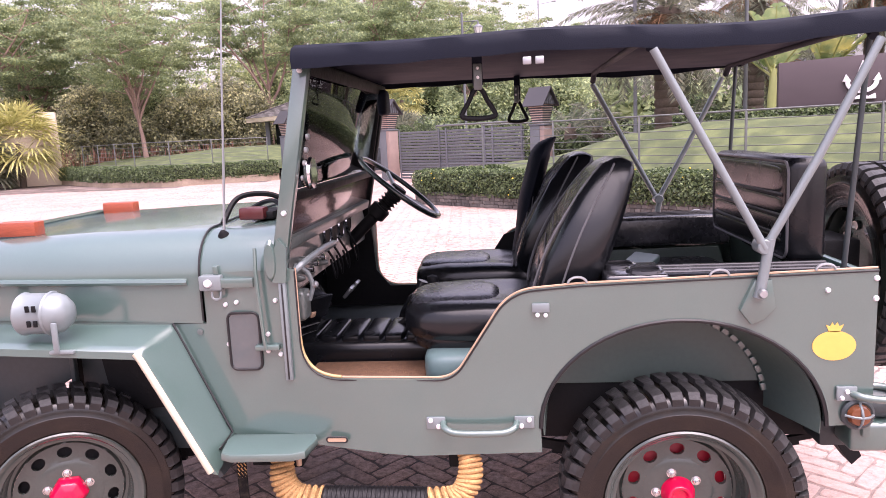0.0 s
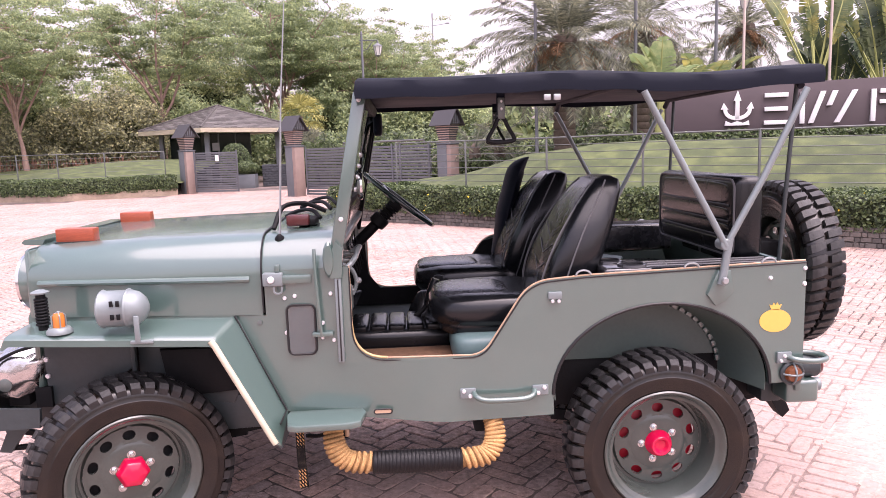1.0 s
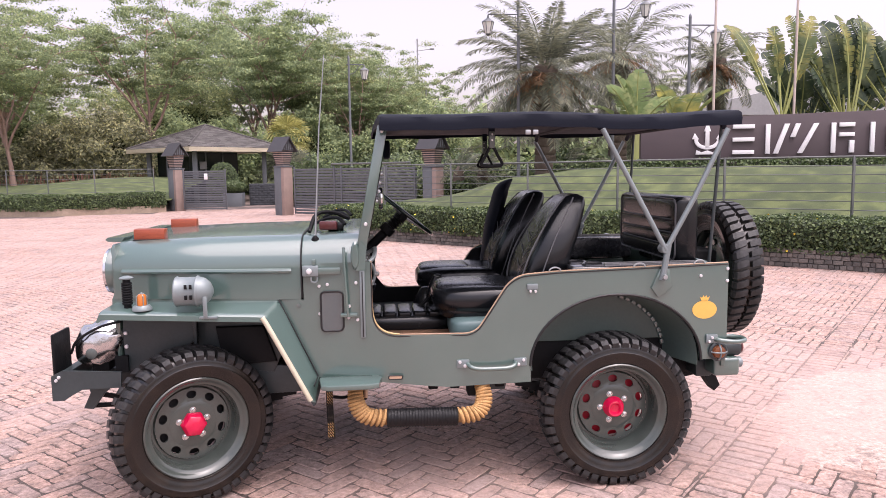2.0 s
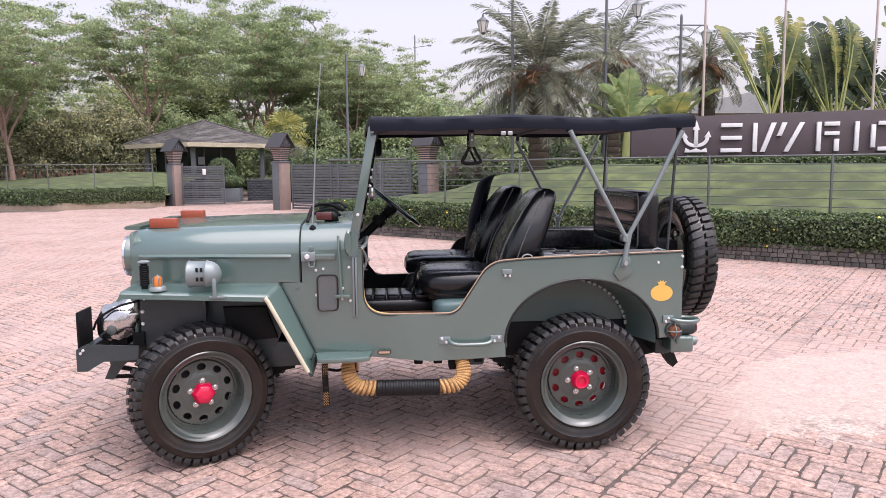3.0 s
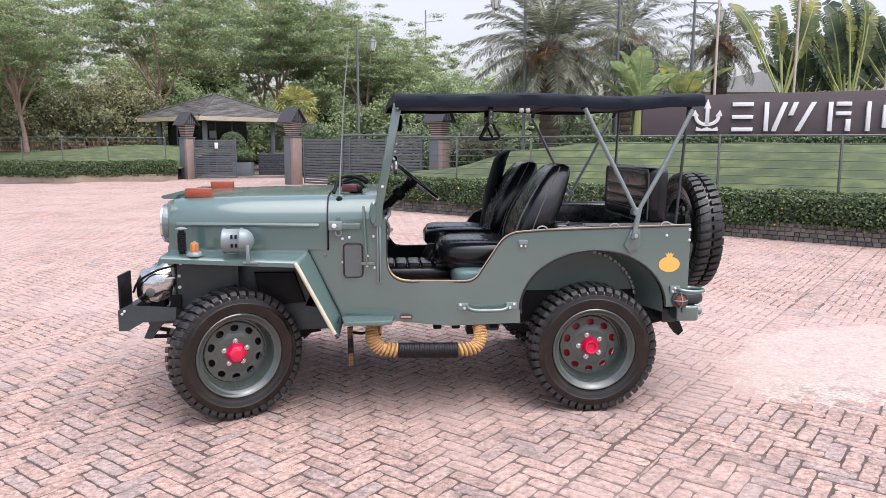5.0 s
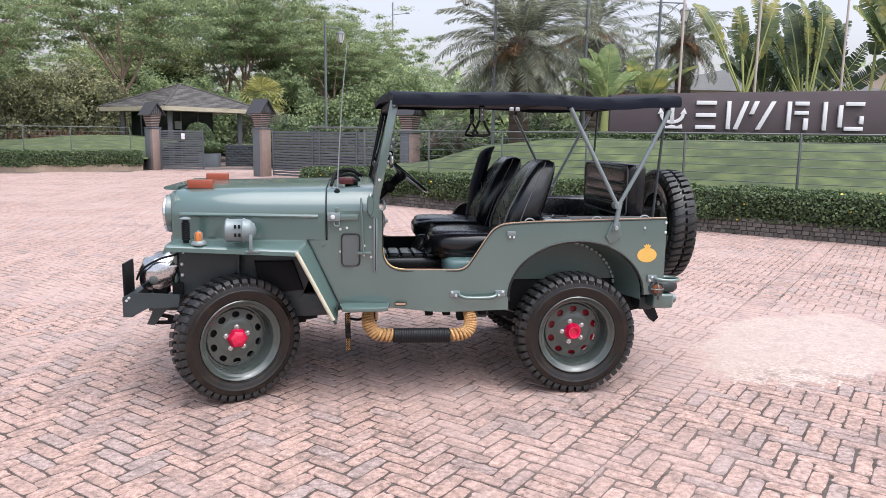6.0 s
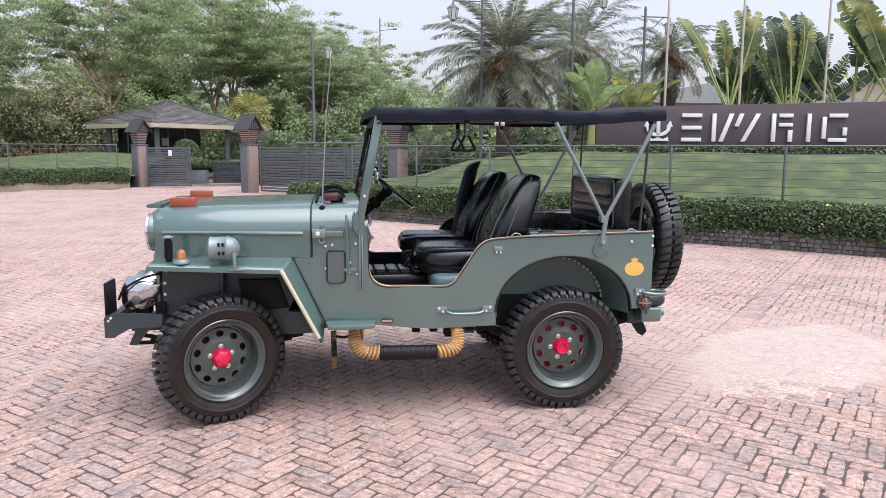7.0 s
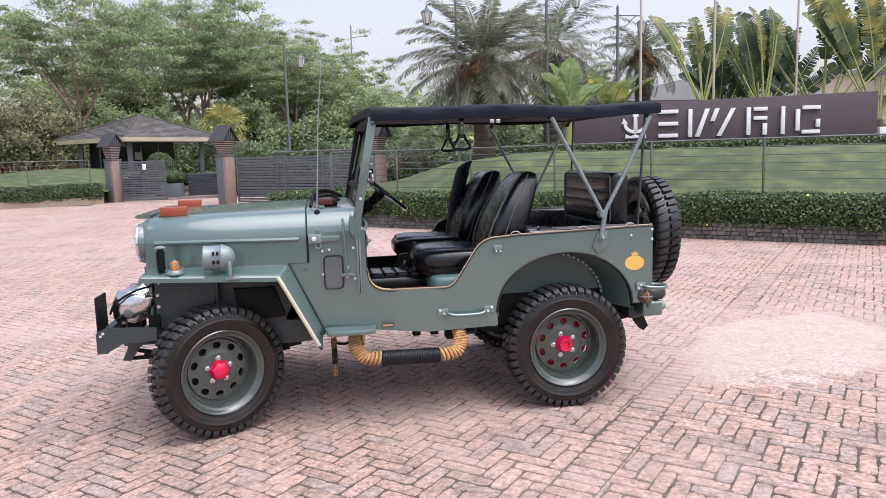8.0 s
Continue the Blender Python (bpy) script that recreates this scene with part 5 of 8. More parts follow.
# ---- tail ----
for s in (-1, 1):
    part("tail_handle", tube(curve_points([(1.505, s * 0.745, 0.705), (1.53, s * 0.775, 0.700), (1.60, s * 0.780, 0.694), (1.655, s * 0.755, 0.694), (1.665, s * 0.70, 0.694), (1.62, s * 0.66, 0.694), (1.58, s * 0.66, 0.694)], 4), 0.0115, 10), PAINT, car)
    part("handle_plate", box(1.462, 1.520, s * 0.747 - 0.006, s * 0.747 + 0.006, 0.682, 0.726, 0.003), SILVER, car)
    bolt(1.476, s * 0.753, 0.693, 0.007), bolt(1.490, s * 0.753, 0.712, 0.007)
    turn = pose(1.525, s * 0.738, 0.640, 90 if s < 0 else -90, 0, 0)
    tail = part("side_marker", lathe([(0.048, 0), (0.048, 0.014), (0.040, 0.020), (0.034, 0.018)], 28, turn), PAINT_DARK_AND_SHADE, car, "round amber side lamp with a cross guard")
    part("lens", lathe([(0.036, 0.014), (0.028, 0.034), (0, 0.042)], 24, turn), AMBER_DARK, tail)
    part("guard", tube([turn @ Vector((0.040 * u, 0, 0.046 - 0.026 * u * u)) for u in (-1, -0.5, 0, 0.5, 1)], 0.004, 6), SILVER, tail)
    part("guard", tube([turn @ Vector((0, 0.040 * u, 0.046 - 0.026 * u * u)) for u in (-1, -0.5, 0, 0.5, 1)], 0.004, 6), SILVER, tail)
    part("rear_overrider", box(1.52, 1.655, s * 0.66 - 0.06, s * 0.66 + 0.06, 0.505, 0.598, 0.016, 3), PAINT, car)
    tl = part("tail_lamp", cylinder((1.58, s * 0.66, 0.640), (1.672, s * 0.66, 0.640), 0.045, 22, 0.008), PAINT_DARK_AND_SHADE, car)
    part("lens", lathe([(0.040, 0), (0.034, 0.012), (0, 0.016)], 20, pose(1.671, s * 0.66, 0.640, 0, 90, 0)), RED_DARK, tl)
    part("exhaust_tip" if s < 0 else "tow_eye", cylinder((1.655, s * 0.64, 0.553), (1.70, s * 0.64, 0.553), 0.028, 18, 0.006), SILVER, car)
part("rear_crossmember", box(1.48, 1.57, -0.60, 0.60, 0.47, 0.56, 0.012), PAINT_DARK_AND_SHADE, car)
for z in (0.99, 1.05):
    bolt(1.565, -0.738, z, 0.009)


# ---- materials of the surroundings ----
STONE = material("grey_wall_stone", (0.098, 0.090, 0.082), 0.85, vary=0.5, scale=9, bump=0.6, fine=60, island=0.22, second=(0.125, 0.112, 0.10))
STONE_OBJ = material("grey_wall_stone_single", (0.098, 0.090, 0.082), 0.85, vary=0.5, scale=9, bump=0.6, fine=60, random_object=0.22, second=(0.125, 0.112, 0.10))
MORTAR = material("wall_mortar", (0.15, 0.138, 0.125), 0.95, vary=0.2, bump=0.4)
HEDGE = material("hedge_leaf", (0.066, 0.104, 0.042), 0.5, vary=0.25, island=0.5, thin=0.3, second=(0.108, 0.145, 0.055), bump=0)
# core colour that carries the shade between the leaves
HEDGE_SHADE = material("shaded_hedge_twigs", (0.022, 0.032, 0.012), 0.9, vary=0.4, bump=0.4)
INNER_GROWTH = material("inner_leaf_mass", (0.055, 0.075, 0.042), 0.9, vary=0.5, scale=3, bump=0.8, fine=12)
FLOWER = material("yellow_flower", (0.75, 0.55, 0.05), 0.6, vary=0.1, bump=0)
LAWN = material("mown_lawn", (0.052, 0.071, 0.024), 0.9, vary=0.5, scale=5, bump=0.35, fine=120, second=(0.085, 0.104, 0.037), big=0.5, stretch=(0.5, 0.5, 1))
RAIL = material("weathered_steel_rail", (0.13, 0.14, 0.135), 0.5, metal=0.3, vary=0.2, bump=0.1)
SIGN = material("dark_plum_sign_panel", (0.075, 0.055, 0.060), 0.55, vary=0.15, scale=1.2, bump=0.06, stretch=(1, 1, 3))
WHITE = material("white_sign_metal", (0.80, 0.78, 0.79), 0.35, vary=0.04, bump=0.02)
PILLAR = material("grey_granite_cladding", (0.116, 0.128, 0.138), 0.7, vary=0.2, scale=5, bump=0.25)
PILLAR_PINK = material("pink_granite_facing", (0.25, 0.185, 0.16), 0.7, vary=0.2, scale=5, bump=0.2)
LANTERN = material("brown_lantern_metal", (0.040, 0.038, 0.041), 0.5, vary=0.15, bump=0.1)
LANTERN_GLASS = material("milky_lantern_glass", (0.55, 0.42, 0.36), 0.4, vary=0.08, bump=0)
GATE = material("grey_gate_slats", (0.092, 0.100, 0.110), 0.6, vary=0.2, scale=4, bump=0.15, random_object=0.12)
SHINGLE = material("grey_roof_shingles", (0.088, 0.082, 0.078), 0.9, vary=0.3, scale=5, bump=0.6, fine=20, island=0.45)
CREAM = material("cream_fascia", (0.78, 0.70, 0.55), 0.6, vary=0.08, bump=0.05)
DARK_GLASS = material("dark_room_glass", (0.035, 0.045, 0.042), 0.08, vary=0.1, bump=0)
PALE_WALL = material("cream_render", (0.62, 0.52, 0.42), 0.8, vary=0.1, bump=0.15)
GREY_ROOF = material("grey_sheet_roof", (0.30, 0.30, 0.30), 0.6, vary=0.15, bump=0.1)
BARK = material("grey_brown_bark", (0.31, 0.21, 0.17), 0.95, vary=0.35, scale=4, bump=0.8, fine=25, stretch=(3, 3, 0.6))
PALM_BARK = material("palm_bark", (0.11, 0.085, 0.065), 0.95, vary=0.4, scale=5, bump=0.9, fine=20)
LEAF_A = material("tree_leaf_green", (0.25, 0.325, 0.18), 0.6, spec=0.2, vary=0.45, scale=0.55, island=0.25, thin=0.42, second=(0.34, 0.39, 0.19), bump=0, big=0.15)
LEAF_B = material("tree_leaf_olive", (0.28, 0.335, 0.175), 0.6, spec=0.2, vary=0.45, scale=0.55, island=0.25, thin=0.42, second=(0.37, 0.395, 0.185), bump=0, big=0.15)
LEAF_C = material("bamboo_leaf", (0.285, 0.30, 0.19), 0.6, vary=0.4, scale=0.7, island=0.5, thin=0.55, second=(0.40, 0.385, 0.21), bump=0, big=0.2)
STEM = material("dry_reddish_stems", (0.22, 0.11, 0.075), 0.9, vary=0.35, island=0.3, bump=0.3)
PALM_LEAF = material("palm_leaflet", (0.18, 0.20, 0.15), 0.5, spec=0.5, vary=0.2, island=0.4, thin=0.5, second=(0.25, 0.25, 0.17), bump=0)
PALM_GREY = material("grey_palm_leaflet", (0.19, 0.205, 0.155), 0.75, spec=0.2, vary=0.2, island=0.4, thin=0.5, second=(0.23, 0.24, 0.165), bump=0)
DARK_STONE = material("dark_slate_blocks", (0.05, 0.055, 0.062), 0.8, vary=0.5, scale=6, bump=0.7, fine=20)
# pale yellow-green: sunlight on the fans is put into the leaf colour
FAN_SUNLIT = material("sunlit_yellow_fan_leaf", (0.36, 0.36, 0.12), 0.5, vary=0.2, island=0.3, thin=0.4, second=(0.46, 0.43, 0.17), bump=0)
BUFF_STONE = material("buff_bank_stone", (0.33, 0.26, 0.195), 0.9, vary=0.35, scale=3, bump=0.6, fine=16)
DRY_FROND = material("dry_palm_frond", (0.30, 0.17, 0.09), 0.8, vary=0.25, island=0.4, thin=0.2, bump=0)
BIG_LEAF = material("fan_leaf_green", (0.15, 0.20, 0.085), 0.45, vary=0.3, scale=2, thin=0.5, second=(0.42, 0.37, 0.11), bump=0.05)
BIG_LEAF_DARK = material("fan_leaf_dark", (0.055, 0.085, 0.052), 0.5, vary=0.35, scale=2, thin=0.35, second=(0.14, 0.17, 0.085), bump=0.05)
BIG_LEAF_PALE = material("banana_leaf_pale", (0.26, 0.35, 0.16), 0.42, vary=0.3, scale=4, thin=0.5, second=(0.40, 0.44, 0.22), bump=0.05)
LEAF_RIB = material("leaf_rib", (0.36, 0.38, 0.14), 0.5, vary=0.1)
LAMP_GREY = material("dark_lamp_post_paint", (0.13, 0.14, 0.15), 0.5, vary=0.1, bump=0.05)
MAST_GREY = material("pale_mast_steel", (0.28, 0.28, 0.29), 0.5, vary=0.1)
POLE = material("pale_flag_pole", (0.55, 0.46, 0.41), 0.4, metal=0.3, vary=0.1)
LAMP_GLASS = material("street_lantern_glass", (0.65, 0.64, 0.60), 0.3, vary=0.05, bump=0)
BRICK_TONES = [(0.385, 0.264, 0.224), (0.445, 0.304, 0.258), (0.345, 0.268, 0.250), (0.260, 0.196, 0.180)]
BRICK = dusted("clay_paver", BRICK_TONES, DUST, "island", 0.9)
BRICK_OBJ = dusted("clay_paver_single", BRICK_TONES, DUST, "object", 0.9)
SAND = dusted("pale_sand", [(0.43, 0.345, 0.30), (0.47, 0.375, 0.33), (0.44, 0.352, 0.305), (0.40, 0.312, 0.268)], (0.43, 0.340, 0.300), "", 0.9)

rng = np.random.default_rng(7)


def leaves(centres, size, normals=None, spread=1.0, long=1.8):
    """Small diamond leaves at the given places, turned at random (or about a normal)."""
    n = len(centres)
    a = rng.normal(size=(n, 3))
    if normals is not None:
        a = normals + a * spread
    a /= np.linalg.norm(a, axis=1)[:, None] + 1e-9
    b = np.cross(a, rng.normal(size=(n, 3)))
    b /= np.linalg.norm(b, axis=1)[:, None] + 1e-9
    c = np.cross(a, b)
    s = (size * rng.uniform(0.65, 1.3, n))[:, None]
    v = np.stack([centres - b * s * long / 2, centres + c * s / 2 + a * s * 0.12, centres + b * s * long / 2, centres - c * s / 2 + a * s * 0.12], 1).reshape(-1, 3)
    f = np.arange(4 * n).reshape(-1, 4)
    return v, f


# ---- bank on the garden side: wall, hedge, lawn, fence ----
W0, WD, WN = np.array([-1.6, 13.2]), np.array([0.747, -0.665]), np.array([0.665, 0.747])


def bank(s, v):
    p = W0 + WD * s + WN * v
    return float(p[0]), float(p[1])


def lawn_crest(s):
    return float(np.interp(s, [-2, 0.5, 1.6, 3, 4.7, 8, 12, 20, 30], [0.70, 0.80, 0.95, 1.32, 1.54, 1.55, 1.50, 1.40, 1.3]))


def lawn_height(s, v):
    x, y = bank(s, 0)
    low = rise(x, y) + 0.42
    t = min(1.0, max(0.0, (v - 0.5) / 3.3))
    t = t * t * (3 - 2 * t)
    return low + (lawn_crest(s) - low) * t + 0.02 * math.sin(s * 1.7 + v)


WALL_H = 0.29
garden_wall = new("garden_wall", None)
garden_wall.empty_display_size = 0.2
tagged(garden_wall, "low retaining wall of small grey and buff stones", "wall", kind="structure")
STEPS = [i * 0.5 for i in range(61)]
bm = bmesh.new()
for s0, s1 in zip(STEPS, STEPS[1:]):
    quad = []
    for s, v in ((s0, 0.012), (s1, 0.012), (s1, 0.34), (s0, 0.34)):
        x, y = bank(s, v)
        quad.append((x, y, rise(*bank(s, 0))))
    lo = [bm.verts.new((x, y, z - 0.3)) for x, y, z in quad]
    hi = [bm.verts.new((x, y, z + WALL_H - 0.01)) for x, y, z in quad]
    bm.faces.new(hi)
    for k in range(4):
        bm.faces.new((lo[k], lo[(k + 1) % 4], hi[(k + 1) % 4], hi[k]))
part("core", bm, MORTAR, garden_wall)

# end return of the wall towards the gate
bm = bmesh.new()
for v0 in [0.3 * k for k in range(9)]:
    a, b2 = bank(-0.02, v0), bank(0.28, v0)
    c, d = bank(0.28, v0 + 0.3), bank(-0.02, v0 + 0.3)
    z = rise(*a)
    lo = [bm.verts.new((*p, z - 0.3)) for p in (a, b2, c, d)]
    hi = [bm.verts.new((*p, z + WALL_H - 0.02)) for p in (a, b2, c, d)]
    bm.faces.new(hi)
    for k in range(4):
        bm.faces.new((lo[k], lo[(k + 1) % 4], hi[(k + 1) % 4], hi[k]))
part("return_core", bm, STONE, garden_wall)

# lawn with its soil, from behind the wall to beyond the sign
def lawn_sheet(name, label, heights, place, ss, vs):
    verts = []
    for s in ss:
        for v in vs:
            x, y = place(s, v)
            verts.append((x, y, heights(s, v)))
    n = len(vs)
    faces = [(i * n + j, (i + 1) * n + j, (i + 1) * n + j + 1, i * n + j + 1) for i in range(len(ss) - 1) for j in range(n - 1)]
    return tagged(soup(name, verts, faces, LAWN, smooth=True), label, "lawn", kind="structure")


VS = [0.32, 0.6, 0.9, 1.2, 1.6, 2.0, 2.4, 2.8, 3.2, 3.6, 4.0, 4.6, 5.5, 7, 9, 12, 18, 26]
lawn_sheet("lawn", "mown green lawn on a gentle bank behind the fence", lawn_height, bank, [i * 0.6 for i in range(64)], VS)

def hedge(name, label, place, length, heights, depth, low, high, mat=HEDGE, density=900, size=0.05, flowers=0, bulge=0.10):
    """A clipped hedge: a twig core coloured dark for the shade inside, leaves all over, an uneven outline."""
    top = thing(name, label, "hedge")
    k = max(2, int(length / 0.5))
    bm = bmesh.new()
    rows = []
    for i in range(k + 1):
        s = length * i / k
        row = []
        for vv, zz in ((0.06, low), (0.03, (low + high) / 2), (0.10, high - 0.07), (depth - 0.1, high - 0.07), (depth - 0.05, low)):
            x, y = place(s, vv)
            row.append(bm.verts.new((x, y, heights(s) + zz)))
        rows.append(row)
    for a, b in zip(rows, rows[1:]):
        for j in range(4):
            bm.faces.new((a[j], a[j + 1], b[j + 1], b[j]))
    bm.faces.new(rows[0])
    bm.faces.new(rows[-1][::-1])
    part("twig_core", bm, HEDGE_SHADE, top)
    front = high - low
    total = front + depth
    count = int(length * (total + 0.1) * density)
    s = rng.uniform(0, length, count)
    q = rng.uniform(-0.02, total, count)
    wav = bulge * np.array([noise.noise((a * 1.3, b * 2.2, 3.1)) for a, b in zip(s, q)]) + rng.normal(0, 0.022, count)
    vv = np.where(q < front, -wav - 0.03 * np.sin(np.clip(q / front, 0, 1) * math.pi), q - front)
    zz = np.where(q < front, low + q, high + wav * 0.7)
    pts = np.array([(*place(a, b), heights(a) + c) for a, b, c in zip(s, vv, zz)])
    out = np.array([place(0, -1)[0] - place(0, 0)[0], place(0, -1)[1] - place(0, 0)[1], 0])
    nor = np.where((q < front)[:, None], out[None, :] + np.array([0, 0, 0.5]), np.array([[0, 0, 1.0]]))
    ends = int(density * front * depth)
    e = np.array([(*place(rng.normal(0, 0.02), b), heights(0) + c) for b, c in zip(rng.uniform(0, depth, ends), rng.uniform(low, high, ends))])
    pts, nor = np.concatenate([pts, e]), np.concatenate([nor, np.tile([[-0.8, 0.5, 0.2]], (ends, 1))])
    lv, lf = leaves(pts, size, nor, 0.7, 1.5)
    crown = soup("leaves", lv, lf, mat, top)
    crown["kind"] = "stuff"
    if flowers:
        pick = rng.choice(count, flowers, replace=False)
        fv, ff = leaves(pts[pick] + nor[pick] * 0.03, 0.035, nor[pick], 0.6, 1.1)
        soup("flowers", fv, ff, FLOWER, top)["kind"] = "stuff"
    return top


hedge("hedge", "clipped green hedge with a few yellow flowers on the low wall", lambda s, v: bank(s, v - 0.03), 24.0, lambda s: rise(*bank(s, 0)), 0.80, 0.24, 0.72, density=2100, size=0.036, flowers=110)
hedge("hedge", "clipped hedge at the end of the bank beside the gate", lambda s, v: bank(v - 0.04, 0.6 + s), 1.7, lambda s: rise(*bank(0, 0.6 + s)), 0.8, 0.24, 0.70, density=900, size=0.055)


# fences of thin steel rails on slim posts
def fence(name, label, place, posts, tops, foot, wires, gap):
    f = thing(name, label, "fence")
    for s in posts:
        x, y = place(s)
        part("post", box(x - 0.018, x + 0.018, y - 0.018, y + 0.018, foot(s), tops(s), 0.004), RAIL, f)
    for w in range(wires):
        line = [(*place(s), tops(s) - 0.02 - gap * w) for s in posts]
        part("rail", tube(line, 0.016 if w == 0 else 0.0075, 6), RAIL, f)
    return f


FD = 1.955
fence("fence", "slim grey steel fence with horizontal rails along the lawn", lambda s: bank(s, 1.0), [1.18 + FD * k for k in range(0, 13)],
      lambda s: rise(*bank(s, 0.0)) + 1.69, lambda s: rise(*bank(s, 0)) + 0.3, 8, 0.140)

# ---- sign ----
S0, SDIR = np.array([8.35, 13.0]), np.array([0.974, -0.226])
SN = np.array([0.226, 0.974])


def sign_at(a, v=0.0):
    p = S0 + SDIR * a + SN * v
    return float(p[0]), float(p[1])


sign = thing("sign_board", "long dark plum sign wall with raised white metal shapes", "sign")
ang = math.atan2(SDIR[1], SDIR[0])
sign.matrix_basis = pose(S0[0], S0[1], 0, 0, 0, math.degrees(ang))
part("panel", prism([(-2.10, 1.3), (-2.10, 2.68), (-0.45, 2.74), (5.60, 2.86), (5.60, 1.3)], 0.0, 0.30, 0.01), SIGN, sign)


def raised(name, polys, label=""):
    bm = bmesh.new()
    for p in polys:
        join(bm, prism(p, -0.075, -0.012, 0.004))
    return part(name, bm, WHITE, sign, label)


def ring_poly(cx, cz, rx, rz, wide, a0=0, a1=360, n=36):
    full = abs(a1 - a0) >= 360
    quads = []
    for k in range(n):
        a, b = radians(a0 + (a1 - a0) * k / n), radians(a0 + (a1 - a0) * (k + 1) / n)
        quads.append([(cx + rx * math.cos(a), cz + rz * math.sin(a)), (cx + rx * math.cos(b), cz + rz * math.sin(b)),
                      (cx + (rx - wide) * math.cos(b), cz + (rz - wide) * math.sin(b)), (cx + (rx - wide) * math.cos(a), cz + (rz - wide) * math.sin(a))])
    return quads


ZB, ZT, ST = 1.835, 2.545, 0.095
bars = lambda *b: [[(x0, z0), (x1, z0), (x1, z1), (x0, z1)] for x0, x1, z0, z1 in b]
raised("raised_shape", bars((0.06, 0.56, ZB, ZB + ST), (0.06, 0.56, 2.14, 2.14 + ST), (0.06, 0.56, ZT - ST, ZT)), "three level white bars")
raised("raised_shape", bars((0.82, 0.92, ZB, ZT)) + [[(1.0, ZB), (1.11, ZB), (1.36, ZT), (1.25, ZT)]], "upright and slanting white bars")
raised("raised_shape", [[(1.55, ZB), (1.66, ZB), (2.02, ZT), (1.91, ZT)], [(1.38, 2.22), (1.49, 2.22), (1.61, ZT), (1.50, ZT)]], "two slanting white bars")
raised("raised_shape", bars((2.30, 2.40, ZB, ZT), (2.48, 2.82, 2.22, 2.31), (2.48, 2.82, ZT - ST, ZT), (2.71, 2.82, ZB, 2.13)), "upright and level white bars")
raised("raised_shape", bars((3.17, 3.265, ZB, ZT)), "white upright bar")
raised("raised_shape", bars((3.54, 3.64, ZB + 0.08, ZT - 0.08), (3.70, 4.15, ZB, ZB + ST), (3.70, 4.15, ZT - ST, ZT), (4.05, 4.15, 2.0, 2.2)), "upright and level white bars")
bm = bmesh.new()
for p in ([(-0.58, 1.99), (-0.48, 1.99), (-0.49, 2.40), (-0.45, 2.40), (-0.53, 2.63), (-0.61, 2.40), (-0.57, 2.40)],
          [(-0.80, 1.84), (-0.26, 1.84), (-0.28, 1.95), (-0.40, 1.89), (-0.53, 1.94), (-0.66, 1.89), (-0.78, 1.95)],
          *ring_poly(-0.53, 2.20, 0.31, 0.24, 0.085, 172, 368, 20), [(-0.89, 2.21), (-0.73, 2.21), (-0.83, 2.36)], [(-0.33, 2.21), (-0.17, 2.21), (-0.23, 2.36)]):
    join(bm, prism(p, -0.075, -0.012, 0.003))
part("emblem", bm, WHITE, sign, "white three-pronged emblem")
part("end_plate", box(5.66, 6.1, -0.05, 0.20, 1.6, 1.95, 0.01), WHITE, sign)
hedge("hedge", "dark clipped hedge along the foot of the sign wall", lambda s, v: sign_at(s - 4.2, v - 0.95), 13.0, lambda s: 1.22, 0.75, 0.06, 0.46, density=900, size=0.055)
hedge("hedge", "low green hedge under the palms", lambda s, v: (1.9 + s, 18.6 + v - 0.12 * s), 4.6, lambda s: 0.70, 0.9, 0.0, 0.42, density=260, size=0.09)


# ---- gate pillars with lanterns ----
def lantern(parent):
    l = new("lantern")
    l.parent = parent
    return l


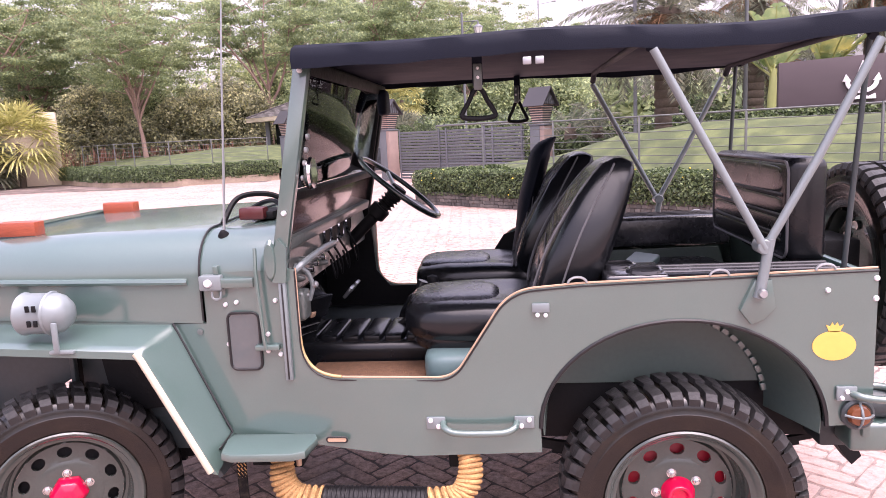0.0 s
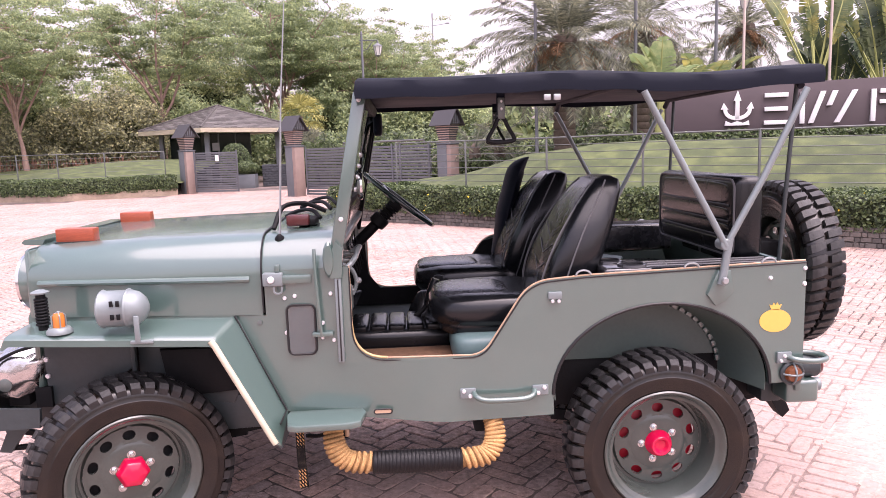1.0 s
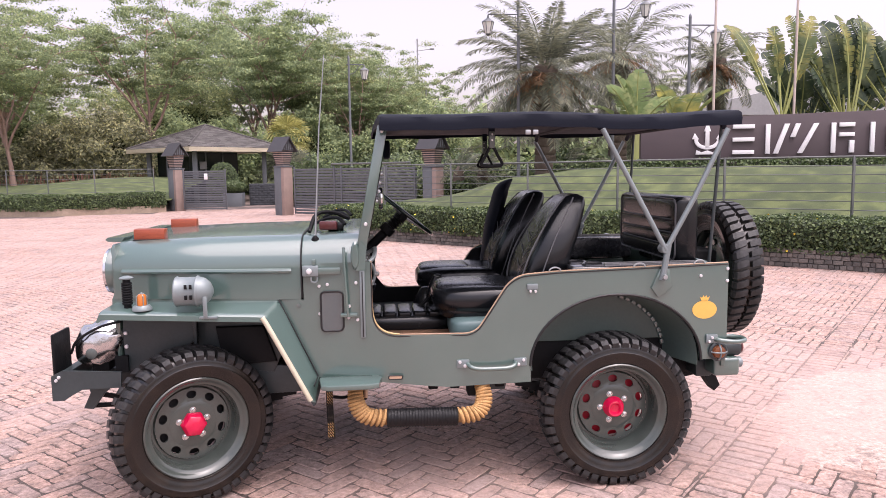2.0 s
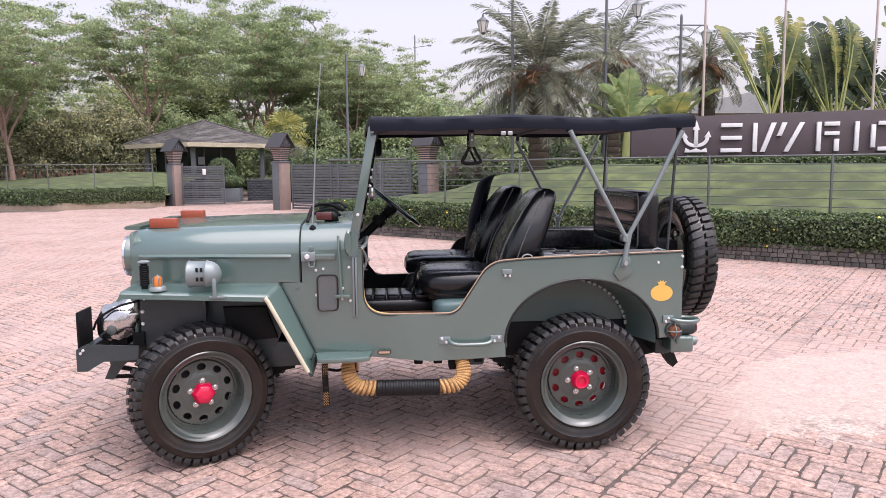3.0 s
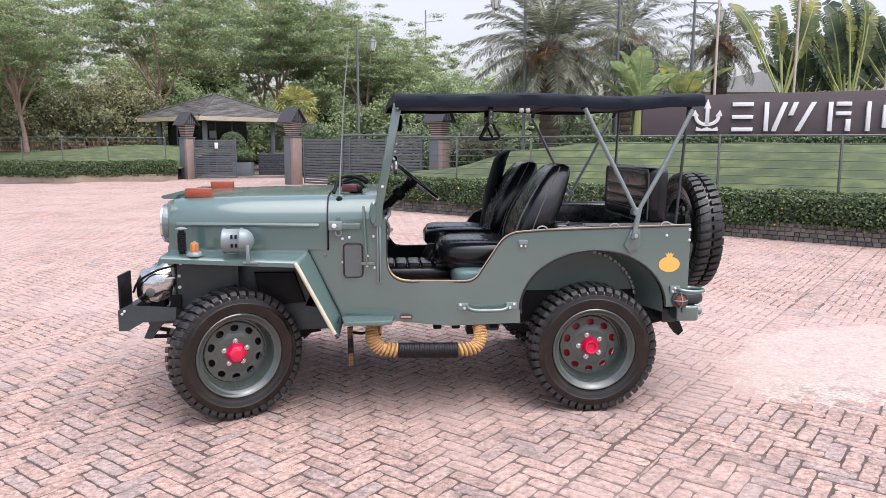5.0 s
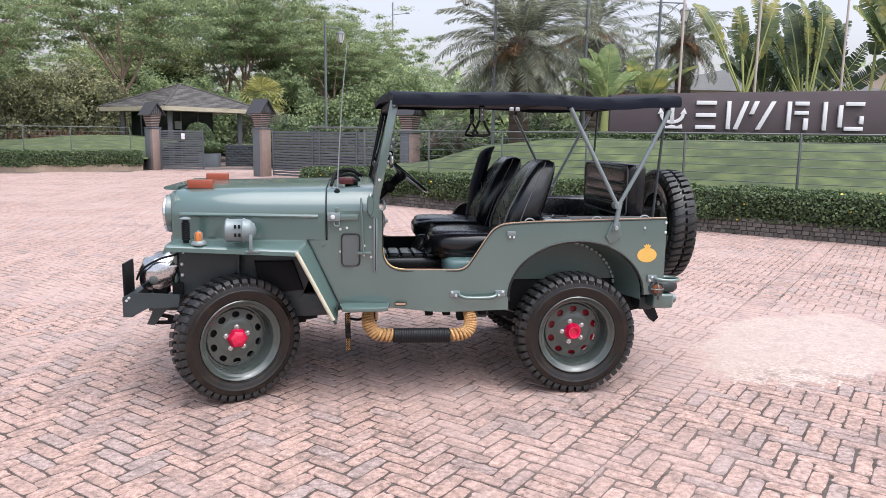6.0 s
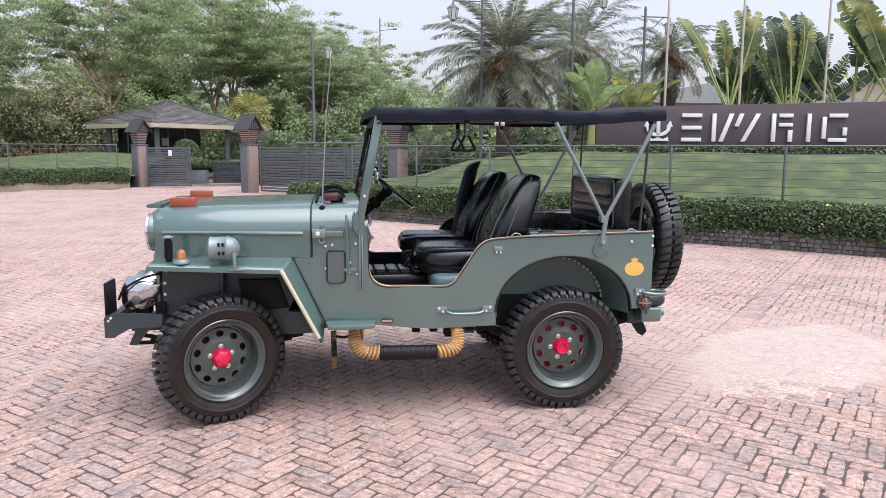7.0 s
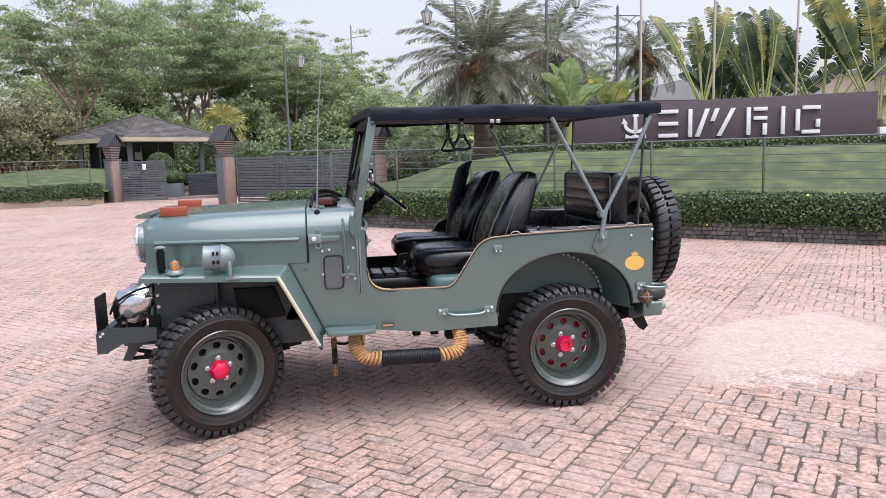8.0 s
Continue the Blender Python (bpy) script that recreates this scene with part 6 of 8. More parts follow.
def gate_pillar(x, y, base, top, turn, lean=0.0):
    p = thing("gate_pillar", "grey and pink stone gate pillar with a slatted house-shaped lantern", "pillar", "gate pillars")
    p.matrix_basis = pose(x, y, base - 0.1, 0, 0, turn)
    h = top - base + 0.1
    part("shaft", box(-0.24, 0.10, -0.22, 0.22, 0, h, 0.012), PILLAR, p, "grey stone shaft")
    part("facing", box(0.104, 0.25, -0.22, 0.22, 0, h - 0.01, 0.012), PILLAR_PINK, p, "pink stone facing")
    part("cap", box(-0.26, 0.27, -0.24, 0.24, h, h + 0.05, 0.01), PILLAR, p)
    l = lantern(p)
    l.location, l.scale = (0, 0, h + 0.05), (1, 1, 0.86)
    z = 0.0
    # the glass widens upwards; slats ring it
    glass = bmesh.new()
    lo = [glass.verts.new((a * 0.20, b * 0.20, z)) for a, b in ((-1, -1), (1, -1), (1, 1), (-1, 1))]
    hi = [glass.verts.new((a * 0.31, b * 0.31, z + 0.62)) for a, b in ((-1, -1), (1, -1), (1, 1), (-1, 1))]
    glass.faces.new(lo[::-1]), glass.faces.new(hi)
    for k in range(4):
        glass.faces.new((lo[k], lo[(k + 1) % 4], hi[(k + 1) % 4], hi[k]))
    glass.transform(Matrix.Diagonal((0.82, 0.82, 1, 1)))
    part("glass", glass, LANTERN_GLASS, l)
    for k in range(8):
        w = 0.178 + 0.092 * (k + 0.5) / 8
        zz = z + 0.62 * (k + 0.5) / 8
        part("slat", box(-w, w, -w, w, zz - 0.022, zz + 0.022, 0.004), LANTERN, l)
    roof_l = bmesh.new()
    prof = [(-0.50, z + 0.58), (-0.47, z + 0.56), (0, z + 1.13), (0.47, z + 0.56), (0.50, z + 0.58), (0, z + 1.20)]
    join(roof_l, prism(prof, -0.46, 0.46))
    roof_l.transform(Matrix.Rotation(radians(90), 4, "Z") @ Matrix.Diagonal((0.82, 0.82, 1, 1)))
    part("lantern_roof", roof_l, LANTERN, l, "steep brown gabled lantern roof")
    part("gable", prism([(-0.33, z + 0.62), (0.33, z + 0.62), (0, z + 1.10)], -0.295, 0.295, axis="x"), LANTERN, l)
    for k in range(5):
        w = -0.24 + 0.12 * k
        for s in (-1, 1):
            part("gable_bar", box(s * 0.300 - 0.006, s * 0.300 + 0.006, w * 0.8 - 0.018, w * 0.8 + 0.018, z + 0.63, z + 0.63 + max(0.06, 0.42 - abs(w) * 1.3), 0.003), PILLAR, l)
    return p


gate_pillar(-8.62, 26.7, 0.0, 1.71, -38)
gate_pillar(-3.68, 22.5, 0.0, 1.73, -38)
gate_pillar(1.45, 18.2, 0.0, 1.64, -38)


def slat_gate(name, label, a, b, base, top, count, uprights, tag=False):
    """A gate of level slats between two ends."""
    g = thing(name, label, "gate")
    a, b = Vector((*a, 0)), Vector((*b, 0))
    d = b - a
    g.matrix_basis = Matrix.Translation((a.x, a.y, base)) @ Matrix.Rotation(math.atan2(d.y, d.x), 4, "Z")
    L, H = d.length, top - base
    for k in range(count):
        z = 0.06 + (H - 0.10) * k / (count - 1)
        part("slat", box(0.02, L - 0.02, -0.016, 0.016, z - 0.036, z + 0.036, 0.005), GATE, g)
    for u in uprights:
        part("upright", box(L * u - 0.03, L * u + 0.03, -0.045, -0.018, 0.02, H + 0.06, 0.006), GATE, g)
    if tag:
        part("notice", box(L * 0.5, L * 0.5 + 0.16, -0.05, -0.045, H - 0.36, H - 0.12, 0.003), WHITE, g, "small white notice")
    return g


slat_gate("gate", "grey slatted gate leaf standing open by its pillar", (-8.25, 26.4), (-6.38, 25.75), 0.05, 1.65, 17, (0.01, 0.985), True)
gate2 = slat_gate("gate", "long grey slatted sliding gate between two pillars", (-3.25, 22.1), (0.98, 18.5), 0.04, 1.66, 17, (0.01, 0.36, 0.42, 0.72, 0.78, 0.985))
part("top_rail", tube([(1.9, -0.03, 1.66), (1.9, -0.03, 1.76), (5.3, -0.03, 1.76), (5.3, -0.03, 1.66)], 0.03, 8), RAIL, gate2)

# left bank: wall, hedge, fence, lawn
LB = [(-8.85, 25.9), (-10.9, 24.8), (-13.0, 24.1), (-16.0, 25.3), (-21.0, 30.0), (-29.0, 36.0)]
LBL = [0.0]
for p, q in zip(LB, LB[1:]):
    LBL.append(LBL[-1] + math.dist(p, q))


def left_bank(s, v):
    x, y = np.interp(s, LBL, [p[0] for p in LB]), np.interp(s, LBL, [p[1] for p in LB])
    x2, y2 = np.interp(s + 0.8, LBL, [p[0] for p in LB]), np.interp(s + 0.8, LBL, [p[1] for p in LB])
    x1, y1 = np.interp(s - 0.8, LBL, [p[0] for p in LB]), np.interp(s - 0.8, LBL, [p[1] for p in LB])
    d = math.hypot(x2 - x1, y2 - y1)
    return float(x + v * (y2 - y1) / d), float(y - v * (x2 - x1) / d)


def left_ground(s):
    return rise(*left_bank(s, 0))


bm = bmesh.new()
for s0 in [0.5 * k for k in range(30)]:
    quad = [(*left_bank(s, v), left_ground(s)) for s, v in ((s0, 0), (s0 + 0.5, 0), (s0 + 0.5, 0.3), (s0, 0.3))]
    lo = [bm.verts.new((x, y, z - 0.3)) for x, y, z in quad]
    hi = [bm.verts.new((x, y, z + 0.27)) for x, y, z in quad]
    bm.faces.new(hi)
    for k in range(4):
        bm.faces.new((lo[k], lo[(k + 1) % 4], hi[(k + 1) % 4], hi[k]))
tagged(part("bank_wall", bm, BUFF_STONE), "low stone wall under the far hedge", "wall", kind="structure")
hedge("hedge", "clipped green hedge along the far lawn", left_bank, 15.0, left_ground, 0.9, 0.22, 0.76, density=1100, size=0.052)
fence("fence", "slim steel fence along the far lawn", lambda s: left_bank(s, 1.1), [0.2 + 2.35 * k for k in range(7)], lambda s: left_ground(s) + 1.76, lambda s: left_ground(s) + 0.3, 6, 0.18)
def left_front(x):
    return float(np.interp(-x, [-p[0] for p in LB], [p[1] for p in LB]))


def left_lawn(s, v):
    return 0.46 + 0.60 * min(1.0, max(0.0, (v - 0.6) / 6)) ** 0.7 + 0.34 * math.exp(-((s - 3.6) / 3.6) ** 2) * min(1.0, v / 4)


lawn_sheet("lawn", "rounded green lawn between the bamboo hedge and the gatehouse", left_lawn, lambda s, v: (-8.75 - s, left_front(-8.75 - s) + v), [0.45 * k for k in range(29)], [0.25, 0.8, 1.4, 2, 3, 4, 5, 6, 7.5, 9, 12])

# planter, dark garden wall and clipped bushes beyond the gate
part_z = 0.0
planter = thing("planter", "grey stone planter with a clipped bush", "planter", place=(-7.0, 30.2, part_z))
part("block", box(-0.42, 0.42, -0.45, 0.45, -0.1, 0.62, 0.02), PILLAR, planter)
tagged(soup("inner_wall", *[[(x, y, z) for y in (30.9, 31.3) for z in (part_z - 0.1, part_z + 1.02) for x in (-6.4, -3.2)], [(0, 1, 3, 2), (4, 6, 7, 5), (2, 3, 7, 6), (0, 4, 5, 1), (0, 2, 6, 4), (1, 5, 7, 3)]], DARK_STONE), "dark stone garden wall beyond the gate", "wall", kind="structure")
wall_blocks = bmesh.new()
for row in range(9):
    for k in range(12):
        x, dy = -6.55 + 0.27 * k + 0.13 * (row % 2), float(rng.uniform(0.015, 0.045))
        join(wall_blocks, box(max(-6.42, x), min(-3.2, x + 0.255), 30.9 - dy, 30.92, part_z + 0.113 * row, part_z + 0.113 * row + 0.102, 0.008))
part("slate_block", wall_blocks, DARK_STONE, bpy.data.objects["inner_wall"])["kind"] = "stuff"


def bush(x, y, z, r, tall, label="round clipped green bush"):
    b = thing("bush", label, "bush", place=(x, y, z))
    bm = lathe([(0, 0.02), (r * 0.8, 0.1 * tall), (r * 0.9, tall * 0.5), (r * 0.55, tall * 0.88), (0, tall * 0.95)], 16)
    # core darkened to paint the shade inside the bush
    part("twig_core", bm, HEDGE_SHADE, b)
    n = 7000
    d = rng.normal(size=(n, 3))
    d /= np.linalg.norm(d, axis=1)[:, None]
    pts = d * np.array([r, r, tall / 2]) * (1 + rng.normal(0, 0.03, n))[:, None] + np.array([0, 0, tall / 2])
    lv, lf = leaves(pts, 0.048, d, 0.6, 1.4)
    soup("leaves", lv, lf, HEDGE, b)["kind"] = "stuff"
    return b


bush(-7.0, 30.2, part_z + 0.60, 0.55, 0.60)
bush(-7.62, 30.9, part_z, 0.72, 2.02, "large round clipped bush beside the hut")
for x in (-4.05, -3.0, -1.95):
    bush(x, 29.0, part_z, 0.62, 1.97)

lawn_sheet("lawn", "rising green lawn beyond the gate", lambda s, v: 0.55 + 0.95 * min(1.0, v / 9.0) ** 0.8, lambda s, v: (-6.3 + s, 32.2 + v), [0.8 * k for k in range(11)], [0, 1, 2, 3, 4.5, 6, 8, 10, 13])

# ---- gatehouse ----
hut = thing("gatehouse", "square gatehouse with a hipped grey shingle roof and cream fascia", "hut", place=(-9.55, 36.2, 0.0))
HZ = 2.85
corners = [(4.2 * math.cos(radians(-88 + 90 * k)), 4.2 * math.sin(radians(-88 + 90 * k))) for k in range(4)]
shingle_rng = random.Random(3)
for k in range(4):
    (ax, ay), (bx, by) = corners[k], corners[(k + 1) % 4]
    bm = bmesh.new()
    courses = 18
    slope_at = lambda u, t, up: ((ax + (bx - ax) * u) * (1 - t), (ay + (by - ay) * u) * (1 - t), HZ + 1.27 * t + up)
    for c in range(courses):
        t0, t1 = c / courses, (c + 1.12) / courses
        tabs = max(1, round(18 * (1 - t0)))
        off = shingle_rng.random() / tabs
        cuts = sorted({0.0, 1.0} | {min(1.0, max(0.0, (i + shingle_rng.uniform(-0.12, 0.12)) / tabs + off)) for i in range(tabs)})
        for u0, u1 in zip(cuts, cuts[1:]):
            up = shingle_rng.uniform(0.018, 0.032)
            q = [bm.verts.new(p) for p in (slope_at(u0, t0, up), slope_at(u1, t0, up), slope_at(u1, min(1, t1), 0.0), slope_at(u0, min(1, t1), 0.0))]
            d = [bm.verts.new(slope_at(u, t0, -0.005)) for u in (u0, u1)]
            bm.faces.new(q) if t1 < 1 else bm.faces.new(q[:3])
            bm.faces.new((d[0], d[1], q[1], q[0]))
    part("roof_slope", bm, SHINGLE, hut, smooth=5)
    part("ridge", tube([(ax, ay, HZ + 0.03), (0, 0, HZ + 1.29)], 0.055, 6), SHINGLE, hut)
    face = bmesh.new()
    vs = [face.verts.new(p) for p in ((ax, ay, HZ - 0.22), (bx, by, HZ - 0.22), (bx, by, HZ + 0.0), (ax, ay, HZ + 0.0))]
    face.faces.new(vs)
    bmesh.ops.solidify(face, geom=face.faces[:], thickness=0.04)
    part("fascia", face, CREAM, hut, "cream fascia board")
    part("column", box(ax * 0.72 - 0.11, ax * 0.72 + 0.11, ay * 0.72 - 0.11, ay * 0.72 + 0.11, 0, HZ - 0.1, 0.01), LAMP_GREY, hut)
    wall_face = bmesh.new()
    vs = [wall_face.verts.new(p) for p in ((ax * 0.5 - 0.5, ay * 0.5, 0), (bx * 0.5 - 0.5, by * 0.5, 0), (bx * 0.5 - 0.5, by * 0.5, HZ - 0.21), (ax * 0.5 - 0.5, ay * 0.5, HZ - 0.21))]
    wall_face.faces.new(vs)
    bmesh.ops.solidify(wall_face, geom=wall_face.faces[:], thickness=0.04)
    part("window_wall", wall_face, DARK_GLASS, hut, "dark glazed wall")
    for t in (0.33, 0.67):
        x, y = (ax + (bx - ax) * t) * 0.51 - 0.5, (ay + (by - ay) * t) * 0.51
        part("mullion", box(x - 0.035, x + 0.035, y - 0.035, y + 0.035, 0, HZ - 0.21, 0.004), LAMP_GREY, hut)
part("soffit", prism([(x * 0.99, y * 0.99) for x, y in corners], HZ - 0.2, HZ - 0.18, axis="z"), CREAM, hut)
part("notice", box(0.02, 0.38, -1.78, -1.76, 1.75, 2.15, 0.004), GREY_ROOF, hut, "grey notice board")


# ---- lamp posts, flag poles ----
def street_lamp(x, y, base, head_x, head_z, top, s=1.0):
    l = thing("street_lamp", "dark lamp post with a glass lantern hung from its arm", "street lamp", "street lamps", (x, y, base))
    t, hx, hz = top - base, head_x - x, head_z - base
    part("pole", tube([(0, 0, -0.2), (0, 0, t * 0.5), (0, 0, t)], 0.075 * s, 10, taper=[1.1, 0.95, 0.8]), LAMP_GREY, l)
    part("finial", lathe([(0, t + 0.20 * s), (0.05 * s, t + 0.12 * s), (0.07 * s, t), (0, t - 0.01)], 12), LAMP_GREY, l)
    az = hz + 0.55 * s
    part("arm", tube([(-0.15 * hx, 0, az), (hx, 0, az)], 0.03 * s, 8), LAMP_GREY, l)
    part("scroll", tube(curve_points([(0, 0, az - 0.55 * s), (hx * 0.35, 0, az - 0.45 * s), (hx * 0.6, 0, az - 0.15 * s), (hx * 0.8, 0, az)], 5), 0.022 * s, 6), LAMP_GREY, l)
    m = Matrix.Translation((hx, 0, hz)) @ Matrix.Scale(s, 4)
    head = part("lantern_cap", lathe([(0, 0.55), (0.04, 0.50), (0.05, 0.40), (0.25, 0.26), (0.27, 0.22), (0, 0.22)], 6, m), LAMP_GREY, l)
    part("lantern_glass", lathe([(0.24, 0.22), (0.12, -0.26), (0, -0.26)], 6, m), LAMP_GLASS, head)
    for k in range(6):
        a = math.pi / 3 * k
        part("glazing_bar", tube([m @ Vector((0.245 * math.cos(a), 0.245 * math.sin(a), 0.22)), m @ Vector((0.125 * math.cos(a), 0.125 * math.sin(a), -0.27))], 0.016 * s, 5), LAMP_GREY, head)
    part("drop", lathe([(0.13, -0.25), (0.05, -0.31), (0, -0.36)], 6, m), LAMP_GREY, head)
    return l


street_lamp(-2.0, 41.0, 0.0, -1.06, 7.40, 8.35, 1.1)
street_lamp(3.56, 55.0, 0.0, 4.17, 6.75, 7.9, 1.0)
street_lamp(3.9, 17.0, 1.2, 3.02, 5.60, 6.35, 0.68)
street_lamp(6.72, 17.0, 1.3, 7.66, 6.10, 7.2, 0.68)
street_lamp(9.02, 17.0, 1.3, 9.82, 5.32, 5.90, 0.68)
mast = thing("light_mast", "distant mast with two floodlight arms", "mast", place=(4.3, 82, -1.2))
part("pole", tube([(0, 0, 0), (0, 0, 18)], 0.085, 8), MAST_GREY, mast)
for z, w in ((14.6, 1.3), (16.6, 1.6)):
    part("arm", tube([(-0.2, 0, z), (w, 0, z + 0.25)], 0.045, 6), MAST_GREY, mast)
    part("floodlight", box(w - 0.1, w + 0.35, -0.2, 0.2, z + 0.18, z + 0.34, 0.02), MAST_GREY, mast)
for x, y in ((8.67, 14.6), (10.9, 14.6), (13.52, 14.6)):
    fp = thing("flag_pole", "tall pale bare flag pole behind the sign", "flag pole", "flag poles", (x, y, 1.3))
    part("pole", tube([(0, 0, 0), (0, 0, 5), (0, 0, 10)], 0.034, 10, taper=[1.1, 0.9, 0.6]), POLE, fp)
    part("base", cylinder((0, 0, -0.1), (0, 0, 0.2), 0.09, 14, 0.01), POLE, fp)

# ---- house behind the sign ----
house = thing("house", "cream rendered house with grey roofs behind the palms", "house", place=(27, 38, -0.3))
part("wall", box(-11, 12, -4, 4, -1, 4.6, 0.03), PALE_WALL, house)
part("wall", box(5, 12, -5.5, 4, 4.6, 6.0, 0.03), PALE_WALL, house, "upper cream wall")
part("roof", prism([(-11.8, 4.55), (2.4, 4.55), (2.4, 4.75), (-4.5, 6.2), (-11.8, 4.75)], -4.8, 4.8), GREY_ROOF, house)
part("roof", box(4.5, 12.6, -6.1, 4.6, 6.0, 6.25, 0.02), GREY_ROOF, house)
for x in (-9, -6, -3, 0, 3, 7, 10):
    up = 0.6
    y = -4
    w = part("window", box(x - 0.75, x + 0.75, y - 0.06, y + 0.02, up + 0.9, up + 2.4, 0.01), LAMP_GREY, house)
    part("pane", box(x - 0.68, x + 0.68, y - 0.075, y - 0.061, up + 0.97, up + 2.33, 0.003), DARK_GLASS, w)
for k in range(12):
    part("baluster", box(-11 + k * 1.1, -10.9 + k * 1.1, -4.5, -4.4, 2.9, 3.8, 0.006), WHITE, house)
part("balustrade_rail", box(-11.2, 1.4, -4.55, -4.35, 3.8, 3.9, 0.01), WHITE, house)

# pale wall end with a fan palm at the far side of the forecourt
tagged(part("side_wall", prism([(-23.5, 28.6), (-20.7, 29.8), (-20.9, 30.2), (-23.7, 29.0)], -0.2, 3.4, 0.03, axis="z"), PALE_WALL), "pale rendered wall end beside the forecourt", "wall", kind="structure")


# ---- trees ----
def limb(p, d, length, r, steps, bend, up=0.0):
    """A wandering tapered branch: its points and radii."""
    pts, rad = [Vector(p)], [r]
    d = Vector(d).normalized()
    for k in range(steps):
        d = (d + Vector(rng.normal(0, bend, 3)) + Vector((0, 0, up))).normalized()
        pts.append(pts[-1] + d * length / steps)
        rad.append(r * (1 - 0.72 * (k + 1) / steps))
    return pts, rad


def tree_meshes(seed, height, spread, forks, leaf, clumps, per, leaf_size, flat=0.6, low=0.35, split=0.32):
    """Trunk with limbs, and a crown of leaf clumps at the limbs' ends."""
    global rng
    rng = np.random.default_rng(seed)
    wood, tips = bmesh.new(), []
    trunk_h = height * split
    pts, rad = limb((0, 0, -0.3), (0.05, 0, 1), trunk_h, height * 0.0155, 5, 0.06)
    join(wood, tube(pts, 1, 9, taper=rad))
    for f in range(forks):
        a = 2 * math.pi * f / forks + rng.uniform(-0.4, 0.4)
        q, r2 = limb(pts[-1] if f % 2 else pts[-2], (math.cos(a), math.sin(a), 1.3 + 0.5 * (f % 3)), height * (0.34 + 0.12 * rng.random()), rad[-2] * 0.85, 6, 0.13, 0.03)
        join(wood, tube(q, 1, 7, taper=r2))
        for g in range(5):
            b = rng.uniform(0, 6.28)
            start = q[2 + g % 5]
            w, r3 = limb(start, (math.cos(b), math.sin(b), 0.45), spread * rng.uniform(0.4, 0.75), r2[3] * 0.6, 5, 0.18, 0.0)
            join(wood, tube(w, 1, 5, taper=r3))
            tips += [w[-1], w[3], w[2]]
    tips = np.array([tuple(t) for t in tips])
    base = tips[rng.integers(0, len(tips), clumps)]
    jit = np.clip(rng.normal(0, 1, (clumps, 3)), -1.6, 1.6) * np.array([spread * 0.15, spread * 0.15, height * 0.05])
    centres = base + jit
    lift = centres[:, 2] < height * low
    centres[lift, 2] = height * (low + rng.uniform(-0.06, 0.25, int(lift.sum())))
    cloud = np.repeat(centres, per, 0)
    size = rng.uniform(0.5, 1.0, clumps).repeat(per)[:, None] * spread * 0.070
    off = rng.normal(0, 1, cloud.shape)
    cloud = cloud + off * size * np.array([1, 1, flat])
    lv, lf = leaves(cloud, leaf_size, off * 0.45 + np.array([0, 0, 0.7]), 0.55, 2.0)
    return wood, lv, lf


def make_tree(name, label, args, leaf_mat, place, turn=0.0, scale=1.0):
    t = thing(name, label, "tree", "trees behind the garden")
    wood, lv, lf = tree_meshes(*args)
    part("trunk", wood, BARK, t, smooth=60)
    soup("crown", lv, lf, leaf_mat, t)["kind"] = "stuff"
    t.matrix_basis = pose(*place, 0, 0, turn) @ Matrix.Scale(scale, 4)
    return t


tall = make_tree("tree", "tall spreading green tree with a slender brown trunk", (11, 15.5, 6.5, 6, 0, 230, 165, 0.080, 0.26, 0.40), LEAF_A, (-13.7, 39.6, rise(0, 41)))
broad = make_tree("tree", "broad olive-green tree with layered branches", (23, 16.5, 7.0, 6, 0, 230, 165, 0.080, 0.26, 0.26), LEAF_B, (-22.3, 40.5, rise(0, 40)))
dense = make_tree("tree", "dense dark green tree with a rounded crown", (37, 14.0, 6.0, 7, 0, 240, 165, 0.085, 0.30, 0.16, 0.25), LEAF_A, (-5.4, 54, rise(0, 54)))


def copy_thing_scaled(src, x, y, turn, s):
    keep = src.scale.copy()
    src.scale = (s, s, s)
    made = copy_thing(src, pose(x, y, rise(x, y), 0, 0, turn))
    src.scale = keep
    return made


for src, x, y, turn, s in ((tall, -18.6, 34.2, 130, 0.78), (tall, -11.0, 62, 70, 1.25), (dense, 0.6, 60, 140, 0.98), (dense, 4.6, 66, 40, 0.80), (broad, -18.5, 57, 200, 1.0), (dense, -31.0, 43, 90, 1.15),
                          (broad, -37, 47, 30, 1.1), (tall, -29, 35.5, 250, 1.0), (broad, -3.0, 68, 310, 1.05), (tall, -1.8, 50, 20, 0.80),
                          (dense, -44, 50, 200, 1.3), (broad, 2.2, 56, 100, 0.66), (dense, 9, 74, 80, 0.62), (broad, 24, 58, 80, 0.7), (dense, 36, 60, 10, 0.7), (dense, -27.0, 46, 120, 0.7), (dense, -12.8, 52, 170, 0.75), (tall, -8.6, 50, 300, 1.15), (tall, -3.6, 57, 45, 1.05), (broad, -3.2, 55, 250, 0.92), (dense, 0.4, 53, 190, 0.80)):
    copy_thing_scaled(src, x, y, turn, s)


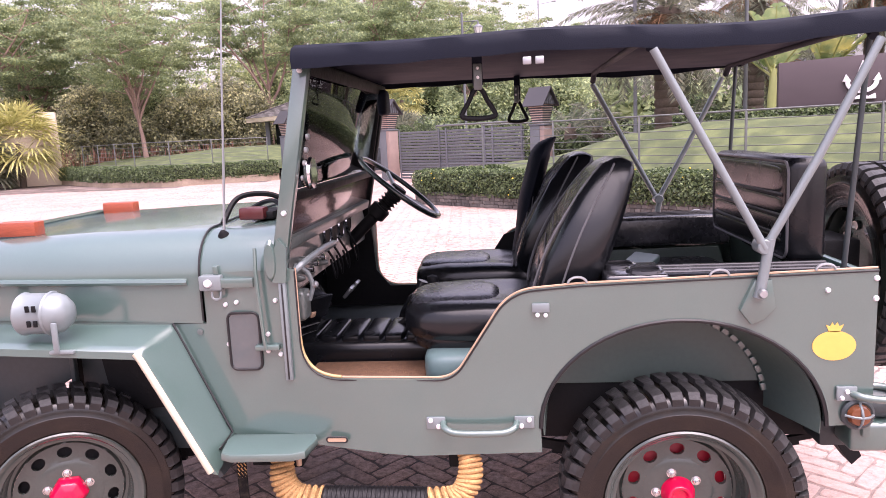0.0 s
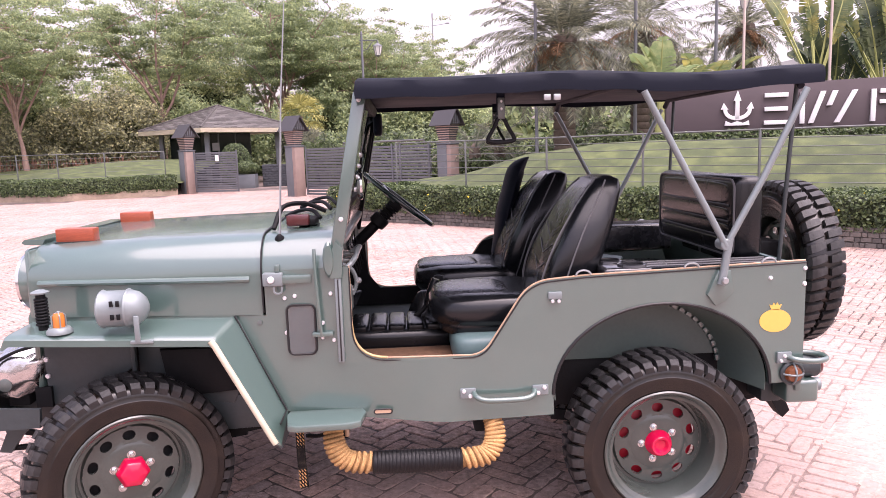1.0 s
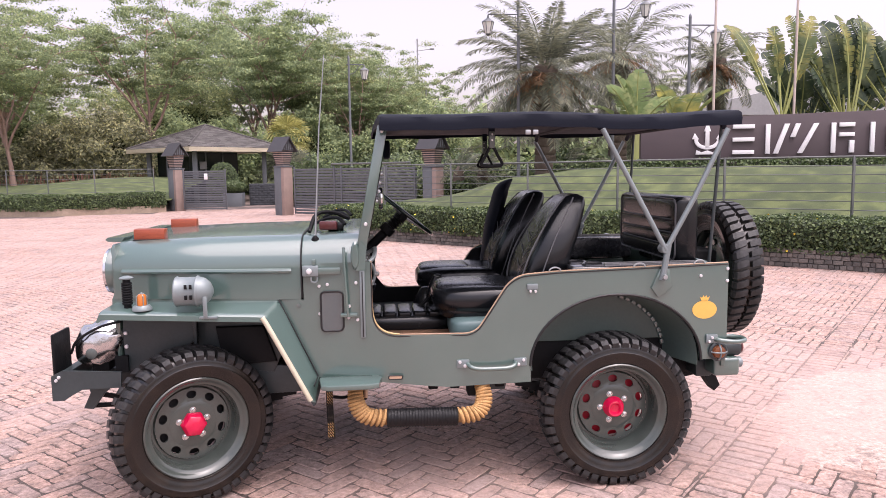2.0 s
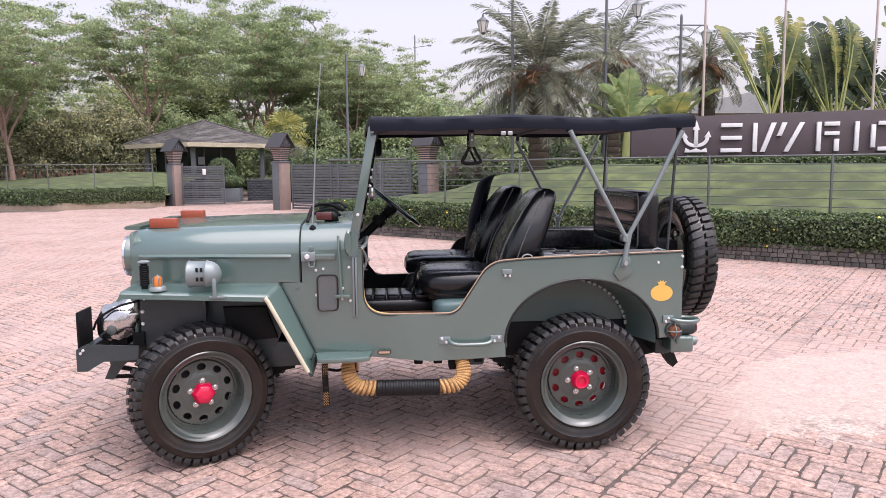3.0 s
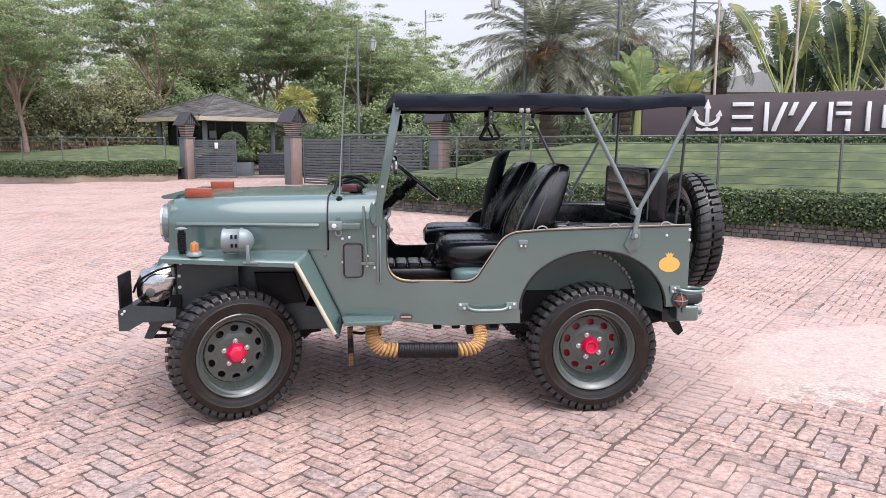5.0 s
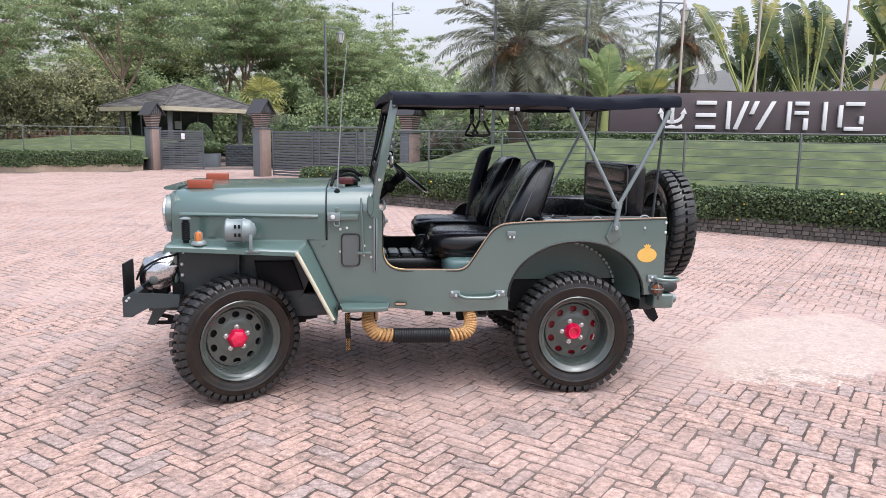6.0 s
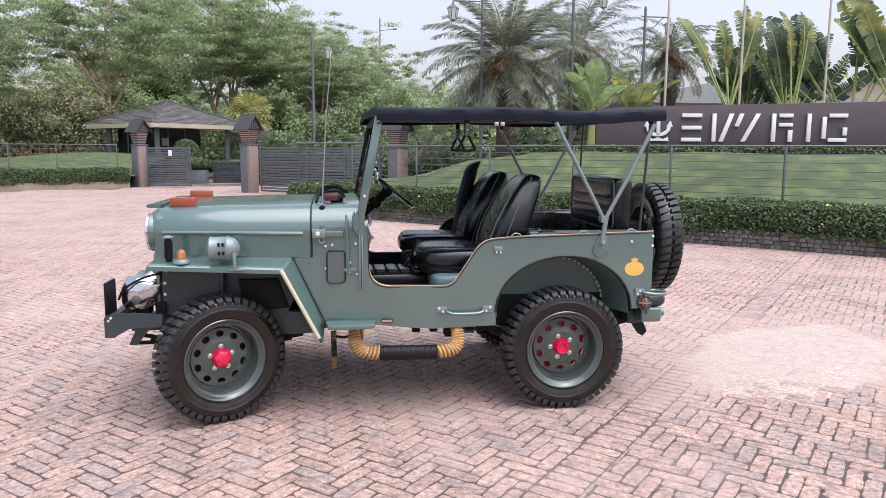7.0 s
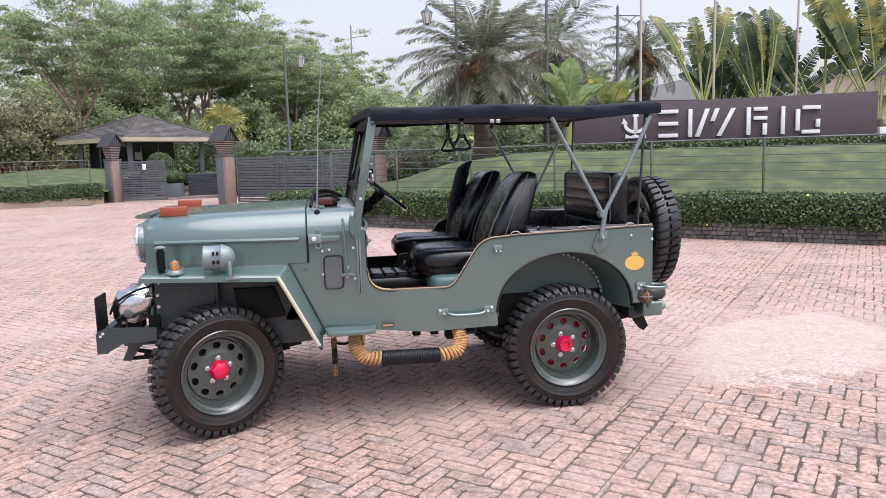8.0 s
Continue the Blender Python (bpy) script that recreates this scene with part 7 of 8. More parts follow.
# bamboo hedge behind the far lawn and undergrowth behind the gatehouse
def thicket(name, label, line, height, depth, count, mat, size, stems=0):
    t = thing(name, label, "thicket")
    (x0, y0), (x1, y1) = line
    bunch = 70
    s = np.repeat(rng.uniform(0, 1, count // bunch), bunch)
    count = len(s)
    top = np.array([height * (0.78 + 0.35 * noise.noise((a * 9.0, 1.7, 0.3)) + 0.12 * noise.noise((a * 40.0, 7.7, 0.3))) for a in s])
    z = top * np.repeat(rng.uniform(0.03, 1, count // bunch) ** 0.75, bunch)
    y = np.repeat(rng.normal(0, depth * 0.36, count // bunch), bunch) + 0.7 * np.array([noise.noise((a * 14.0, b * 0.5, 9.1)) for a, b in zip(s, z)])
    nx, ny = (y1 - y0), -(x1 - x0)
    L = math.hypot(nx, ny)
    gz = np.array([rise(0, y0 + (y1 - y0) * a) for a in s])
    pts = np.stack([x0 + (x1 - x0) * s + nx / L * y, y0 + (y1 - y0) * s + ny / L * y, gz + z], 1)
    off = rng.normal(0, 1, pts.shape)
    pts += off * np.repeat(rng.uniform(0.5, 1.0, count // bunch), bunch)[:, None] * size * np.array([4.2, 4.2, 3.4])
    pts[:, 2] = np.maximum(pts[:, 2], 0.05)
    lv, lf = leaves(pts, size, off * 0.5 + np.array([nx / L * 0.5, ny / L * 0.5, 0.6]), 0.55, 2.2)
    soup("leaves", lv, lf, mat, t)["kind"] = "stuff"
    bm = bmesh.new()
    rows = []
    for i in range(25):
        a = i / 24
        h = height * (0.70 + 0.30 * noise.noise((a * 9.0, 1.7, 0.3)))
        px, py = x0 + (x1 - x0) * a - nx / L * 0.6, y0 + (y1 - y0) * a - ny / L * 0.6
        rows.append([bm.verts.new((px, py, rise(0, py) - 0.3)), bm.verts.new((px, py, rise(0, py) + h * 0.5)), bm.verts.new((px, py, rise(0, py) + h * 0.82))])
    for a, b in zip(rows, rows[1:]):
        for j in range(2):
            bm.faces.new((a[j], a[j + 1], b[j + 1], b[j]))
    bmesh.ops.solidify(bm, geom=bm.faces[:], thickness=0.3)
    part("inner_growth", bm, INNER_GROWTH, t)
    if stems:
        sb = bmesh.new()
        for k in range(stems):
            a = rng.uniform(0, 1)
            off = rng.normal(1.2, 0.35)
            px, py = x0 + (x1 - x0) * a + nx / L * off, y0 + (y1 - y0) * a + ny / L * off
            g = rise(0, py)
            join(sb, tube([(px, py, g), (px + rng.normal(0, 0.12), py, g + rng.uniform(0.9, 1.7))], 0.022, 4, cap=False))
        part("cane_growth", sb, STEM, t, "dry reddish cane stems")["kind"] = "stuff"
    return t


thicket("bamboo_hedge", "tall dense bamboo hedge with dry reddish stems", ((-31, 34.5), (-13.2, 38.5)), 5.3, 1.6, 80000, LEAF_C, 0.085, 520)
thicket("undergrowth", "dense green growth behind the bamboo hedge", ((-40, 46), (-11, 50)), 9.5, 3.0, 56000, LEAF_B, 0.11)
thicket("undergrowth", "dark green undergrowth beneath the trees", ((-15, 47), (6, 50)), 6.5, 2.4, 42000, LEAF_A, 0.11)
thicket("undergrowth", "green shrubs behind the sliding gate", ((-4.0, 34.5), (4.5, 31.5)), 2.3, 1.5, 14000, HEDGE, 0.10)
thicket("undergrowth", "shrubs under the palms behind the lawn", ((0.5, 23.5), (14, 20.5)), 2.2, 1.4, 18000, HEDGE, 0.09)
thicket("far_trees", "distant line of trees beyond the garden", ((-75, 80), (85, 84)), 9.0, 5.0, 15000, LEAF_A, 0.6)


# ---- palms ----
def frond(verts, faces, base, az, rise_a, length, droop, pairs, leaflet, bend_out=0.0, wide=0.034):
    """A feather frond: a curved rib and leaflets set in a V along both sides."""
    pts, a = [np.array(base, float)], rise_a
    out = np.array([math.cos(az), math.sin(az), 0])
    steps = 14
    for k in range(steps):
        a -= droop / steps * (0.5 + 1.0 * k / steps)
        pts.append(pts[-1] + (out * math.cos(a) + np.array([0, 0, math.sin(a)])) * length / steps)
    pts = np.array(pts)
    side = np.array([-math.sin(az), math.cos(az), 0])
    for k in range(steps):
        w = 0.028 * (1 - k / steps) + 0.006
        i = len(verts)
        verts += [tuple(pts[k] - side * w), tuple(pts[k] + side * w), tuple(pts[k + 1] + side * w), tuple(pts[k + 1] - side * w)]
        faces.append((i, i + 1, i + 2, i + 3))
    for k in range(pairs):
        t = 0.14 + 0.86 * k / pairs
        f = t * steps
        j = min(int(f), steps - 1)
        p = pts[j] + (pts[j + 1] - pts[j]) * (f - j)
        d = pts[j + 1] - pts[j]
        d = d / np.linalg.norm(d)
        up = np.cross(d, side)
        ll = leaflet * (math.sin(math.pi * min(1, 0.22 + 0.72 * t)) ** 0.6) * rng.uniform(0.85, 1.1)
        for s in (-1, 1):
            q = side * s * rng.uniform(0.75, 0.95) + d * rng.uniform(0.55, 0.8) - up * rng.uniform(-0.45, 0.05) * -1 + rng.normal(0, 0.08, 3)
            q /= np.linalg.norm(q)
            mid = p + q * ll * 0.5
            tip = p + q * ll + np.array([0, 0, -0.10 * ll])
            w = d * wide / 2
            i = len(verts)
            verts += [tuple(p), tuple(mid + w), tuple(tip), tuple(mid - w)]
            faces.append((i, i + 1, i + 2, i + 3))


def feather_palm(name, label, place, trunk, r, count, length, seed, pairs=46, dry=8, crown_mat=PALM_LEAF, lowest=138, droop=62, leaflet=0.155, wide=0.034):
    global rng
    rng = np.random.default_rng(seed)
    p = thing(name, label, "palm tree", "palms", place)
    prof = []
    for k in range(int(trunk / 0.12) + 1):
        z = k * 0.12
        prof += [(r * (1.0 + 0.10 * (k % 2)), z), (r * 1.12, z + 0.06)]
    part("trunk", lathe([(0, 0)] + prof + [(r * 1.5, trunk), (r * 1.2, trunk + 0.4), (0, trunk + 0.6)], 14), PALM_BARK, p)
    vs, fs = [], []
    for k in range(count):
        u = k / count
        az = k * 2.39996 + rng.normal(0, 0.12)
        ra = radians(84 - lowest * u + rng.normal(0, 5))
        frond(vs, fs, (0.12 * math.cos(az), 0.12 * math.sin(az), trunk + 0.35 - 0.25 * u), az, ra, length * rng.uniform(0.85, 1.08) * (0.8 + 0.2 * math.sin(math.pi * u)), radians(droop + 25 * (1 - u)), pairs, length * leaflet, wide=wide)
    soup("crown", np.array(vs), fs, crown_mat, p)["kind"] = "stuff"
    if dry:
        vs, fs = [], []
        for k in range(dry):
            az = k * 2.39996 + 0.7
            frond(vs, fs, (0.1 * math.cos(az), 0.1 * math.sin(az), trunk + 0.1), az, radians(rng.uniform(-35, 25)), length * rng.uniform(0.18, 0.55), radians(70), 18, length * 0.10)
        soup("dry_fronds", np.array(vs), fs, DRY_FROND, p)["kind"] = "stuff"
    return p


feather_palm("date_palm", "large date palm with arching grey-green fronds", (4.88, 17.8, 1.0), 3.2, 0.30, 72, 3.15, 5, pairs=74, dry=44, lowest=126, droop=46, leaflet=0.15, wide=0.036)
feather_palm("date_palm", "date palm with feathery fronds behind the lawn", (8.4, 21.6, 1.0), 4.2, 0.30, 46, 3.4, 6, pairs=66, dry=20, crown_mat=PALM_GREY)
feather_palm("date_palm", "old date palm with dry hanging fronds", (11.1, 19.6, 1.0), 3.7, 0.24, 40, 2.0, 8, dry=60)
feather_palm("date_palm", "slim palm behind the lamp post", (6.6, 25.5, 0.6), 4.0, 0.28, 40, 3.2, 9, pairs=60, crown_mat=PALM_GREY)
feather_palm("date_palm", "feathery palm filling the gap behind the lamp post", (9.9, 23.5, 0.8), 2.6, 0.26, 44, 2.8, 14, pairs=60, dry=16, crown_mat=PALM_GREY)
for x, y, s in ((2.4, 19.6, 31), (3.3, 20.4, 32), (5.9, 19.4, 33)):
    feather_palm("young_palm", "young palm with low feathery fronds under the date palm", (x, y, 0.8), 0.3, 0.14, 18, 1.7, s, pairs=30, dry=0)


def fan_palm(place, trunk, r, count, seed, mat, label):
    """A small fan palm: stalks that end in pleated fans."""
    global rng
    rng = np.random.default_rng(seed)
    p = thing("fan_palm", label, "palm tree", "", place)
    part("trunk", tube([(0, 0, -0.2), (0.05, 0, trunk * 0.5), (0, 0, trunk)], 0.14, 9, taper=[1.1, 0.9, 0.8]), PALM_BARK, p)
    vs, fs = [], []
    for k in range(count):
        az, el = k * 2.39996, radians(75 - 120 * k / count)
        d = np.array([math.cos(az) * math.cos(el), math.sin(az) * math.cos(el), math.sin(el)])
        hub = np.array([0, 0, trunk]) + d * r * 0.55
        side = np.array([-math.sin(az), math.cos(az), 0])
        up = np.cross(d, side)
        i = len(vs)
        vs += [(0, 0, trunk), tuple(hub + side * 0.012), tuple(hub - side * 0.012)]
        fs.append((i, i + 1, i + 2))
        for j in range(22):
            b = radians(-100 + 200 * j / 21)
            q = d * math.cos(b) + side * math.sin(b) + up * 0.12 * (1 if j % 2 else -1)
            q = q / np.linalg.norm(q)
            tip = hub + q * r * 0.6 + np.array([0, 0, -0.14 * r])
            w = (side * math.cos(b) - d * math.sin(b)) * 0.050
            mid = hub + q * r * 0.33
            i = len(vs)
            vs += [tuple(hub), tuple(mid + w), tuple(tip), tuple(mid - w)]
            fs.append((i, i + 1, i + 2, i + 3))
    soup("crown", np.array(vs), fs, mat, p)["kind"] = "stuff"
    return p


fan_palm((-5.9, 41.5, rise(0, 41)), 3.7, 1.55, 20, 3, FAN_SUNLIT, "fan palm behind the gatehouse with sunlit yellow in its leaf colour")
fan_palm((-5.4, 37.8, rise(0, 38)), 1.2, 2.0, 30, 4, PALM_LEAF, "low fan palm beside the gatehouse")
fan_palm((-21.6, 28.2, rise(0, 28)), 2.0, 2.1, 36, 5, FAN_SUNLIT, "shaggy fan palm before the pale wall")
fan_palm((-22.8, 27.6, rise(0, 27)), 1.0, 1.6, 30, 6, PALM_LEAF, "low fan palm before the pale wall")


def big_leaf(parent, m, length, wide, mat, seed, sag=0.5, stalk=0.0, tears=9):
    """A paddle leaf with a rib, torn crosswise into ribbons that hang a little unevenly."""
    r = np.random.default_rng(seed)
    steps = 34
    pts, a = [], 0.0
    p = np.array([0.0, 0.0, stalk])
    for k in range(steps + 1):
        pts.append(p.copy())
        a += sag / steps * (k / steps) * 2
        p = p + np.array([math.sin(a), 0, math.cos(a)]) * length / steps
    bm = bmesh.new()
    cuts = set(int(c) for c in r.integers(2, steps - 1, tears))
    spine = [bm.verts.new(q) for q in pts]
    for s in (-1, 1):
        droop, prev = r.uniform(-0.06, 0.22), None
        for k in range(steps + 1):
            t = k / steps
            w = wide / 2 * math.sin(math.pi * min(1, 0.06 + 0.92 * t)) ** 0.55 * r.uniform(0.93, 1.05)
            for again_row in range(2 if k in cuts else 1):
                if again_row:
                    droop, prev = r.uniform(-0.06, 0.25), None
                lift = 0.35 * length / steps * (1 if again_row else 0)
                mid = bm.verts.new(pts[k] + np.array([-droop * w * 0.4 - 0.10 * w, s * w * 0.55, 0.10 * w + lift]))
                end = bm.verts.new(pts[k] + np.array([-droop * w - 0.05 * w, s * w, 0.22 * w - abs(droop) * w + 2 * lift]))
                if prev:
                    bm.faces.new((spine[k - 1], prev[0], mid, spine[k]))
                    bm.faces.new((prev[0], prev[1], end, mid))
                prev = (mid, end)
    bm.transform(m)
    ob = part("leaf", bm, mat, parent, smooth=60)
    rib = [m @ Vector(q) for q in pts[::3]]
    if stalk:
        rib = [m @ Vector((0, 0, 0))] + rib
    part("rib", tube(rib, 0.022, 5, taper=[1.4 - 1.1 * i / len(rib) for i in range(len(rib))]), LEAF_RIB, ob)
    return ob


def travellers_palm(place, turn, stalk, length, wide, count, mat, spread, seed, label):
    """Paddle leaves on long stalks, spread in one plane like a fan."""
    p = thing("travellers_palm", label, "palm tree", "fan palms behind the sign", place)
    r = np.random.default_rng(seed)
    part("stump", lathe([(0.0, -1.9), (0.17, -1.9), (0.15, 0.1), (0.0, 0.25)], 12), PALM_BARK, p)
    for k in range(count):
        a = -spread + 2 * spread * (k + 0.5) / count + r.normal(0, 4)
        m = pose(0, 0, 0, 0, 0, turn) @ Matrix.Translation((0.02 * a / 10, r.normal(0, 0.05), 0.05)) @ pose(0, 0, 0, 0, a, 0) @ pose(0, 0, 0, r.normal(0, 8), 0, 90 + r.uniform(-35, 35))
        big_leaf(p, m, length * r.uniform(0.85, 1.15), wide * r.uniform(0.85, 1.1), mat, seed * 50 + k, r.uniform(0.25, 0.8), stalk * r.uniform(0.85, 1.1), 22)
    return p


travellers_palm((11.38, 16.0, 2.75), -8, 1.45, 1.62, 0.50, 8, BIG_LEAF, 25, 41, "traveller's palm with yellow-green paddle leaves")
travellers_palm((13.9, 16.9, 2.3), 20, 1.2, 2.2, 0.66, 13, BIG_LEAF_DARK, 42, 42, "dark green fan palm with broad torn leaves")
travellers_palm((13.75, 16.5, 2.5), 12, 1.75, 1.75, 0.62, 4, BIG_LEAF, 17, 47, "traveller's palm with a few upright yellow-tipped leaves")
travellers_palm((15.9, 16.6, 2.2), -15, 1.9, 2.5, 0.74, 12, BIG_LEAF_DARK, 50, 43, "tall traveller's palm with broad torn leaves")
travellers_palm((17.7, 16.2, 2.2), 10, 2.3, 2.6, 0.82, 12, BIG_LEAF, 52, 44, "traveller's palm with dark torn leaves")
travellers_palm((15.0, 18.2, 2.4), -30, 1.0, 2.0, 0.6, 12, BIG_LEAF_DARK, 55, 46, "dark broken fan palm behind the sign")
travellers_palm((13.1, 18.0, 2.3), 40, 0.9, 2.0, 0.7, 11, BIG_LEAF_DARK, 60, 45, "low dark fan palm behind the sign")


def banana(place, seed, leaves_list, mat, label):
    p = thing("banana_plant", label, "banana plant", "", place)
    part("stem", tube([(0, 0, -0.4), (0, 0, 0.6), (0.02, 0, 1.3)], 0.13, 10, taper=[1.2, 1, 0.7]), LEAF_RIB, p)
    for k, (az, tilt_a, length) in enumerate(leaves_list):
        m = Matrix.Translation((0, 0, 1.1)) @ pose(0, 0, 0, 0, 0, az) @ pose(0, 0, 0, 0, tilt_a, 0)
        big_leaf(p, m, length, 0.74, mat, seed * 30 + k, 0.6, 0.30, 7)
    return p


banana((6.9, 15.5, 1.4), 3, [(200, 28, 1.3), (160, 50, 1.2), (255, 8, 1.45), (20, 34, 1.2), (300, 45, 1.2), (180, 12, 1.4), (95, 35, 1.2)], BIG_LEAF_PALE, "banana plant with pale green leaves")
banana((8.2, 15.7, 1.4), 4, [(0, 30, 1.4), (40, 50, 1.2), (200, 22, 1.2), (270, 40, 1.2), (330, 42, 1.5)], BIG_LEAF, "banana plant with green leaves")

# ---- sand drift over the paving ----
bm_v, bm_f = [], []
nx, ny = 80, 76
for j in range(ny + 1):
    for i in range(nx + 1):
        x, y = 1.4 + 3.4 * i / nx, -1.4 + 3.2 * j / ny
        u, w = (0.80 * (x - 3.16) + 0.60 * (y - 0.12)) / 1.10, (0.80 * (y - 0.12) - 0.60 * (x - 3.16)) / 0.62
        r = math.sqrt(u * u + w * w)
        z = min(0.0075, 0.016 * (1 - r ** 2.0)) + 0.006 * noise.noise((x * 2.1, y * 2.1, 4.0)) + 0.004 * noise.noise((x * 7, y * 7, 1.0)) - 0.0005
        bm_v.append((x, y, max(-0.030, z)))
for j in range(ny):
    for i in range(nx):
        a = j * (nx + 1) + i
        bm_f.append((a, a + 1, a + nx + 2, a + nx + 1))
tagged(soup("sand_drift", bm_v, bm_f, SAND, smooth=True), "pale patch of sand drifted over the pavers", "sand", kind="stuff")

# ---- stones of the garden wall ----
stone_rng = random.Random(5)


def block_mesh(name, sx, sy, sz, r):
    """A small block that stands on its own middle, front face eased."""
    bm = box(-sx / 2, sx / 2, -sy / 2, sy / 2, -sz / 2, sz / 2)
    bmesh.ops.bevel(bm, geom=[e for e in bm.edges if all(v.co.y < 0 for v in e.verts)], offset=r, segments=1, affect="EDGES")
    me = bpy.data.meshes.new(name)
    bm.to_mesh(me)
    bm.free()
    return me


stone_sizes = [0.065, 0.085, 0.105, 0.135]
stone_data = [block_mesh("stone", w, 0.05, 0.064, 0.006) for w in stone_sizes]
for me in stone_data:
    me.materials.append(STONE_OBJ)
turn_wall = math.atan2(WD[1], WD[0])
rest = bmesh.new()
for row in range(4):
    s = stone_rng.uniform(0, 0.1)
    while s < 26:
        k = stone_rng.randrange(4)
        w = stone_sizes[k]
        x, y = bank(s + w / 2, 0.0 + stone_rng.uniform(-0.008, 0.006))
        z = rise(*bank(s + w / 2, 0)) + 0.034 + row * 0.0715 + stone_rng.uniform(-0.004, 0.004)
        m = pose(x, y, z, stone_rng.uniform(-2, 2), stone_rng.uniform(-1.5, 1.5), math.degrees(turn_wall))
        if 8.0 < s < 15.5:
            ob = new("stone", stone_data[k])
            ob.parent, ob.matrix_basis = garden_wall, m
        else:
            me = stone_data[k]
            verts = [rest.verts.new(m @ v.co) for v in me.vertices]
            for p in me.polygons:
                rest.faces.new([verts[i] for i in p.vertices])
        s += w + 0.007
stones = part("more_stones", rest, STONE, garden_wall)
stones["kind"] = "stuff"

# ---- herringbone brick paving ----
BL, BW, TURN = 0.242, 0.084, radians(48.5)
pavement = new("pavement", None)
pavement.empty_display_size = 0.2
tagged(pavement, "worn pinkish clay brick paving laid in a herringbone", "paving", kind="structure")


def paver(lx, ly, r, fine=True):
    """A worn brick: chipped outline, eased edge, slightly uneven top."""
    na, nb = (6, 3) if fine else (1, 1)
    line = [(-lx / 2 + lx * k / na, -ly / 2) for k in range(na)] + [(lx / 2, -ly / 2 + ly * k / nb) for k in range(nb)]
    line += [(-a, -b) for a, b in line]
    n, out = len(line), []
    for a, b in line:
        out.append((a, b, -0.030))
    chip = [abs(r.gauss(0, 0.0014)) if fine else 0.0015 for _ in line]
    if fine and r.random() < 0.5:
        chip[r.randrange(n)] += r.uniform(0.004, 0.010)

    def corner(a, b):
        return max(0.0, abs(a) / (lx / 2) * 4 - 3) * max(0.0, abs(b) / (ly / 2) * 2 - 1)

    rings = ((0.0006, -0.0045), (0.0042, -0.0004)) if fine else ((0.002, 0.0),)
    for inset, z in rings:
        for (a, b), c in zip(line, chip):
            e = inset + c + 0.006 * corner(a, b) * (1 if fine else 0)
            out.append((a * (1 - e / (lx / 2)), b * (1 - e / (ly / 2)), z + (r.uniform(-0.0015, 0.001) if fine else 0)))
    faces = [tuple(range(len(rings) * n, (len(rings) + 1) * n))]
    for s in range(len(rings)):
        faces += [(s * n + k, s * n + (k + 1) % n, (s + 1) * n + (k + 1) % n, (s + 1) * n + k) for k in range(n)]
    return out, faces


pr = random.Random(11)
paver_data, paver_plain = [], [paver(BL - 0.004, BW - 0.004, pr, False) for k in range(4)]
for k in range(16):
    v, f = paver(BL - 0.0035, BW - 0.0035, pr)
    me = bpy.data.meshes.new("brick")
    me.from_pydata(v, [], f)
    me.materials.append(BRICK_OBJ)
    paver_data.append((me, v, f))
course_data = [paver(0.219, BW - 0.005, pr) for k in range(4)]
ct, st = math.cos(TURN), math.sin(TURN)
all_v, all_f = [], []


def beyond_wall(x, y):
    """Behind the garden wall or the far bank: no paving."""
    v = (x - W0[0]) * WN[0] + (y - W0[1]) * WN[1]
    s = (x - W0[0]) * WD[0] + (y - W0[1]) * WD[1]
    if v > 0.05 and s > -0.05:
        return True
    return (y > 24.6 and x < -9.0) or (y > 23.2 and x < -12) or y > 27.2


# a single soldier course runs through the herringbone beside the rear wheel
COURSE = 1.088 * -st + -1.506 * ct
LOW, HIGH = COURSE, COURSE + 0.225


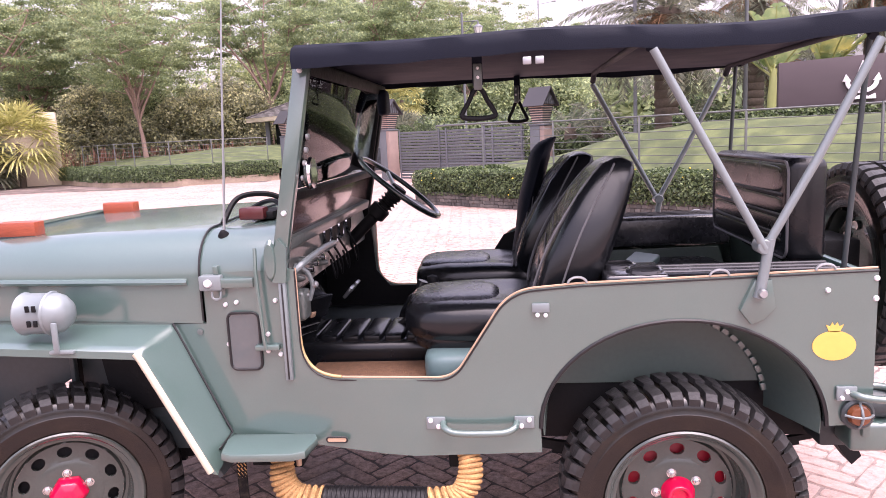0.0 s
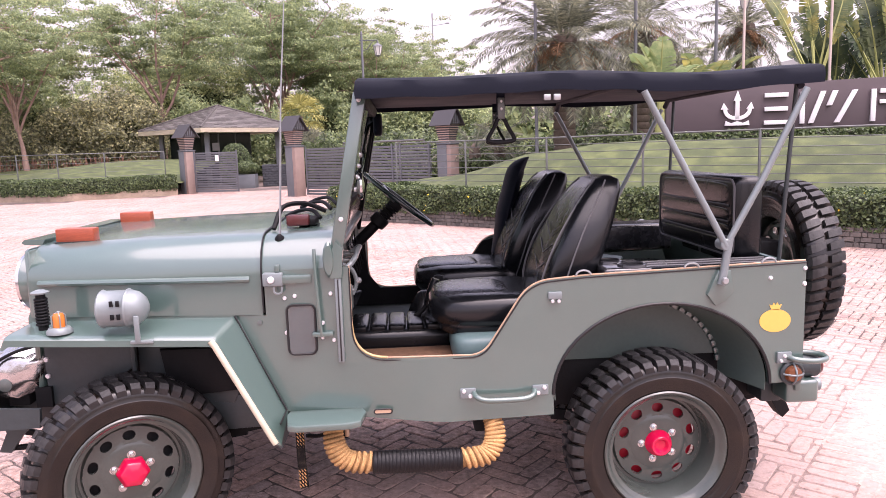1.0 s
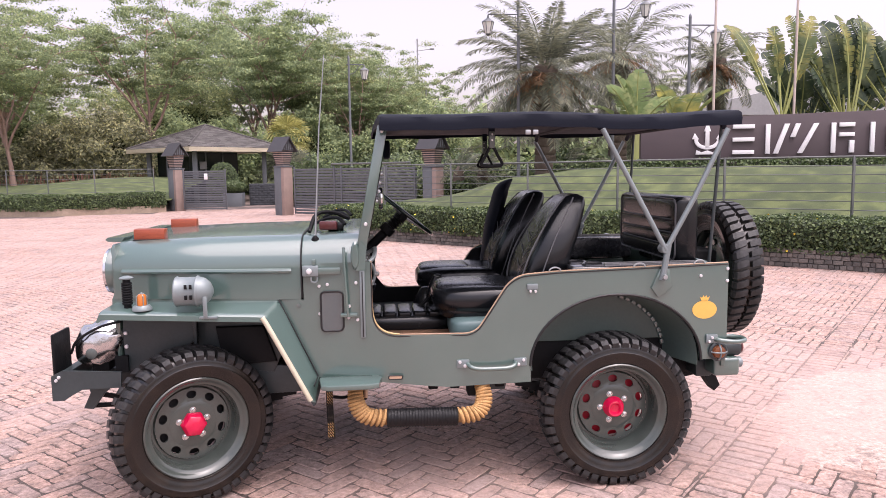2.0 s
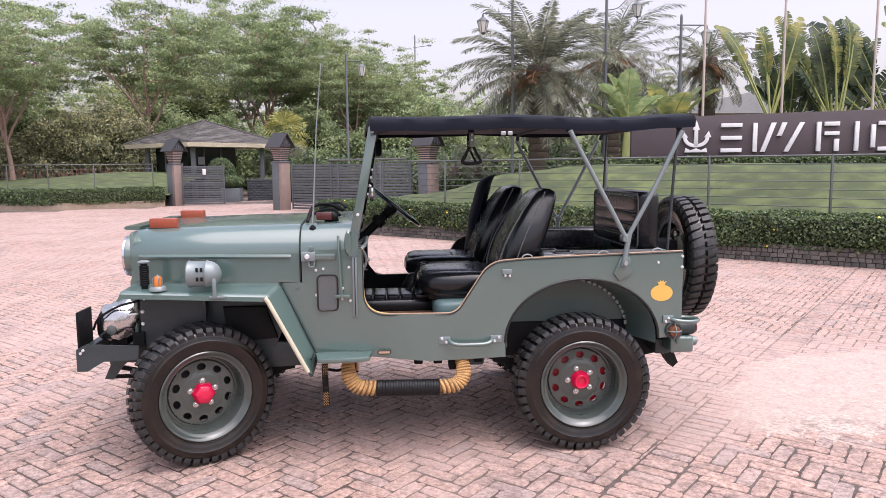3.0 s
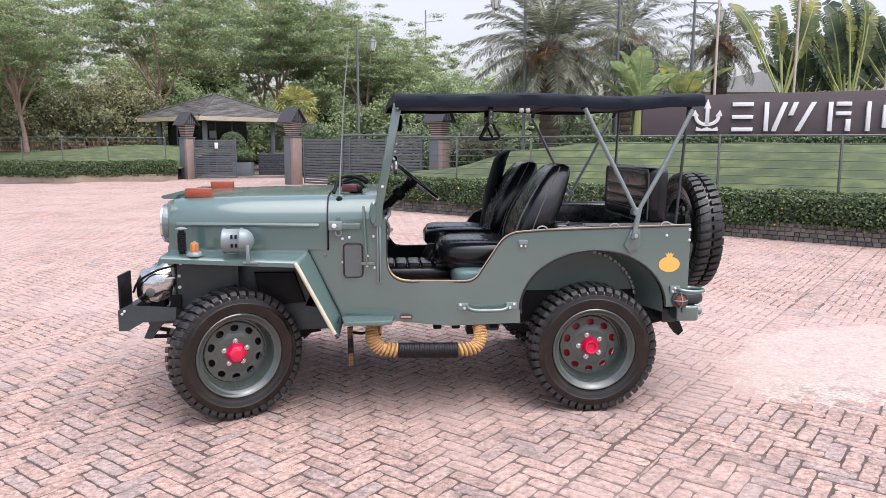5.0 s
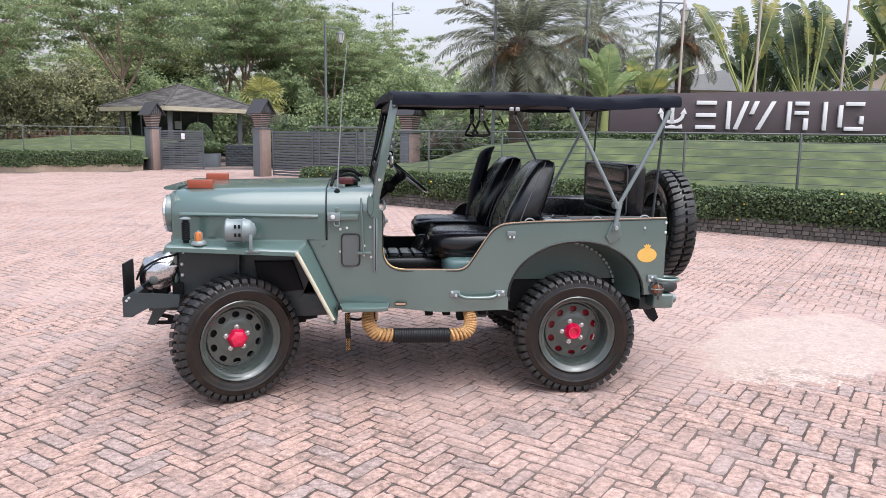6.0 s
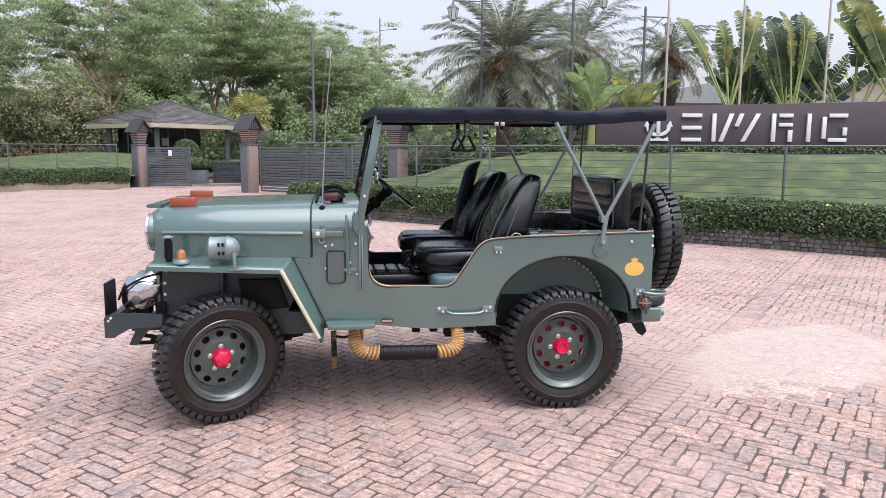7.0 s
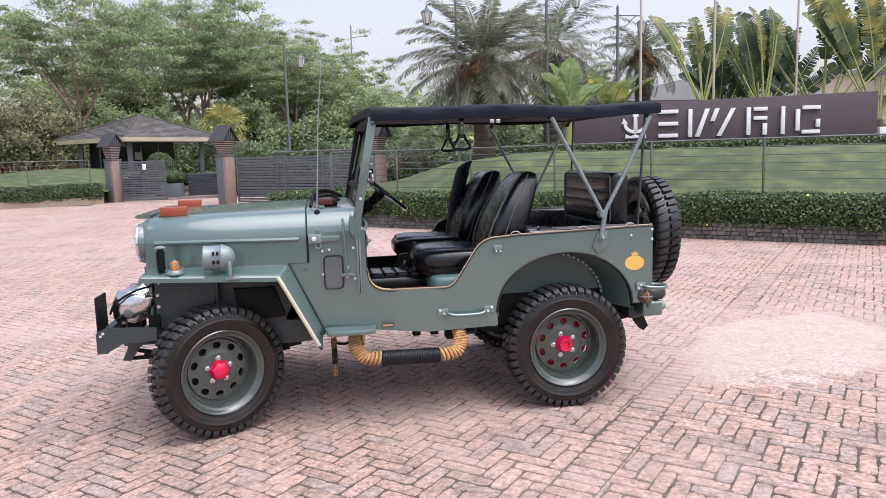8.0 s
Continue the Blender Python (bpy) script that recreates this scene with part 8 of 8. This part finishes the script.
def lay(cx, cy, rot, single):
    """One brick at (cx, cy) of the turned grid, cut where it would meet the soldier course."""
    x, y = cx * ct - cy * st, cx * st + cy * ct
    if y < -7.5 or y > 28 or x < -7 - 0.62 * (y + 6) or x > 7 + 0.75 * (y + 6) or x > 17 or x < -24 or beyond_wall(x, y):
        return
    a = rot + pr.uniform(-0.025, 0.025)
    z = rise(x, y) + max(-0.0014, pr.gauss(0, 0.0012 if y < 5 else 0.0006))
    dx, dy = pr.gauss(0, 0.002), pr.gauss(0, 0.002)
    tx, ty = pr.gauss(0, 0.005), pr.gauss(0, 0.007)
    half = BL / 2 if rot else BW / 2
    crosses = not single and cy - half < HIGH and cy + half > LOW
    if (-1.75 < x < 2.05 and -2.35 < y < -0.75) and not crosses and not single:
        ob = new("brick", paver_data[pr.randrange(16)][0])
        ob.parent = pavement
        ob.matrix_basis = Matrix.Translation((x + dx, y + dy, z)) @ Euler((ty, -tx, a + TURN)).to_matrix().to_4x4()
        return
    if single:
        v, f = course_data[pr.randrange(4)]
    else:
        v, f = paver_data[pr.randrange(16)][1:] if -7 < x < 9 and y < 5 else paver_plain[pr.randrange(4)]
    c, s2 = math.cos(a), math.sin(a)
    pts = [(cx + dx + px * c - py * s2, cy + dy + px * s2 + py * c, z + pz + tx * px + ty * py) for px, py, pz in v]
    if crosses:
        if cy > (LOW + HIGH) / 2:
            pts = [(p, max(q, HIGH + 0.004), w) for p, q, w in pts]
        else:
            pts = [(p, min(q, LOW - 0.004), w) for p, q, w in pts]
        if max(q for p, q, w in pts) - min(q for p, q, w in pts) < 0.008:
            return
    base = len(all_v)
    all_v.extend((p * ct - q * st, p * st + q * ct, w) for p, q, w in pts)
    all_f.extend(tuple(base + i for i in face) for face in f)


for m in range(-120, 120):
    for k in range(-380, 380):
        gx, gy = k * BW + (m - 0.13) * BL, k * BW - (m - 0.13) * BL
        if abs(gx) > 32 or abs(gy) > 32:
            continue
        lay(gx, gy, 0.0, False)
        lay(gx - BL / 2 + BW / 2, gy + BW / 2 + BL / 2, math.pi / 2, False)
for i in range(-380, 380):
    lay((i + 0.5) * BW, (LOW + HIGH) / 2, math.pi / 2, True)
rest_bricks = soup("more_bricks", all_v, all_f, BRICK, pavement)
rest_bricks["kind"] = "stuff"
